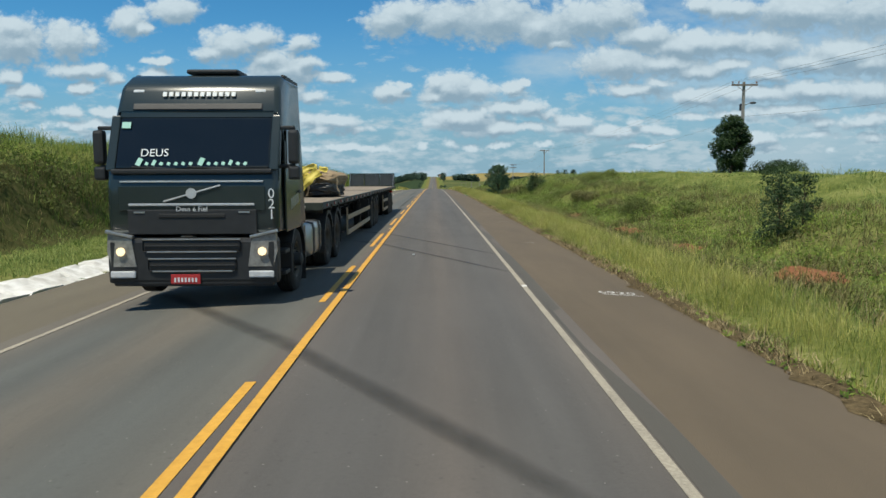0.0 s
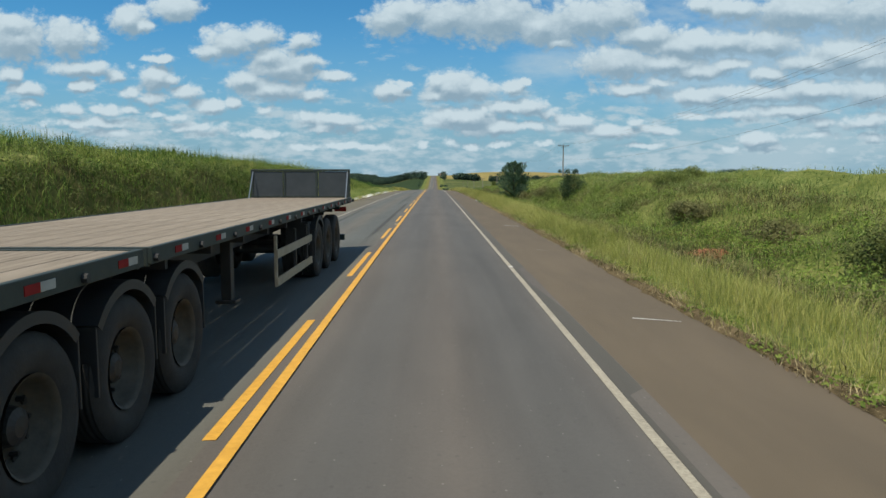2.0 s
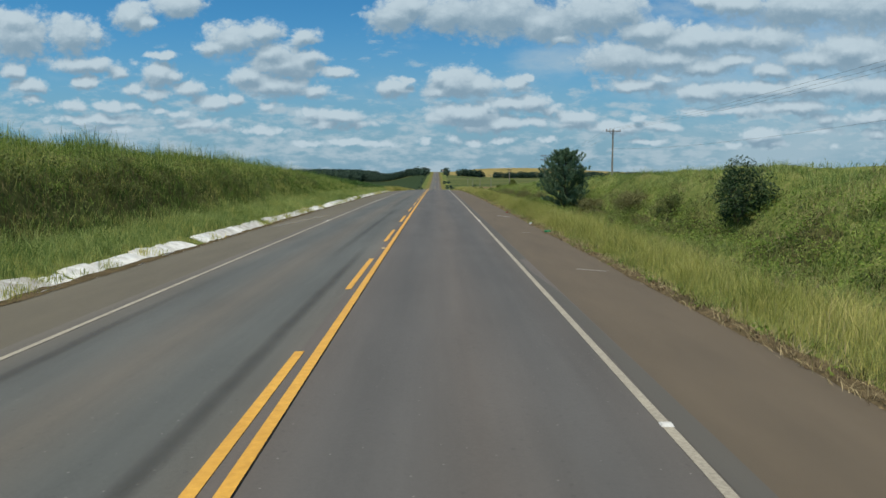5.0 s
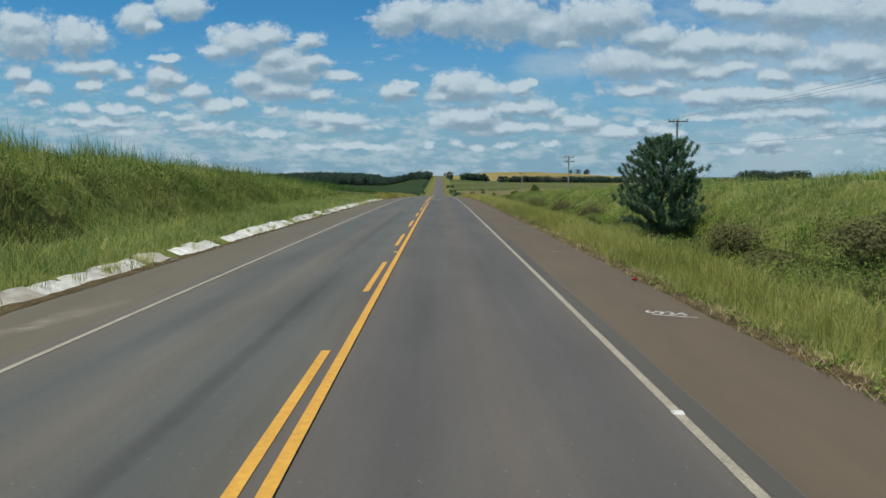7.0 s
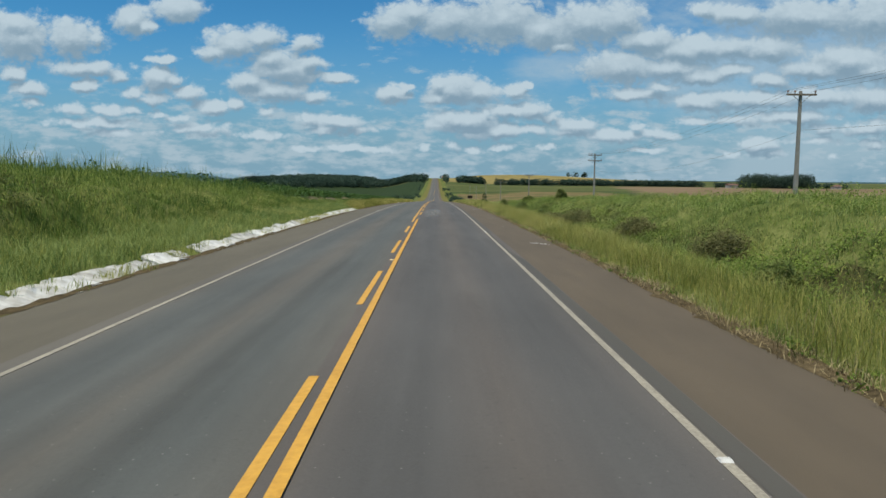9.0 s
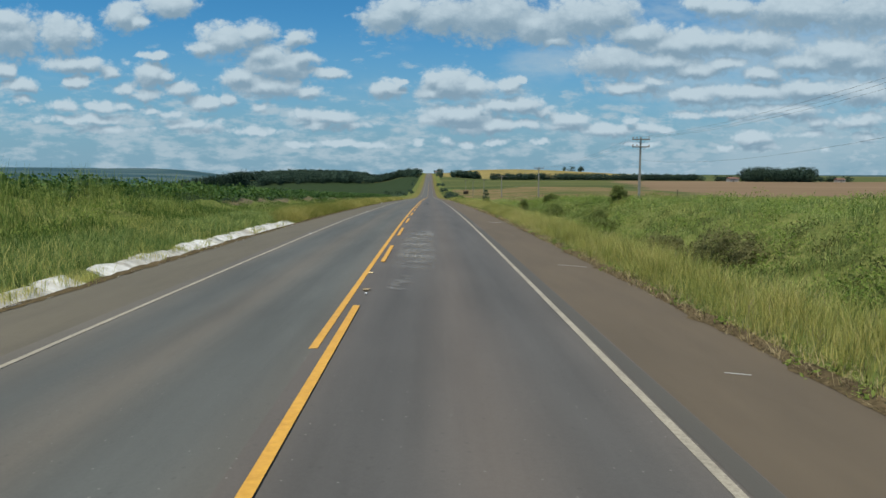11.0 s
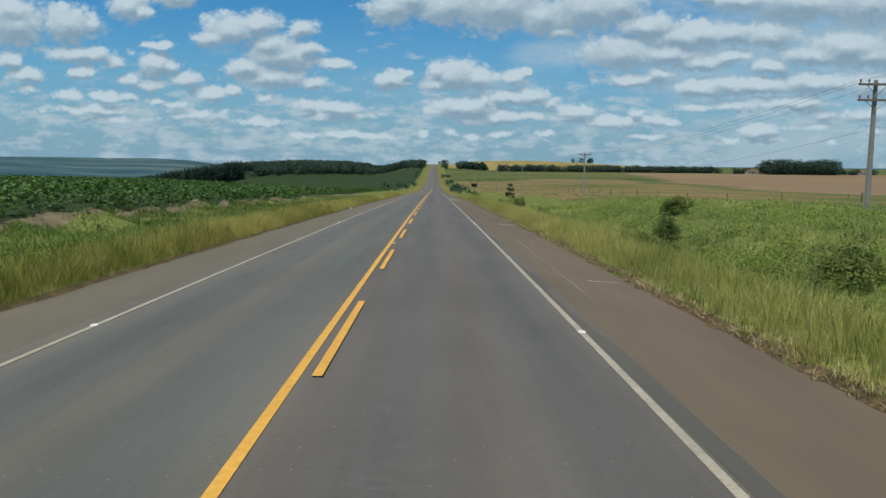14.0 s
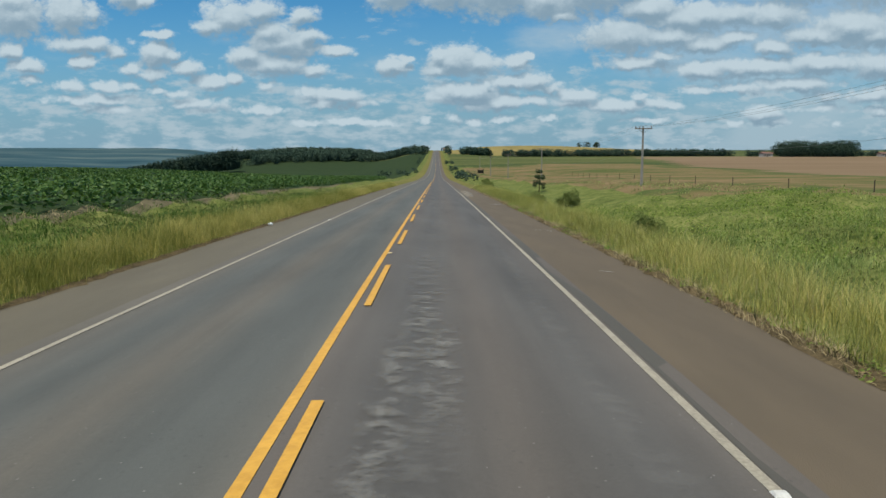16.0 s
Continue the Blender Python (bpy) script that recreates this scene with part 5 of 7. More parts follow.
make_pine(11.77, 116.2, 5.6, 5.2, 3, "young dark green pine with upswept shaggy branches in the ditch")
make_broadleaf(24.2, 54.9, 4.6, 3.3, 4, LEAF_DARK, "dense dark green rounded tree beside a utility pole", clumps=40, per=420, leaf=0.085, trunk=0.3, low=0.12)
make_broadleaf(12.4, 22.6, 2.4, 1.9, 5, LEAF_SAPLING, "loose dark green sapling with thin stems in the ditch", clumps=26, per=120, leaf=0.05, trunk=0.10, low=0.06)
make_broadleaf(13.7, 23.6, 2.3, 1.1, 15, LEAF_SAPLING, "slender open sapling beside a larger one", clumps=12, per=130, leaf=0.05, trunk=0.08, low=0.25)
make_broadleaf(12.7, 39.4, 1.2, 2.6, 7, LEAF_SHRUB, "low round dark shrub in rank grass", "shrub", clumps=18, per=260, leaf=0.05, trunk=0.1)
make_broadleaf(28.0, 55.0, 1.25, 4.2, 6, LEAF_DARK, "broad dark green bush on the land beyond the bank", "shrub", clumps=34, per=520, leaf=0.07, trunk=0.14, low=0.10)
make_broadleaf(13.5, 85.6, 2.3, 3.0, 8, LEAF_DARK, "dark green bushy shrub in the ditch", "shrub", clumps=24, per=300, leaf=0.06, trunk=0.14)
make_broadleaf(13.2, 93.5, 1.5, 2.2, 9, LEAF_SHRUB, "greyish low shrub in the ditch", "shrub", clumps=14, per=220, leaf=0.05, trunk=0.1)
make_broadleaf(10.5, 206.0, 1.9, 1.45, 12, LEAF_SCRUB, "upright open ragged shrub in the ditch", "shrub", clumps=34, per=110, leaf=0.05, trunk=0.06, low=0.05)
make_broadleaf(15.0, 187.4, 1.6, 1.7, 10, LEAF_SCRUB, "upright greyish shrub rising from the grass", "shrub", clumps=30, per=240, leaf=0.05, trunk=0.07, low=0.06)
make_broadleaf(14.0, 299.0, 2.9, 1.9, 11, LEAF_DARK, "small dark green roadside tree", clumps=10, per=110, leaf=0.1, trunk=0.14)
for i, (x, y, h, w) in enumerate(((12.6, 183.0, 0.85, 1.8), (11.4, 176.5, 0.8, 1.9), (15.5, 219.8, 1.3, 1.8), (11.7, 195.4, 1.2, 2.4), (8.6, 203.0, 0.8, 1.8), (9.8, 211.0, 0.9, 1.6), (10.1, 161.8, 1.2, 2.2), (11.5, 159.2, 1.3, 2.6), (12.4, 147.0, 1.0, 2.4), (12.6, 135.3, 1.0, 2.6),
                                  (11.6, 104.0, 0.8, 2.2), (12.8, 109.5, 0.5, 3.0), (13.6, 101.6, 1.1, 3.2), (10.8, 127.0, 1.2, 1.8), (13.0, 46.0, 0.6, 2.4), (12.6, 62.0, 0.75, 3.0), (16.4, 67.0, 0.9, 3.0), (12.6, 53.0, 0.5, 2.2), (18.5, 70.0, 0.7, 2.0), (13.6, 34.0, 0.7, 1.8),
                                  (10.5, 240.0, 1.0, 1.8), (11.0, 262.0, 1.1, 2.0), (10.4, 275.0, 1.0, 1.9), (9.8, 330.0, 1.6, 2.4), (11.0, 350.0, 1.8, 2.4))):
    dry = y in (46.0, 53.0, 109.5, 104.0, 101.6, 161.8, 159.2, 147.0, 135.3)
    make_broadleaf(x, y, h * 0.85, w * 1.1, 30 + i, LEAF_DRY if dry else LEAF_SCRUB, "low dry greyish scrub in the roadside ditch" if dry else "low tangled shrub growing in the roadside ditch", "shrub", clumps=16, per=440, leaf=0.055, trunk=0.09, low=0.12)


def undergrowth(name, label, n, region, size, material, seed, per=64, leaf=0.055):
    """Low mounds of weeds and brambles, too many to count."""
    rng = np.random.default_rng(seed)
    pieces = []
    for _ in range(n):
        x, y = region(rng)
        r, h = size * rng.uniform(0.5, 1.2), size * rng.uniform(0.35, 0.75)
        if bare(np.array([x]), np.array([y]))[0] < 0.5:
            continue
        pieces.append(leaves((x, y, float(land_z(x, y)) + h * 0.45), (r, r * rng.uniform(0.8, 1.3), h * 0.75), per, leaf, rng, 0.15))
    tagged(tri_mesh(name, *gather(pieces), material), label, "weeds", kind="stuff")


undergrowth("weeds", "bright green leafy weeds over the bank", 1250, lambda g: (EDGE_R + 4.6 + 4.6 * g.random() ** 1.1, 3 + 130 * g.random()) if g.random() < 0.42 else (EDGE_R + 4.8 + 12 * g.random() ** 1.2, 128 + 125 * g.random()), 0.95, LEAF_WEED, 41, per=100)
undergrowth("brambles", "dark tangled scrub along the ditch and its bank", 330, lambda g: (EDGE_R + 5.2 + 3.6 * g.random(), 60 + 150 * g.random()), 0.72, LEAF_SHRUB, 42)
undergrowth("weeds", "small leafy weeds along the paving's edge", 420, lambda g: (EDGE_R + 0.02 + 0.5 * g.random() ** 1.5, 2 + 250 * g.random()), 0.20, LEAF_WEED, 48, per=36, leaf=0.035)
undergrowth("weeds", "leafy green weeds along the far ditch", 170, lambda g: (EDGE_R + 3.6 + 6 * g.random(), 150 + 90 * g.random()), 0.75, LEAF_SHRUB, 50, per=80, leaf=0.05)
undergrowth("dry_leaves", "dry leaf litter along the paving's edge", 420, lambda g: (EDGE_R - 0.04 + 0.25 * g.random(), 2 + 250 * g.random()), 0.13, LEAF_LITTER, 49, per=30, leaf=0.025)
undergrowth("brambles", "dry brownish scrub over the ditch and bank", 430, lambda g: (EDGE_R + 3.4 + 8.5 * g.random() ** 1.5, 4 + 100 * g.random() ** 1.2), 0.70, LEAF_DRY, 47, per=110, leaf=0.045)
undergrowth("brambles", "dark tangled scrub on the bare cut", 210, lambda g: (-10.0 - 2.4 * g.random(), 6 + 120 * g.random()), 0.62, LEAF_SHRUB, 43)
undergrowth("brambles", "dark green leafy tangle below the bank's crest", 420, lambda g: (-10.6 - 2.6 * g.random(), 6 + 135 * g.random() ** 1.2), 0.85, LEAF_SHRUB, 46, per=90)
undergrowth("weeds", "bright green leafy weeds over the cut bank", 330, lambda g: (-10.8 - 6 * g.random(), 6 + 160 * g.random()), 0.75, LEAF_WEED, 44)
undergrowth("weeds", "green leafy weeds before the bean field", 170, lambda g: (-8.6 - 4.2 * g.random(), 170 + 120 * g.random()), 0.55, LEAF_SHRUB, 45)


# ---------------------------------------------------------------- the bean field
def make_soy():
    rng = np.random.default_rng(21)
    n = 19000
    y = rng.uniform(150, 420, n)
    x = soy_edge(y) - 0.2 - rng.random(n) ** 1.7 * 95
    y = y + 0.0 * x
    x = np.round(x / 0.5) * 0.5 + rng.normal(0, 0.08, n)
    ok = y > 150 + 14 * 0.3 * bumps(x, y, 90, 2)
    x, y = x[ok], y[ok]
    z = land_z(x, y)
    per = 7
    m = len(x) * per
    p = np.stack([np.repeat(x, per) + rng.normal(0, 0.16, m), np.repeat(y, per) + rng.normal(0, 0.16, m), np.repeat(z, per) + rng.uniform(0.15, 1.0, m)], -1)
    a = rng.normal(size=(m, 3)) * (1, 1, 0.35)
    a /= np.linalg.norm(a, axis=1)[:, None]
    b = np.cross(a, rng.normal(size=(m, 3)) * (0.5, 0.5, 1))
    b /= np.linalg.norm(b, axis=1)[:, None]
    s = rng.uniform(0.08, 0.15, (m, 1)) * (1 + 0.014 * np.clip(-p[:, :1] - 18, 0, 90))
    v = np.stack([p - a * s, p + b * s * 0.7, p + a * s, p - b * s * 0.7], 1).reshape(-1, 3)
    k = np.arange(m)[:, None] * 4
    t = np.concatenate([k + [[0, 1, 2]], k + [[0, 2, 3]]], 1).reshape(-1, 3)
    tagged(tri_mesh("bean_field", v, t, LEAF_SOY), "dark green field of leafy bean plants in rows", "crop", kind="stuff")


make_soy()


# ---------------------------------------------------------------- the distance
def make_wood(label, spots, height, width, per, leaf, seed, material=LEAF_FAR, name="woodland", spire=False):
    rng = np.random.default_rng(seed)
    pieces = []
    for x, y in spots:
        h, w = (height(x) if callable(height) else height) * rng.uniform(0.75 if not spire else 0.9, 1.2 if not spire else 1.08), width * rng.uniform(0.8, 1.25)
        z = float(land_z(x, y))
        pieces.append(leaves((x, y, z + h * 0.5), (w * 0.5, w * 0.5, h * (0.40 if spire else 0.52)), per, leaf, rng, 0.35))
        if spire:
            pieces.append(leaves((x, y, z + h * 0.80), (w * 0.20, w * 0.20, h * 0.36), per // 2, leaf * 0.8, rng, 0.2))
    ob = tri_mesh(name, *gather(pieces), material)
    return tagged(ob, label, "trees", kind="stuff")


def spread(n, seed, fn):
    rng = np.random.default_rng(seed)
    return [fn(rng.random(), rng.random(), rng.random()) for _ in range(n)]


make_wood("dark plantation of tall trees at the field's far edge", spread(560, 1, lambda a, b, c: (-222 - 118 * a - 8 * c, 1010 + 34 * b - 80 * a)), lambda x: 24 - 15 * (-222 - x) / 126, 6.5, 150, 0.85, 1, spire=True)
make_wood("dark wooded hillside in the distance", spread(520, 2, lambda a, b, c: (-330 + 210 * a, 1290 + 330 * b)), 14, 15, 210, 1.25, 2)
make_wood("line of woods running towards the road", spread(480, 3, lambda a, b, c: (-34 - 215 * a, 1360 - 230 * a * c + 60 * b)), 12, 12, 190, 1.05, 3)
make_wood("dark row of trees along a field boundary", spread(250, 4, lambda a, b, c: (90 + 316 * a, 1190 + 14 * b)), 9, 10, 150, 1.0, 4)
make_wood("short dark rows of trees below a ripe field", spread(60, 5, lambda a, b, c: (36 + 40 * a, 1215 + 14 * b)), 10, 9, 46, 1.9, 5)
make_wood("dense dark grove standing on open farmland", spread(110, 6, lambda a, b, c: (452 + 94 * a, 1130 + 44 * b)), 18.5, 12, 330, 1.0, 6)
make_wood("scattered low trees beside a farmstead", spread(30, 7, lambda a, b, c: (417 + 27 * a if c < 0.5 else 552 + 70 * a, 1158 + 26 * b)), 8, 9, 110, 1.0, 7)
make_wood("trees beside the road on the far rise", spread(46, 8, lambda a, b, c: ((-14 - 26 * a) if c < 0.6 else (12 + 14 * a), 1180 + 520 * b)), 9, 8, 60, 1.5, 8)
make_wood("single trees on a distant ripe hill", spread(7, 9, lambda a, b, c: (296 + 44 * a, 1700 + 10 * b)), 11, 12, 70, 1.7, 9)
make_wood("bushes beside the road in the dip", spread(40, 10, lambda a, b, c: ((9 + 7 * a) if c < 0.6 else (-11 - 9 * a), 380 + 620 * b)), 2.6, 3.2, 60, 0.5, 10)


def make_house(x, y, w, d, h, turn):
    thing = tagged(new("farmhouse"), "small far farmhouse with pale walls and weathered tile roof", "house", group="farm buildings")
    thing.matrix_world = Matrix.Translation((x, y, float(land_z(x, y)))) @ Matrix.Rotation(turn, 4, "Z")
    bm = bmesh.new()
    bmesh.ops.create_cube(bm, size=1, matrix=Matrix.Translation((0, 0, h / 2)) @ Matrix.Diagonal((w, d, h, 1)))
    part("wall", bm, WALL_WHITE, thing)
    bm = bmesh.new()
    o, r = 0.5, h * 0.55
    p = [(-w / 2 - o, -d / 2 - o, h), (w / 2 + o, -d / 2 - o, h), (w / 2 + o, d / 2 + o, h), (-w / 2 - o, d / 2 + o, h), (-w / 2 - o, 0, h + r), (w / 2 + o, 0, h + r)]
    vs = [bm.verts.new(q) for q in p]
    for f in ((0, 1, 5, 4), (2, 3, 4, 5), (0, 4, 3), (1, 2, 5), (3, 2, 1, 0)):
        bm.faces.new([vs[i] for i in f])
    part("roof", bm, ROOF_TILE, thing)
    for k in (-0.25, 0.25):
        bm = bmesh.new()
        bmesh.ops.create_cube(bm, size=1, matrix=Matrix.Translation((k * w, -d / 2 - 0.02, h * 0.55)) @ Matrix.Diagonal((w * 0.14, 0.06, h * 0.35, 1)))
        part("window", bm, GLASS_DARK, thing)
    bm = bmesh.new()
    bmesh.ops.create_cube(bm, size=1, matrix=Matrix.Translation((0, -d / 2 - 0.02, h * 0.36)) @ Matrix.Diagonal((w * 0.10, 0.06, h * 0.72, 1)))
    part("door", bm, BARK, thing)


for spec in ((430, 1146, 13, 8, 4.2, 0.2), (441, 1160, 9, 7, 3.6, -0.3), (581, 1140, 12, 8, 3.8, 0.1), (-30, 1420, 12, 8, 3.6, 0.2), (-52, 1440, 10, 8, 3.4, -0.2), (17, 1500, 9, 7, 3.2, 0.1)):
    make_house(*spec)


def make_shed(x, y):
    thing = tagged(new("stall"), "small dark roadside stall with a flat roof", "stall")
    thing.location = (x, y, float(land_z(x, y)))
    for sx in (-1, 1):
        for sy in (-1, 1):
            bm = bmesh.new()
            limb(bm, (sx * 1.5, sy * 1.2, -0.1), (sx * 1.5, sy * 1.2, 2.3), 0.07, 0.07)
            part("post", bm, BARK, thing)
    bm = bmesh.new()
    bmesh.ops.create_cube(bm, size=1, matrix=Matrix.Translation((0, 0, 2.35)) @ Matrix.Diagonal((3.8, 3.2, 0.14, 1)))
    part("roof", bm, ROOF_TILE, thing)
    bm = bmesh.new()
    bmesh.ops.create_cube(bm, size=1, matrix=Matrix.Translation((0, 1.0, 0.9)) @ Matrix.Diagonal((3.0, 0.1, 1.8, 1)))
    part("wall", bm, BARK, thing)


make_shed(24.2, 592)


def make_fence_post(x, y):
    bm = bmesh.new()
    limb(bm, (0, 0, -0.2), (0, 0, 1.35), 0.06, 0.05)
    ob = part("fence_post", bm, BARK)
    ob.location = (x, y, float(land_z(x, y)))
    return tagged(ob, "weathered wooden fence post in a pasture", "fence post", group="pasture fence posts")


for i in range(16):
    make_fence_post(36.0 + 1.2 * i + 0.4 * math.sin(i), 235 + 17.0 * i)
for x, y in ((52, 262), (70, 285), (90, 330), (64, 240)):
    make_fence_post(x, y)


# ---------------------------------------------------------------- the power line
POLES = ((25.1, -30.0, 9.2, 1, 0), (25.2, 55.4, 9.15, 1, 1), (25.25, 155.2, 8.1, 1, 0), (25.3, 217.1, 6.3, 2, 0), (24.9, 291.2, 3.8, 1, 0), (24.9, 372.0, 2.0, 1, 0), (24.9, 450.0, 0.5, 1, 0), (24.9, 530.0, -0.5, 1, 0), (24.9, 610.0, -0.8, 1, 0))


def make_pole(x, y, top, arms, lamp):
    z0 = float(land_z(x, y))
    h = top - z0
    thing = tagged(new("utility_pole"), "concrete utility pole with a timber crossarm" + (" and a street lamp" if lamp else ""), "utility pole", group="power line poles")
    thing.location = (x, y, z0)
    bm = bmesh.new()
    bmesh.ops.create_cone(bm, segments=4, radius1=0.19, radius2=0.12, depth=h + 0.3, cap_ends=True, matrix=Matrix.Translation((0, 0, h / 2 - 0.15)) @ Matrix.Rotation(math.pi / 4, 4, "Z"))
    bmesh.ops.bevel(bm, geom=[e for e in bm.edges if abs(e.verts[0].co.z - e.verts[1].co.z) > 1], offset=0.025, segments=2, affect="EDGES")
    part("shaft", bm, POLE, thing)
    for k in range(arms):
        za = h - 0.25 - 0.85 * k
        bm = bmesh.new()
        bmesh.ops.create_cube(bm, size=1, matrix=Matrix.Translation((0, -0.14, za)) @ Matrix.Diagonal((2.0, 0.10, 0.12, 1)))
        arm = part("crossarm", bm, WOOD_ARM, thing)
        for s in (-0.92, -0.45, 0.92):
            bm = bmesh.new()
            bmesh.ops.create_cone(bm, segments=8, radius1=0.03, radius2=0.03, depth=0.12, cap_ends=True, matrix=Matrix.Translation((s, -0.14, za + 0.11)))
            bmesh.ops.create_cone(bm, segments=10, radius1=0.075, radius2=0.045, depth=0.11, cap_ends=True, matrix=Matrix.Translation((s, -0.14, za + 0.21)))
            part("insulator", bm, PORCELAIN, arm)
        for s in (-1, 1):
            bm = bmesh.new()
            limb(bm, (s * 0.6, -0.16, za - 0.04), (0, -0.16, za - 0.55), 0.018, 0.018, 5)
            part("brace", bm, WIRE, arm)
    if lamp:
        bm = bmesh.new()
        limb(bm, (0, 0, h - 1.8), (0.55, -0.1, h - 1.6), 0.03, 0.025, 6)
        a = part("lamp_arm", bm, WIRE, thing)
        bm = bmesh.new()
        bmesh.ops.create_icosphere(bm, subdivisions=2, radius=0.2, matrix=Matrix.Translation((0.72, -0.1, h - 1.6)) @ Matrix.Diagonal((1.3, 0.7, 0.5, 1)))
        part("lamp_head", bm, PLASTIC, a, smooth=True)
        bm = bmesh.new()
        bmesh.ops.create_cone(bm, segments=12, radius1=0.17, radius2=0.17, depth=0.5, cap_ends=True, matrix=Matrix.Translation((0, 0.26, h - 1.9)))
        part("transformer", bm, PLASTIC, thing)


for spec in POLES:
    make_pole(*spec)
for p, q in zip(POLES, POLES[1:]):
    for s, drop, sag in ((-0.92, 0.02, 1.0), (-0.45, 0.02, 1.15), (0.92, 0.02, 1.05), (0.1, -2.6, 1.3)):
        cu = bpy.data.curves.new("power_cable", "CURVE")
        cu.dimensions, cu.bevel_depth, cu.bevel_resolution = "3D", 0.007, 0
        sp = cu.splines.new("POLY")
        sp.points.add(12)
        for i in range(13):
            t = i / 12
            sp.points[i].co = (p[0] + s + (q[0] - p[0]) * t, p[1] - 0.14 + (q[1] - p[1]) * t, p[2] + drop + (q[2] - p[2]) * t - sag * 4 * t * (1 - t), 1)
        tmp = new("power_cable", cu)
        me = bpy.data.meshes.new_from_object(tmp.evaluated_get(bpy.context.evaluated_depsgraph_get()))
        bpy.data.objects.remove(tmp)
        me.materials.clear()
        me.materials.append(WIRE)
        tagged(new("power_cable", me), "thin sagging power cable strung between poles", "cable", group="power line cables")


# ---------------------------------------------------------------- the lorry: a tractor and two flatbed trailers
TRUCK_X, TRUCK_Y = -2.04, 10.3


def box(bm, cx, cy, cz, sx, sy, sz, bevel=0.0, turn=None):
    m = Matrix.Translation((cx, cy, cz)) @ (turn or Matrix.Identity(4)) @ Matrix.Diagonal((sx, sy, sz, 1))
    made = bmesh.ops.create_cube(bm, size=1, matrix=m)["verts"]
    if bevel:
        edges = {e for v in made for e in v.link_edges}
        bmesh.ops.bevel(bm, geom=list(edges), offset=bevel, segments=2, affect="EDGES", profile=0.6)


def block(name, parent, material, cx, cy, cz, sx, sy, sz, bevel=0.01, label="", turn=None):
    bm = bmesh.new()
    box(bm, cx, cy, cz, sx, sy, sz, bevel, turn)
    return part(name, bm, material, parent, label)


def lathe(bm, profile, cx, cy, cz, n=28):
    """Turns (x, radius) pairs about a crosswise axle."""
    rings = []
    for x, r in profile:
        rings.append([bm.verts.new((cx + x, cy + r * math.cos(2 * math.pi * i / n), cz + r * math.sin(2 * math.pi * i / n))) for i in range(n)])
    for a, b in zip(rings, rings[1:]):
        for i in range(n):
            k = (i + 1) % n
            bm.faces.new((a[i], a[k], b[k], b[i]))
    bmesh.ops.recalc_face_normals(bm, faces=bm.faces)


def extrude_side(bm, outline, x0, x1):
    """A solid from a (y, z) outline between two crosswise places."""
    a = [bm.verts.new((x0, y, z)) for y, z in outline]
    b = [bm.verts.new((x1, y, z)) for y, z in outline]
    n = len(outline)
    bm.faces.new(a), bm.faces.new(list(reversed(b)))
    for i in range(n):
        k = (i + 1) % n
        bm.faces.new((a[i], b[i], b[k], a[k]))
    bmesh.ops.recalc_face_normals(bm, faces=bm.faces)


def round_piece(name, segments, radius, top, depth):
    bm = bmesh.new()
    bmesh.ops.create_cone(bm, segments=segments, radius1=radius, radius2=top, depth=depth, cap_ends=True, matrix=Matrix.Rotation(math.pi / 2, 4, "Y"))
    me = bpy.data.meshes.new(name)
    bm.to_mesh(me)
    bm.free()
    me.materials.append(CHASSIS)
    return me


WHEEL_PIECES = {"wheel_nut": round_piece("wheel_nut", 6, 0.017, 0.014, 0.05), "rim_hole": round_piece("rim_hole", 8, 0.03, 0.03, 0.012)}


def make_wheel(parent, x, y, side, twin=False, hub_out=0.0):
    """A tyre with its dished rim, hub and nuts; side is 1 for +x."""
    r = 0.52
    w = 0.30
    s = side
    tread = []
    for i in range(5):
        xg = 0.06 + 0.045 * i
        tread += [(-s * (xg - 0.008), r), (-s * xg, r - 0.014), (-s * (xg + 0.008), r)]
    outline = [(-s * 0.04, 0.29), (-s * 0.012, 0.335), (0.0, 0.41), (-s * 0.015, 0.48), (-s * 0.045, r - 0.005)] + tread + [(-s * (w - 0.045), r - 0.005), (-s * (w - 0.015), 0.48), (-s * w, 0.40), (-s * w, 0.29), (-s * 0.04, 0.29)]
    tyre = bmesh.new()
    lathe(tyre, outline, x, y, r)
    t = part("wheel", tyre, TYRE, parent, smooth=True)
    if twin:
        tyre = bmesh.new()
        lathe(tyre, outline, x - s * 0.33, y, r)
        part("inner_tyre", tyre, TYRE, t, smooth=True)
    rim = bmesh.new()
    d = 0.14 if twin else 0.02
    lathe(rim, [(-s * 0.02, 0.292), (-s * 0.03, 0.275), (-s * 0.06, 0.262), (-s * (0.05 + d), 0.235), (-s * (0.06 + d), 0.15), (-s * (0.03 + d), 0.14), (-s * (0.03 + d) + s * 0.01, 0.0)], x, y, r)
    q = part("rim", rim, RIM, t, smooth=True)
    hub = bmesh.new()
    e = -s * (0.05 + d)
    lathe(hub, [(e, 0.12), (e + s * (0.08 + hub_out), 0.105), (e + s * (0.10 + hub_out), 0.06), (e + s * (0.105 + hub_out), 0.0)], x, y, r, 16)
    part("hub", hub, CHASSIS, t)
    for name, count, turn, ring, at in (("wheel_nut", 10, 0.0, 0.185, 0.02), ("rim_hole", 8, 0.5, 0.222, 0.005)):
        for i in range(count):
            a = 2 * math.pi * (i + turn) / count
            ob = new(name, WHEEL_PIECES[name])
            ob.parent = t
            ob.location = (x + e + s * at, y + ring * math.cos(a), r + ring * math.sin(a))
    return t


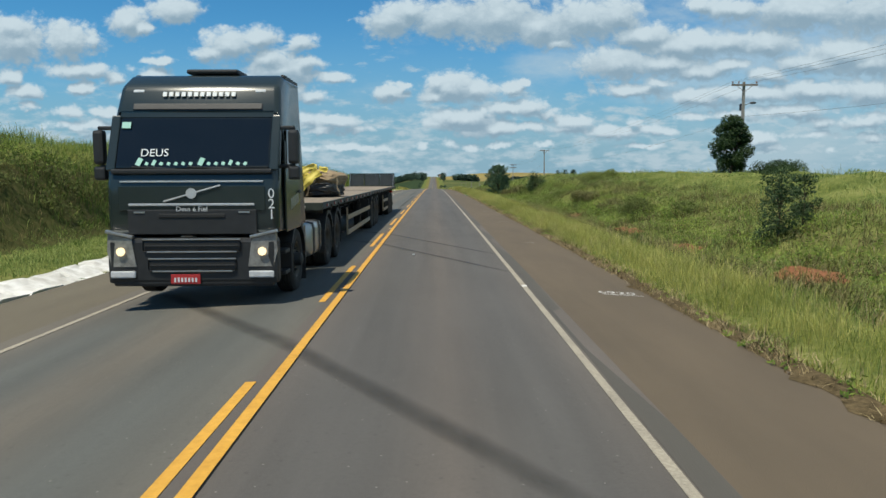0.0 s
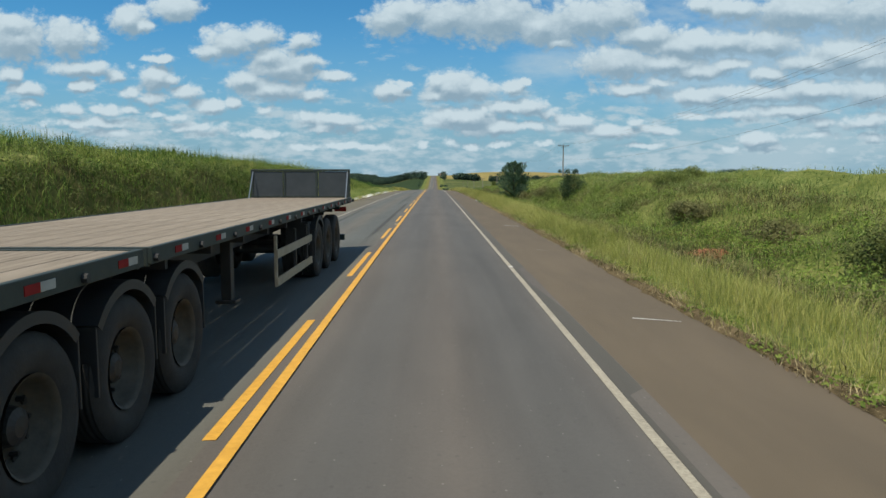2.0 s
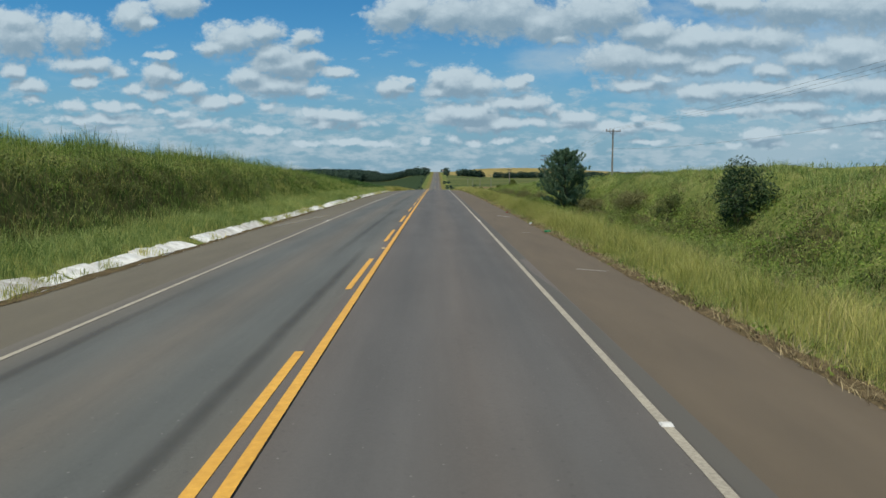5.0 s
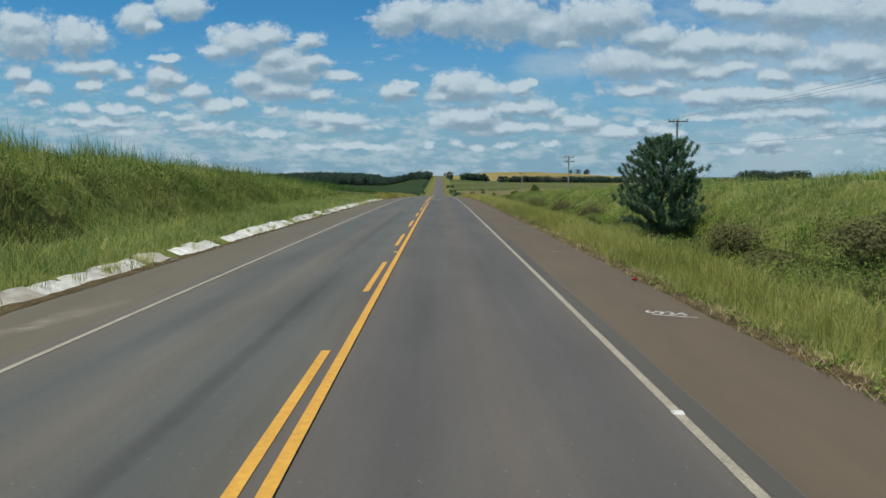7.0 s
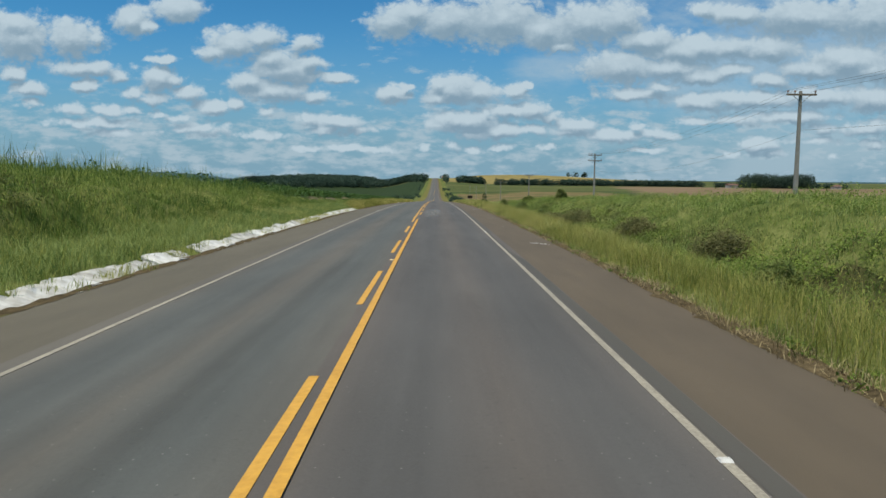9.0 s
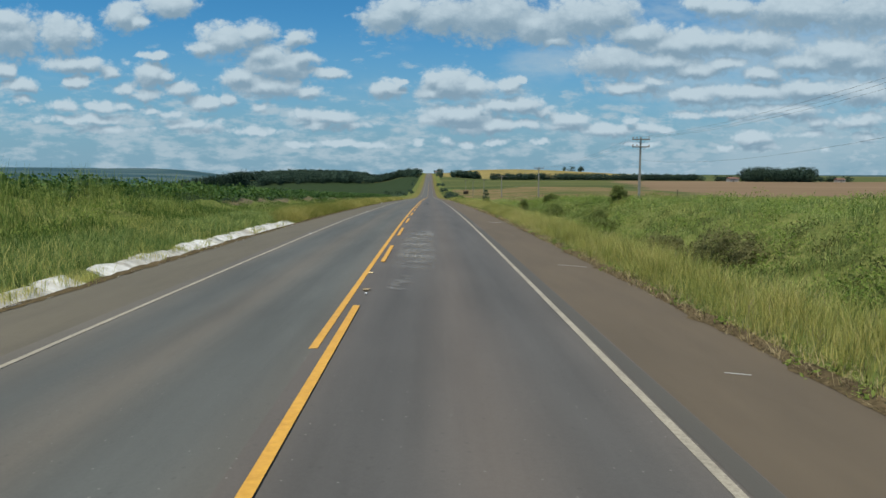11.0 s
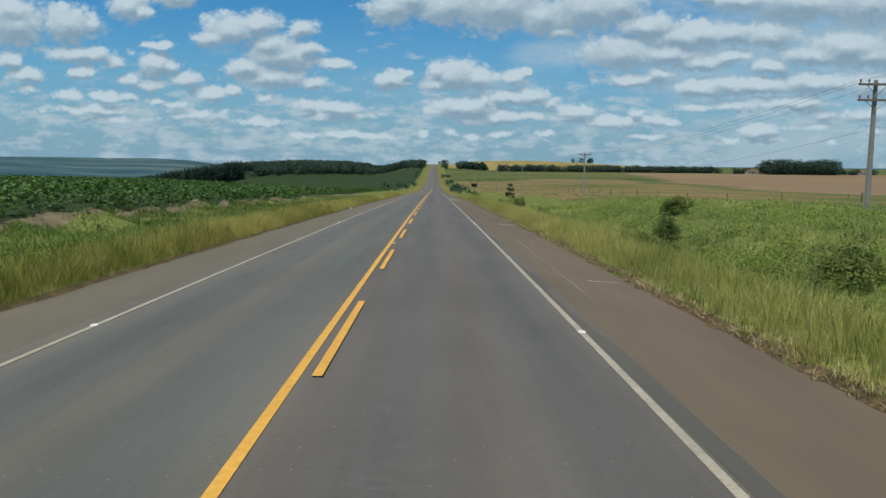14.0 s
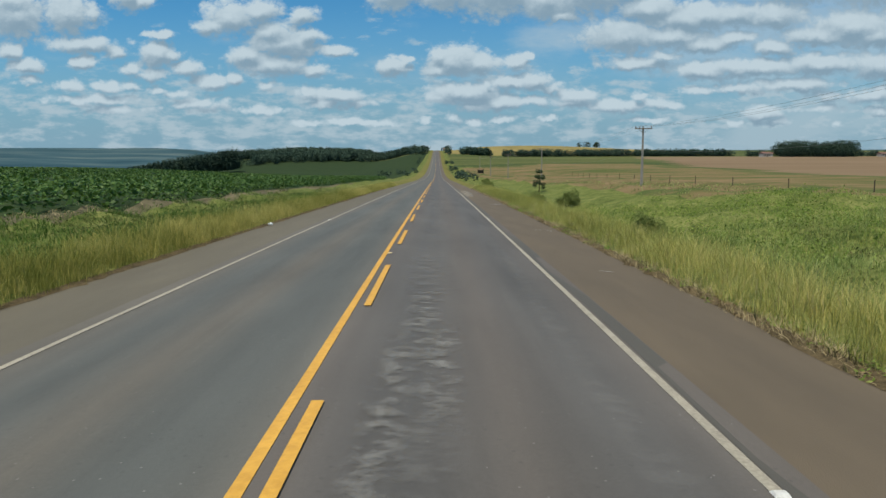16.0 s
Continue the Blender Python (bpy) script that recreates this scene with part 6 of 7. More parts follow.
def mudguard(parent, x, y, side, r=0.62, width=0.62, a0=15, a1=165, name="mudguard"):
    """A thick curved sheet over a wheel."""
    bm = bmesh.new()
    n = 14
    rows = []
    for i in range(n + 1):
        a = radians(a0 + (a1 - a0) * i / n)
        c, s = math.cos(a), math.sin(a)
        rows.append([bm.verts.new((x + dx, y + rr * c, 0.52 + rr * s)) for dx, rr in ((0, r), (-side * width, r), (-side * width, r - 0.02), (0, r - 0.02), (side * 0.012, r - 0.07), (side * 0.012, r))])
    for p, q in zip(rows, rows[1:]):
        for i in range(6):
            k = (i + 1) % 6
            bm.faces.new((p[i], p[k], q[k], q[i]))
    bm.faces.new(rows[0]), bm.faces.new(list(reversed(rows[-1])))
    bmesh.ops.recalc_face_normals(bm, faces=bm.faces)
    part(name, bm, PLASTIC, parent)
    for a in (a0, a1):
        c, s = math.cos(radians(a)), math.sin(radians(a))
        block("mud_flap", parent, PLASTIC, x - side * width / 2, y + (r + 0.0) * c, 0.52 + r * s - 0.24, width, 0.02, 0.46, 0.004)


def at_road(thing, y, label, category):
    z = float(road_z(y))
    s = math.atan(float(road_z(y + 10) - road_z(y)) / 10)
    thing.matrix_world = Matrix.Translation((TRUCK_X, y, z + float(camber(1.2)) + 0.0)) @ Matrix.Rotation(s, 4, "X")
    return tagged(thing, label, category)


def lettering(text, size, parent, material, place, turn, label, name="lettering"):
    me = writing(text, size)
    me.materials.clear()
    me.materials.append(material)
    ob = new(name, me)
    ob.parent = parent
    ob.matrix_local = Matrix.Translation(place) @ turn
    tagged(ob, label)


FRONT = Matrix.Rotation(math.pi / 2, 4, "X")


def make_tractor():
    t = at_road(new("lorry"), TRUCK_Y, "dark green-grey long-haul lorry with its headlamps lit", "lorry")
    W = 1.25
    # cab shell
    bm = bmesh.new()
    extrude_side(bm, [(0.10, 1.02), (0.05, 1.10), (0.05, 1.72), (0.12, 1.98), (0.42, 2.74), (0.46, 2.86), (0.62, 3.22), (0.95, 3.42), (2.18, 3.46), (2.24, 3.40), (2.24, 1.02)], -W, W)
    for v in bm.verts:
        if v.co.z > 2.7:
            k = (v.co.z - 2.7) / 0.75
            v.co.x *= 1 - 0.07 * k
        if v.co.y < 0.5:
            v.co.x *= 0.985
    bmesh.ops.bevel(bm, geom=[e for e in bm.edges], offset=0.10, segments=4, affect="EDGES", profile=0.5)
    part("cab", bm, CAB_PAINT, t, smooth=True)
    # windscreen and its surround
    d = (2.74 - 1.98)
    tilt = math.atan2(0.30, d)
    scr = Matrix.Rotation(-tilt, 4, "X")
    ws = block("windscreen", t, GLASS_DARK, 0, 0.262, 2.36, 2.22, 0.03, 0.80, 0.03, "dark reflecting windscreen", scr)
    block("wiper_cowl", t, PLASTIC, 0, 0.10, 1.945, 2.30, 0.10, 0.07, 0.02)
    for s in (-0.55, 0.25):
        block("wiper", t, PLASTIC, s, 0.085, 1.995, 0.62, 0.025, 0.025, 0.006, turn=Matrix.Rotation(0.05, 4, "Y"))
    block("roof_panel", t, PLASTIC, 0, 0.475, 2.895, 1.90, 0.03, 0.10, 0.012, "dark recessed panel over the windscreen", Matrix.Rotation(-0.42, 4, "X"))
    for s in (-1, 1):
        block("windscreen_pillar", t, CAB_PAINT, s * 1.17, 0.262, 2.36, 0.13, 0.05, 0.86, 0.02, turn=scr)
    block("windscreen_sticker", ws, LETTER_GREEN, -1.0, 0.325, 2.62, 0.13, 0.008, 0.10, 0.002, turn=scr)
    block("roof_hatch", t, PLASTIC, 0.05, 1.35, 3.49, 0.80, 0.60, 0.07, 0.03)
    for s in (-1, 1):
        block("roof_fin", t, PLASTIC, s * 1.12, 1.65, 3.28, 0.08, 1.05, 0.34, 0.03)
        block("marker_lamp", t, LENS, s * 0.90, 0.60, 3.13, 0.16, 0.05, 0.05, 0.012, turn=Matrix.Rotation(-0.45, 4, "X"))
    # name panel above the visor: shapes, no letters
    for i in range(12):
        block("name_shape", t, LETTER, -0.50 + 0.092 * i, 0.535 + 0.0, 3.085, 0.062, 0.012, 0.075, 0.004, turn=Matrix.Rotation(-0.42, 4, "X"))
    # front panels
    block("front_panel", t, CAB_PAINT, 0, 0.045, 1.56, 2.10, 0.03, 0.36, 0.012)
    block("chrome_strip", t, CHROME, 0, 0.025, 1.47, 1.80, 0.03, 0.035, 0.008, "bright chrome strip")
    block("chrome_strip", t, CHROME, 0, 0.060, 1.80, 2.05, 0.03, 0.025, 0.006, "bright chrome strip")
    bm = bmesh.new()
    limb(bm, (-0.40, 0.022, 1.515), (0.42, 0.022, 1.745), 0.012, 0.012, 6)
    part("badge_bar", bm, CHROME, t)
    bm = bmesh.new()
    bmesh.ops.create_cone(bm, segments=20, radius1=0.075, radius2=0.075, depth=0.02, cap_ends=True, matrix=Matrix.Translation((0.0, 0.018, 1.63)) @ FRONT)
    part("badge", bm, CHROME, t)
    block("upper_grille", t, PLASTIC, 0, 0.035, 1.22, 1.85, 0.03, 0.36, 0.015)
    block("grille_slot", t, CHASSIS, 0, 0.018, 1.31, 0.95, 0.02, 0.06, 0.012)
    for s in (-0.75, 0.75):
        block("maker_mark", t, ALUMINIUM, s, 0.016, 1.36, 0.16, 0.01, 0.025, 0.003)
    block("bumper", t, PLASTIC, 0, 0.10, 0.66, 2.44, 0.26, 0.66, 0.06)
    for z, w in ((0.90, 1.40), (0.62, 1.26)):
        g = block("lower_grille", t, CHASSIS, 0, -0.035, z - 0.02, w, 0.02, 0.16, 0.03)
        block("grille_trim", g, ALUMINIUM, 0, -0.05, z + 0.075, w, 0.02, 0.022, 0.006, "grey trim bar")
        block("grille_trim", g, PLASTIC, 0, -0.05, z - 0.02, w - 0.05, 0.02, 0.02, 0.006)
        block("grille_trim", g, ALUMINIUM, 0, -0.05, z - 0.105, w - 0.12, 0.02, 0.022, 0.006, "grey trim bar")
    block("skirt", t, PLASTIC, 0, 0.09, 0.36, 2.30, 0.22, 0.14, 0.04)
    for s in (-1, 1):
        # headlamp with a bright brow
        bm = bmesh.new()
        a = [(0.86, 0.98), (1.20, 1.06), (1.22, 0.80), (1.16, 0.58), (0.80, 0.58)]
        f = [bm.verts.new((s * x, -0.045 + 0.10 * max(0, x - 1.0), z)) for x, z in a]
        b = [bm.verts.new((s * x, 0.06 + 0.10 * max(0, x - 1.0), z)) for x, z in a]
        bm.faces.new(f), bm.faces.new(list(reversed(b)))
        for i in range(5):
            bm.faces.new((f[i], b[i], b[(i + 1) % 5], f[(i + 1) % 5]))
        bmesh.ops.recalc_face_normals(bm, faces=bm.faces)
        h = part("headlamp", bm, LAMP_LENS, t, "lit headlamp")
        bm = bmesh.new()
        bmesh.ops.create_cone(bm, segments=18, radius1=0.060, radius2=0.060, depth=0.02, cap_ends=True, matrix=Matrix.Translation((s * 1.01, -0.060, 0.80)) @ FRONT)
        part("lamp_glow", bm, LAMP, h, "glowing bulb reflector")
        block("lamp_brow", h, ALUMINIUM, s * 1.03, -0.02, 1.05, 0.40, 0.08, 0.045, 0.012, "bright brow strip", Matrix.Rotation(-s * 0.22, 4, "Y"))
        block("fog_lamp", t, LENS, s * 0.99, -0.05, 0.47, 0.36, 0.04, 0.10, 0.02)
        # mirrors
        m = block("mirror", t, PLASTIC, s * 1.42, 0.36, 2.30, 0.16, 0.16, 0.50, 0.05)
        block("mirror_arm", m, PLASTIC, s * 1.32, 0.38, 2.58, 0.24, 0.07, 0.06, 0.02)
        block("mirror_arm", m, PLASTIC, s * 1.32, 0.38, 2.02, 0.24, 0.07, 0.06, 0.02)
        block("wide_mirror", m, PLASTIC, s * 1.42, 0.37, 1.92, 0.17, 0.15, 0.20, 0.04)
        # doors
        dr = block("door", t, CAB_PAINT, s * (W + 0.004), 1.02, 1.72, 0.03, 1.12, 1.36, 0.02)
        block("window", dr, GLASS_DARK, s * (W + 0.012), 1.02, 2.28, 0.03, 0.98, 0.60, 0.03, "dark side window")
        block("door_handle", dr, PLASTIC, s * (W + 0.03), 1.46, 1.62, 0.03, 0.20, 0.05, 0.012)
        for i in range(5):
            block("name_shape", dr, ALUMINIUM, s * (W + 0.022), 0.85 + 0.13 * i, 1.45 + 0.02 * i, 0.006, 0.09, 0.16, 0.002)
        for k, z in enumerate((0.42, 0.74)):
            block("step", t, PLASTIC, s * 1.16, 0.62, z, 0.16, 0.34, 0.06, 0.015)
        mudguard(t, s * 1.25, 1.40, s, 0.64, 0.40, 5, 150, "front_wing")
        make_wheel(t, s * 1.24, 1.40, s, False, 0.05)
        for y in (4.80, 6.20):
            make_wheel(t, s * 1.25, y, s, True)
            mudguard(t, s * 1.25, y, s, 0.64, 0.62, 25, 155)
        block("side_skirt", t, CAB_PAINT, s * 1.17, 2.18, 0.72, 0.08, 0.28, 0.62, 0.02)
        tank = bmesh.new()
        box(tank, s * 0.98, 3.20, 0.72, 0.56, 1.25, 0.62, 0.12)
        tk = part("fuel_tank", tank, ALUMINIUM, t, "dull aluminium tank", smooth=True)
        for y in (2.85, 3.5):
            block("tank_strap", tk, CHASSIS, s * 0.98, y, 0.72, 0.58, 0.05, 0.64, 0.12)
    for s in (-0.42, 0.42):
        block("chassis_rail", t, CHASSIS, s, 4.4, 0.92, 0.10, 5.6, 0.28, 0.01)
    for y in (1.4, 4.80, 6.20):
        bm = bmesh.new()
        limb(bm, (-1.0, y, 0.52), (1.0, y, 0.52), 0.09, 0.09, 10)
        part("axle", bm, CHASSIS, t)
    block("coupling_plate", t, CHASSIS, 0, 5.5, 1.10, 0.95, 1.1, 0.08, 0.03)
    block("number_plate", t, PLATE_RED, -0.1, -0.045, 0.40, 0.42, 0.02, 0.14, 0.006, "red number plate")
    for i in range(7):
        block("plate_bar", t, LETTER, -0.25 + 0.05 * i, -0.058, 0.39, 0.026, 0.006, 0.065, 0.001)
    # words on the cab
    lettering("DEUS", 0.17, t, LETTER, (-0.55, 0.165, 2.21), Matrix.Rotation(math.pi / 2 - tilt, 4, "X"), "white word on the windscreen")
    lettering("Deus é Fiel", 0.10, t, LETTER, (0.0, 0.018, 1.405), FRONT, "small white words on the front")
    for i, c in enumerate("021"):
        lettering(c, 0.20, t, LETTER, (1.14, 0.03, 1.62 - 0.15 * i), FRONT, "white fleet digit on the front corner")
    for i in range(15):
        tall = 0.12 if i in (0, 8) else (0.085 if i in (2, 12) else 0.05)
        block("name_bar", t, LETTER_GREEN, -0.76 + 0.105 * i + (0.05 if i > 7 else 0), 0.118, 2.055 + 0.4 * (tall - 0.05), 0.05 if tall < 0.1 else 0.075, 0.008, tall, 0.002, turn=scr @ Matrix.Rotation(0.38, 4, "Y"))
    return t


LAMP = bpy.data.materials.new("lit_lamp")
LAMP.use_nodes = True
_b = LAMP.node_tree.nodes["Principled BSDF"]
_b.inputs["Base Color"].default_value = (0.8, 0.7, 0.5, 1)
_b.inputs["Emission Color"].default_value, _b.inputs["Emission Strength"].default_value = (1.0, 0.74, 0.42, 1), 1.0
make_tractor()


def make_trailer(y0, y1, axles, rail, step_y, tail, label):
    """A flatbed: y0 and y1 are its deck's ends along the road."""
    t = at_road(new("flatbed_trailer"), y0, label, "trailer")
    n, W, top = y1 - y0, 1.26, 1.34
    # deck planks
    k = 9
    bm = bmesh.new()
    box(bm, 0, n / 2, top - 0.02, 2 * W / k - 0.012, n - 0.1, 0.04, 0.004)
    me = bpy.data.meshes.new("plank")
    bm.to_mesh(me)
    bm.free()
    me.materials.append(DECK)
    for i in range(k):
        ob = new("plank", me)
        ob.parent = t
        ob.location.x = -W + (i + 0.5) * 2 * W / k
    for s in (-1, 1):
        bm = bmesh.new()
        box(bm, s * (W + 0.01), n / 2, top - 0.055, 0.05, n, 0.13, 0.008)
        box(bm, s * (W - 0.02), n / 2, top - 0.11, 0.10, n, 0.02, 0.004)
        beam = part("side_beam", bm, BEAM_GREEN, t)
        m = int(n / 1.05)
        for i in range(m):
            y = 0.55 + i * (n - 0.9) / max(m - 1, 1)
            block("reflector_strip", beam, MARK_RED, s * (W + 0.037), y, top - 0.055, 0.006, 0.15, 0.055, 0.001)
            block("reflector_strip", beam, MARK_WHITE, s * (W + 0.037), y + 0.155, top - 0.055, 0.006, 0.15, 0.055, 0.001)
            bm = bmesh.new()
            bmesh.ops.create_cone(bm, segments=8, radius1=0.035, radius2=0.03, depth=0.05, cap_ends=True, matrix=Matrix.Translation((s * (W + 0.045), y + 0.55, top - 0.075)) @ Matrix.Rotation(math.pi / 2, 4, "Y"))
            part("lashing_winch", bm, CHASSIS, beam)
    for y in (0.02, n - 0.02):
        block("end_beam", t, BEAM_GREEN, 0, y, top - 0.065, 2 * W, 0.05, 0.15, 0.008)
    for i in range(9):
        block("maker_bar", t, MARK_WHITE, W - 0.85 + 0.065 * i, -0.012, top - 0.075, 0.042, 0.006, 0.06, 0.001)
    for s in (-0.45, 0.45):
        bm = bmesh.new()
        extrude_side(bm, [(0.3, top - 0.12), (n - 0.1, top - 0.12), (n - 0.1, top - 0.40), (step_y + 0.5, top - 0.52), (step_y, top - 0.24), (0.3, top - 0.22)], s - 0.05, s + 0.05)
        part("main_beam", bm, CHASSIS, t)
    for i in range(int(n / 1.2)):
        block("cross_member", t, CHASSIS, 0, 0.5 + 1.2 * i, top - 0.17, 2 * W - 0.1, 0.06, 0.10, 0.0)
    for y in axles:
        y -= y0
        bm = bmesh.new()
        limb(bm, (-1.0, y, 0.52), (1.0, y, 0.52), 0.075, 0.075, 10)
        part("axle", bm, CHASSIS, t)
        for s in (-1, 1):
            make_wheel(t, s * 1.25, y, s, True)
            if y == axles[0] - y0 or y0 < 20:
                mudguard(t, s * 1.25, y, s, 0.63, 0.62, 40, 140)
    for s in (-1, 1):
        a, b = rail[0] - y0, rail[1] - y0
        bm = bmesh.new()
        box(bm, s * 1.22, (a + b) / 2, 0.80, 0.03, b - a, 0.12, 0.006)
        g = part("side_guard", bm, RAIL_TAN, t, "faded tan side rail")
        block("lower_rail", g, RAIL_TAN, s * 1.22, (a + b) / 2, 0.41, 0.03, b - a, 0.12, 0.006)
        for y in (a + 0.03, (a + b) / 2, b - 0.4):
            block("guard_post", g, RAIL_TAN if y == a + 0.03 else CHASSIS, s * 1.20, y, 0.70, 0.04, 0.06, 0.72, 0.006)
        block("support_leg", t, CHASSIS, s * 0.95, step_y + 0.9, 0.80, 0.12, 0.14, 0.80, 0.01)
        block("leg_foot", t, CHASSIS, s * 0.95, step_y + 0.9, 0.40, 0.24, 0.24, 0.04, 0.01)
        block("tool_box", t, PLASTIC, s * 0.95, b + 0.32, 0.86, 0.42, 0.5, 0.42, 0.02)
    if tail:
        # framed tailboard with braces, and a rear guard beam
        for i in range(3):
            block("tail_panel", t, MESH_GREY, -W + (i + 0.5) * 2 * W / 3, n - 0.04, top + 0.36, 2 * W / 3 - 0.07, 0.025, 0.62, 0.004)
        for i in range(4):
            block("tail_post", t, BEAM_GREEN, -W + 0.03 + i * (2 * W - 0.06) / 3, n - 0.04, top + 0.35, 0.06, 0.06, 0.72, 0.008)
        for z in (0.03, 0.70):
            block("tail_rail", t, BEAM_GREEN, 0, n - 0.04, top + z, 2 * W, 0.055, 0.05, 0.008)
        for s in (-1, 1):
            bm = bmesh.new()
            limb(bm, (s * 1.2, n - 0.55, top), (s * 1.2, n - 0.06, top + 0.66), 0.015, 0.015, 6)
            part("brace", bm, ALUMINIUM, t)
            bm = bmesh.new()
            extrude_side(bm, [(n - 0.9, 1.0), (n - 0.55, 1.0), (n - 0.75, 0.45), (n - 0.9, 0.42)], s * 0.6 - 0.03, s * 0.6 + 0.03)
            part("bumper_hanger", bm, CHASSIS, t)
        block("rear_guard", t, BEAM_GREEN, 0, n - 0.85, 0.40, 2.4, 0.12, 0.14, 0.015)
        block("tail_lamp", t, MARK_RED, 1.0, n - 0.02, 1.05, 0.3, 0.06, 0.12, 0.01)
        block("tail_lamp", t, MARK_RED, -1.0, n - 0.02, 1.05, 0.3, 0.06, 0.12, 0.01)
    return t


make_trailer(14.1, 27.2, (25.8, 27.0, 28.15), (18.75, 25.1), 3.9, False, "long dark green flatbed trailer with a worn wooden deck")
make_trailer(27.35, 40.4, (35.4, 36.65, 37.9), (31.9, 34.7), 2.2, True, "dark green rear flatbed trailer with a grey tailboard")


# ---------------------------------------------------------------- its load: folded canvas and tarpaulins on the first deck
def deck_z(y):
    return float(road_z(y)) + float(camber(1.2)) + 1.345


def bundle(name, material, x, y, z, sx, sy, sz, seed, label, turn=0.0, tip=0.0, wrinkle=0.05, square=4.0):
    """A folded, tied-up cloth: a squarish bag with sagging faces and creases that run along it."""
    ph = Vector(np.random.default_rng(seed).uniform(0, 20, 3))
    bm = bmesh.new()
    bmesh.ops.create_icosphere(bm, subdivisions=5, radius=1.0)
    for v in bm.verts:
        p = v.co.copy()
        p /= (abs(p.x) ** square + abs(p.y) ** square + abs(p.z) ** square) ** (1 / square)
        sag = noise.noise(p * 0.9 + ph) * 0.16 + noise.noise(p * 2.0 + ph) * 0.07
        crease = 1 - abs(noise.noise(Vector((p.x * 1.3, p.y * 4.5, p.z * 2.6)) + ph)) * 3.0
        fine = 1 - abs(noise.noise(Vector((p.x * 3.0, p.y * 8.0, p.z * 6.0)) - ph)) * 3.0
        p *= 1 + sag + wrinkle * max(-0.6, crease) + wrinkle * 0.35 * max(-0.6, fine)
        v.co = Vector((p.x * sx / 2, p.y * sy / 2, max(p.z, -0.96) * sz / 2))
    ob = part(name, bm, material, smooth=True)
    ob.matrix_world = Matrix.Translation((x, y, deck_z(y) + z + sz * 0.48)) @ Matrix.Rotation(turn, 4, "Z") @ Matrix.Rotation(tip, 4, "Y")
    return tagged(ob, label, "tarpaulin")


bundle("folded_canvas", CANVAS, -2.50, 18.35, 0.0, 0.95, 0.95, 0.29, 1, "flattened tan canvas bundle on the trailer deck", 0.15)
bundle("folded_canvas", CANVAS, -2.36, 18.40, 0.20, 0.80, 0.85, 0.42, 2, "rolled tan canvas leaning on another bundle", -0.2, 0.30)
bundle("folded_canvas", CANVAS, -1.42, 18.75, 0.30, 0.95, 1.15, 0.37, 3, "tan canvas folded over a black tarpaulin", -0.25, 0.16, square=5.5)
bundle("black_tarpaulin", TARP_BLACK, -1.50, 18.65, 0.0, 0.95, 1.25, 0.36, 4, "folded shiny black tarpaulin on the deck", -0.15, 0.0, 0.11)
bundle("black_tarpaulin", TARP_BLACK, -2.30, 18.55, 0.52, 0.34, 0.40, 0.24, 5, "scrap of grey-black tarpaulin on the load", 0.4, 0.0, 0.12, 3.0)
bundle("folded_canvas", CANVAS_DARK, -1.95, 18.55, 0.0, 0.80, 1.0, 0.50, 6, "dark folded canvas in the middle of the load", 0.0, 0.0, 0.09)


def smooth_way(points, n=9):
    """A smooth line through the given places."""
    p = [Vector(q) for q in points]
    p = [p[0] * 2 - p[1]] + p + [p[-1] * 2 - p[-2]]
    out = []
    for a, b, c, d in zip(p, p[1:], p[2:], p[3:]):
        for i in range(n):
            t = i / n
            out.append(0.5 * (2 * b + (c - a) * t + (2 * a - 5 * b + 4 * c - d) * t * t + (3 * b - a - 3 * c + d) * t ** 3))
    return out + [p[-2]]


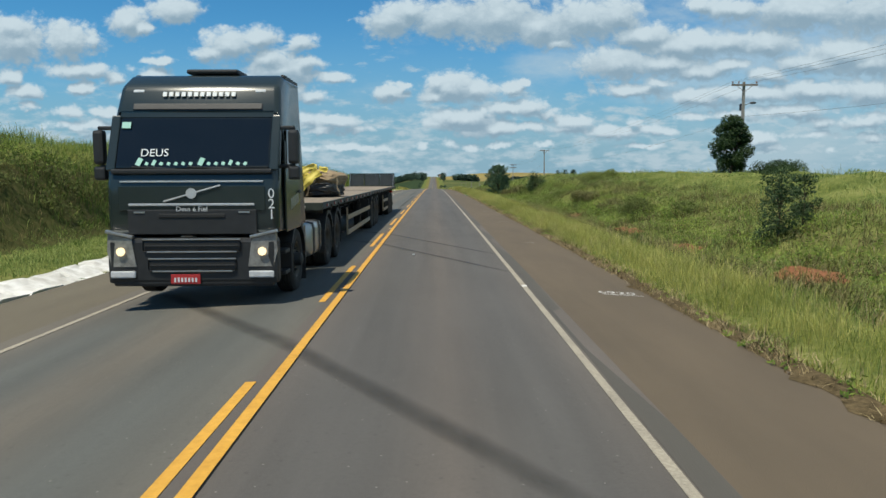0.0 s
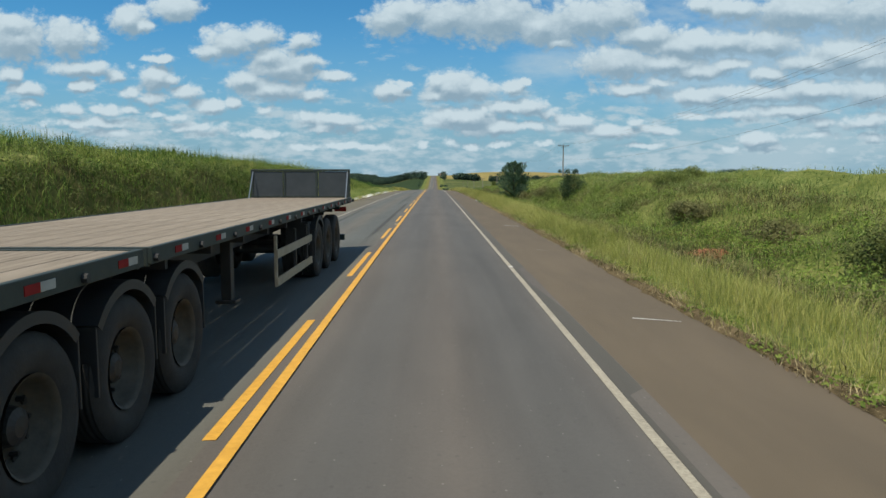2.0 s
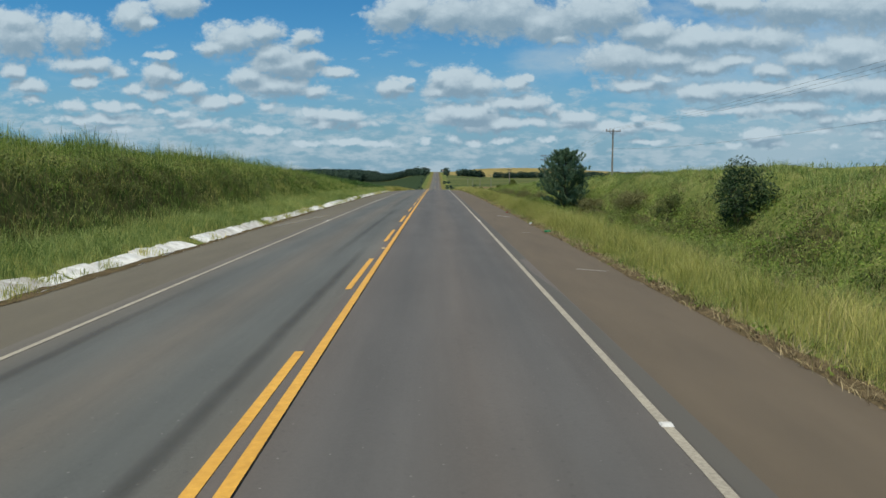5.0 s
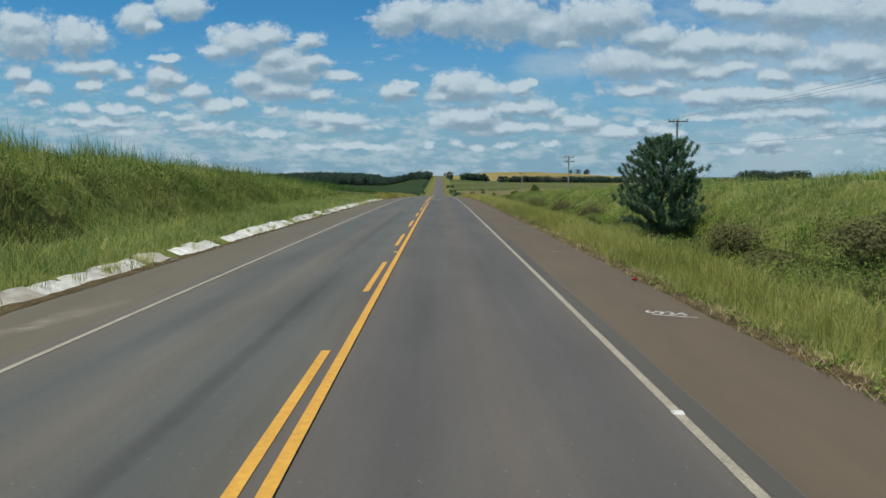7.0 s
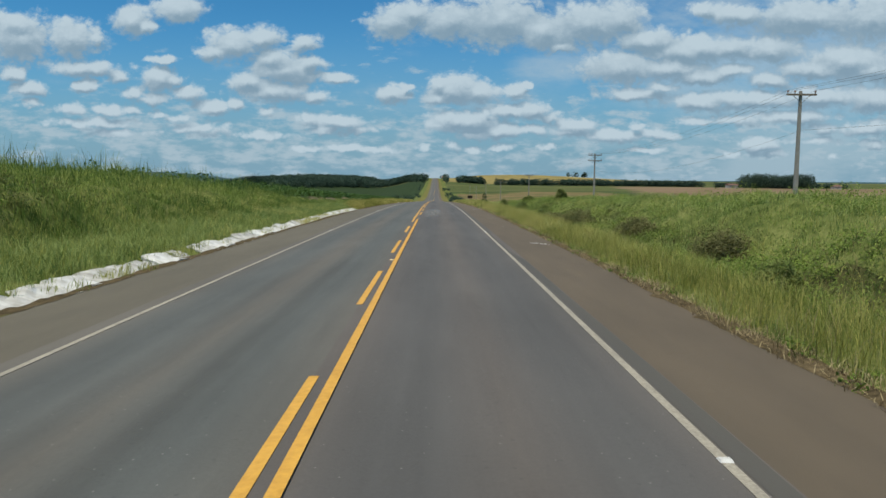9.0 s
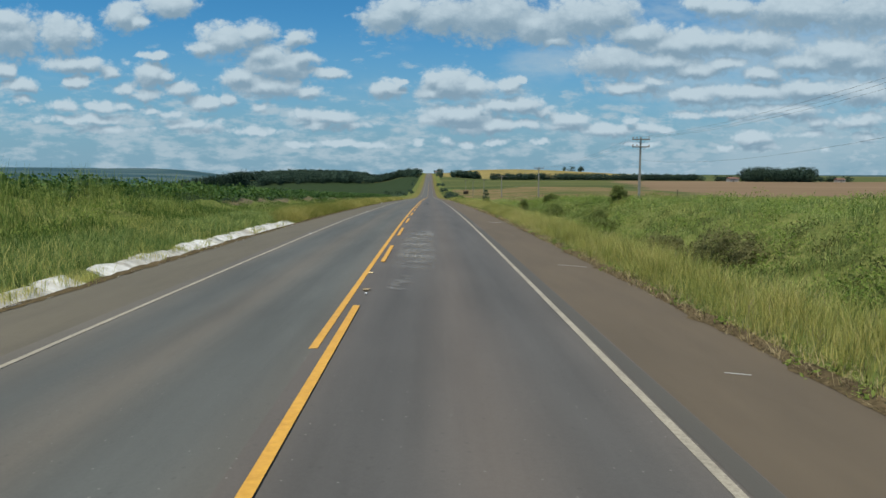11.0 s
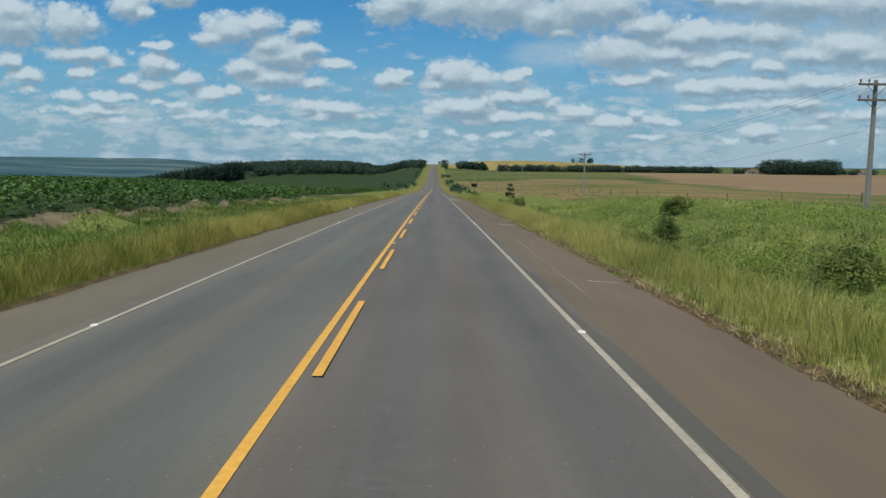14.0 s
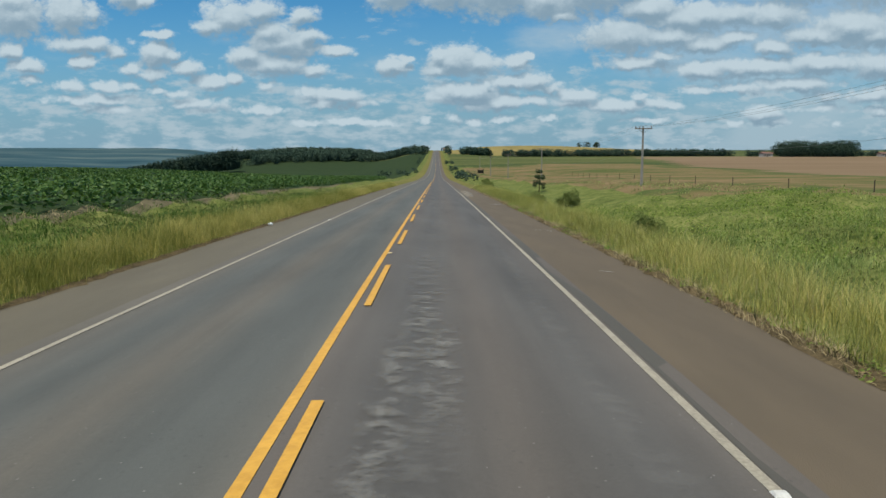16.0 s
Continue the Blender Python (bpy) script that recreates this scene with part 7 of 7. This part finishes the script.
def webbing():
    """A tangle of broad torn strips thrown over the load and drawn together at the deck."""
    r = random.Random(12)
    v, f = [], []
    # each strip: its width, then (across, up) places along it
    strips = ((0.12, (-1.52, 0.74), (-1.67, 0.72), (-1.85, 0.62), (-1.95, 0.53), (-2.05, 0.47), (-2.12, 0.59), (-2.18, 0.69)),
              (0.16, (-1.44, 0.66), (-1.60, 0.50), (-1.73, 0.38), (-1.90, 0.22), (-2.04, 0.14), (-2.16, 0.22), (-2.21, 0.38), (-2.19, 0.56)),
              (0.14, (-2.19, 0.60), (-2.25, 0.32), (-2.19, 0.12), (-2.08, 0.02), (-2.20, 0.02)),
              (0.13, (-2.02, 0.66), (-1.96, 0.43), (-2.05, 0.27), (-2.15, 0.38)),
              (0.12, (-1.83, 0.67), (-1.77, 0.53), (-1.86, 0.38), (-1.99, 0.25)),
              (0.13, (-2.20, 0.70), (-2.02, 0.66), (-1.83, 0.68), (-1.66, 0.74), (-1.50, 0.76)),
              (0.10, (-2.36, 0.31), (-2.24, 0.32), (-2.14, 0.40)),
              (0.12, (-2.10, 0.60), (-2.12, 0.42), (-2.02, 0.34), (-1.90, 0.46)),
              (0.10, (-1.46, 0.72), (-1.34, 0.70), (-1.24, 0.68)))
    for k, (wide, *way) in enumerate(strips):
        path = smooth_way([(x, 17.80 + 0.55 * max(0.0, z - 0.42) + 0.02 * k + 0.05 * math.sin(5 * x + k), z) for x, z in way])
        first = len(v)
        for i, p in enumerate(path):
            q, o = path[min(i + 1, len(path) - 1)], path[max(i - 1, 0)]
            run = (q - o).normalized()
            twist = 0.35 * math.sin(0.33 * i + 1.7 * k)
            out = Vector((0, -1, 0.25)).normalized()
            side = run.cross(out).normalized() * math.cos(twist) + out * math.sin(twist)
            w = wide * 1.55 * (0.92 + 0.10 * math.sin(0.5 * i + k)) * r.uniform(0.96, 1.04) / 2
            lift = deck_z(p.y) + max(p.z, 0.03)
            for s, cup in ((-1, 0.016), (-0.4, -0.010), (0.4, 0.010), (1, -0.014)):
                c = Vector((p.x, p.y, lift)) + side * (w * s) - out * cup
                v.append(tuple(c)), v.append(tuple(c - out * 0.006))
        for i in range(len(path) - 1):
            for j in range(3):
                a = first + 8 * i + 2 * j
                f += [(a, a + 2, a + 10, a + 8), (a + 1, a + 9, a + 11, a + 3)]
            a = first + 8 * i
            f += [(a, a + 8, a + 9, a + 1), (a + 6, a + 7, a + 15, a + 14)]
    ob = mesh_from("yellow_webbing", v, f, TARP_YELLOW)
    tagged(ob, "torn yellow webbing strips bunched over the folded load", "webbing")


webbing()


def strap(points, width, material, label):
    """A slack flat strap through the given places."""
    v, f = [], []
    n = 10
    path = []
    for p, q in zip(points, points[1:]):
        path += [Vector(p).lerp(Vector(q), i / n) for i in range(n)]
    path.append(Vector(points[-1]))
    for i, p in enumerate(path):
        w = Vector((width / 2, 0.02, 0.0)) * (0.8 + 0.3 * math.sin(i * 0.9))
        o = 0.012 * math.sin(i * 0.55)
        z = deck_z(p.y)
        for a in (-w, w):
            v += [(p.x + a.x + o, p.y + a.y, p.z + z), (p.x + a.x + o, p.y + a.y + 0.008, p.z + z)]
    for i in range(len(path) - 1):
        a, b = 4 * i, 4 * i + 4
        f += [(a, a + 2, b + 2, b), (a + 1, b + 1, b + 3, a + 3), (a, b, b + 1, a + 1), (a + 2, a + 3, b + 3, b + 2)]
    f += [(0, 1, 3, 2), (len(v) - 4, len(v) - 2, len(v) - 1, len(v) - 3)]
    tagged(mesh_from("strap", v, f, material), label, "strap")


strap(((-1.35, 18.3, 0.69), (-1.52, 18.02, 0.62), (-1.66, 17.86, 0.35), (-1.72, 17.84, 0.03), (-1.95, 17.86, 0.02)), 0.055, CANVAS, "slack tan webbing strap hanging over the load")
strap(((-1.15, 18.6, 0.66), (-1.02, 18.2, 0.52), (-0.99, 18.1, 0.25), (-0.93, 18.1, 0.02)), 0.035, CANVAS, "loose tan strap end beside the load")
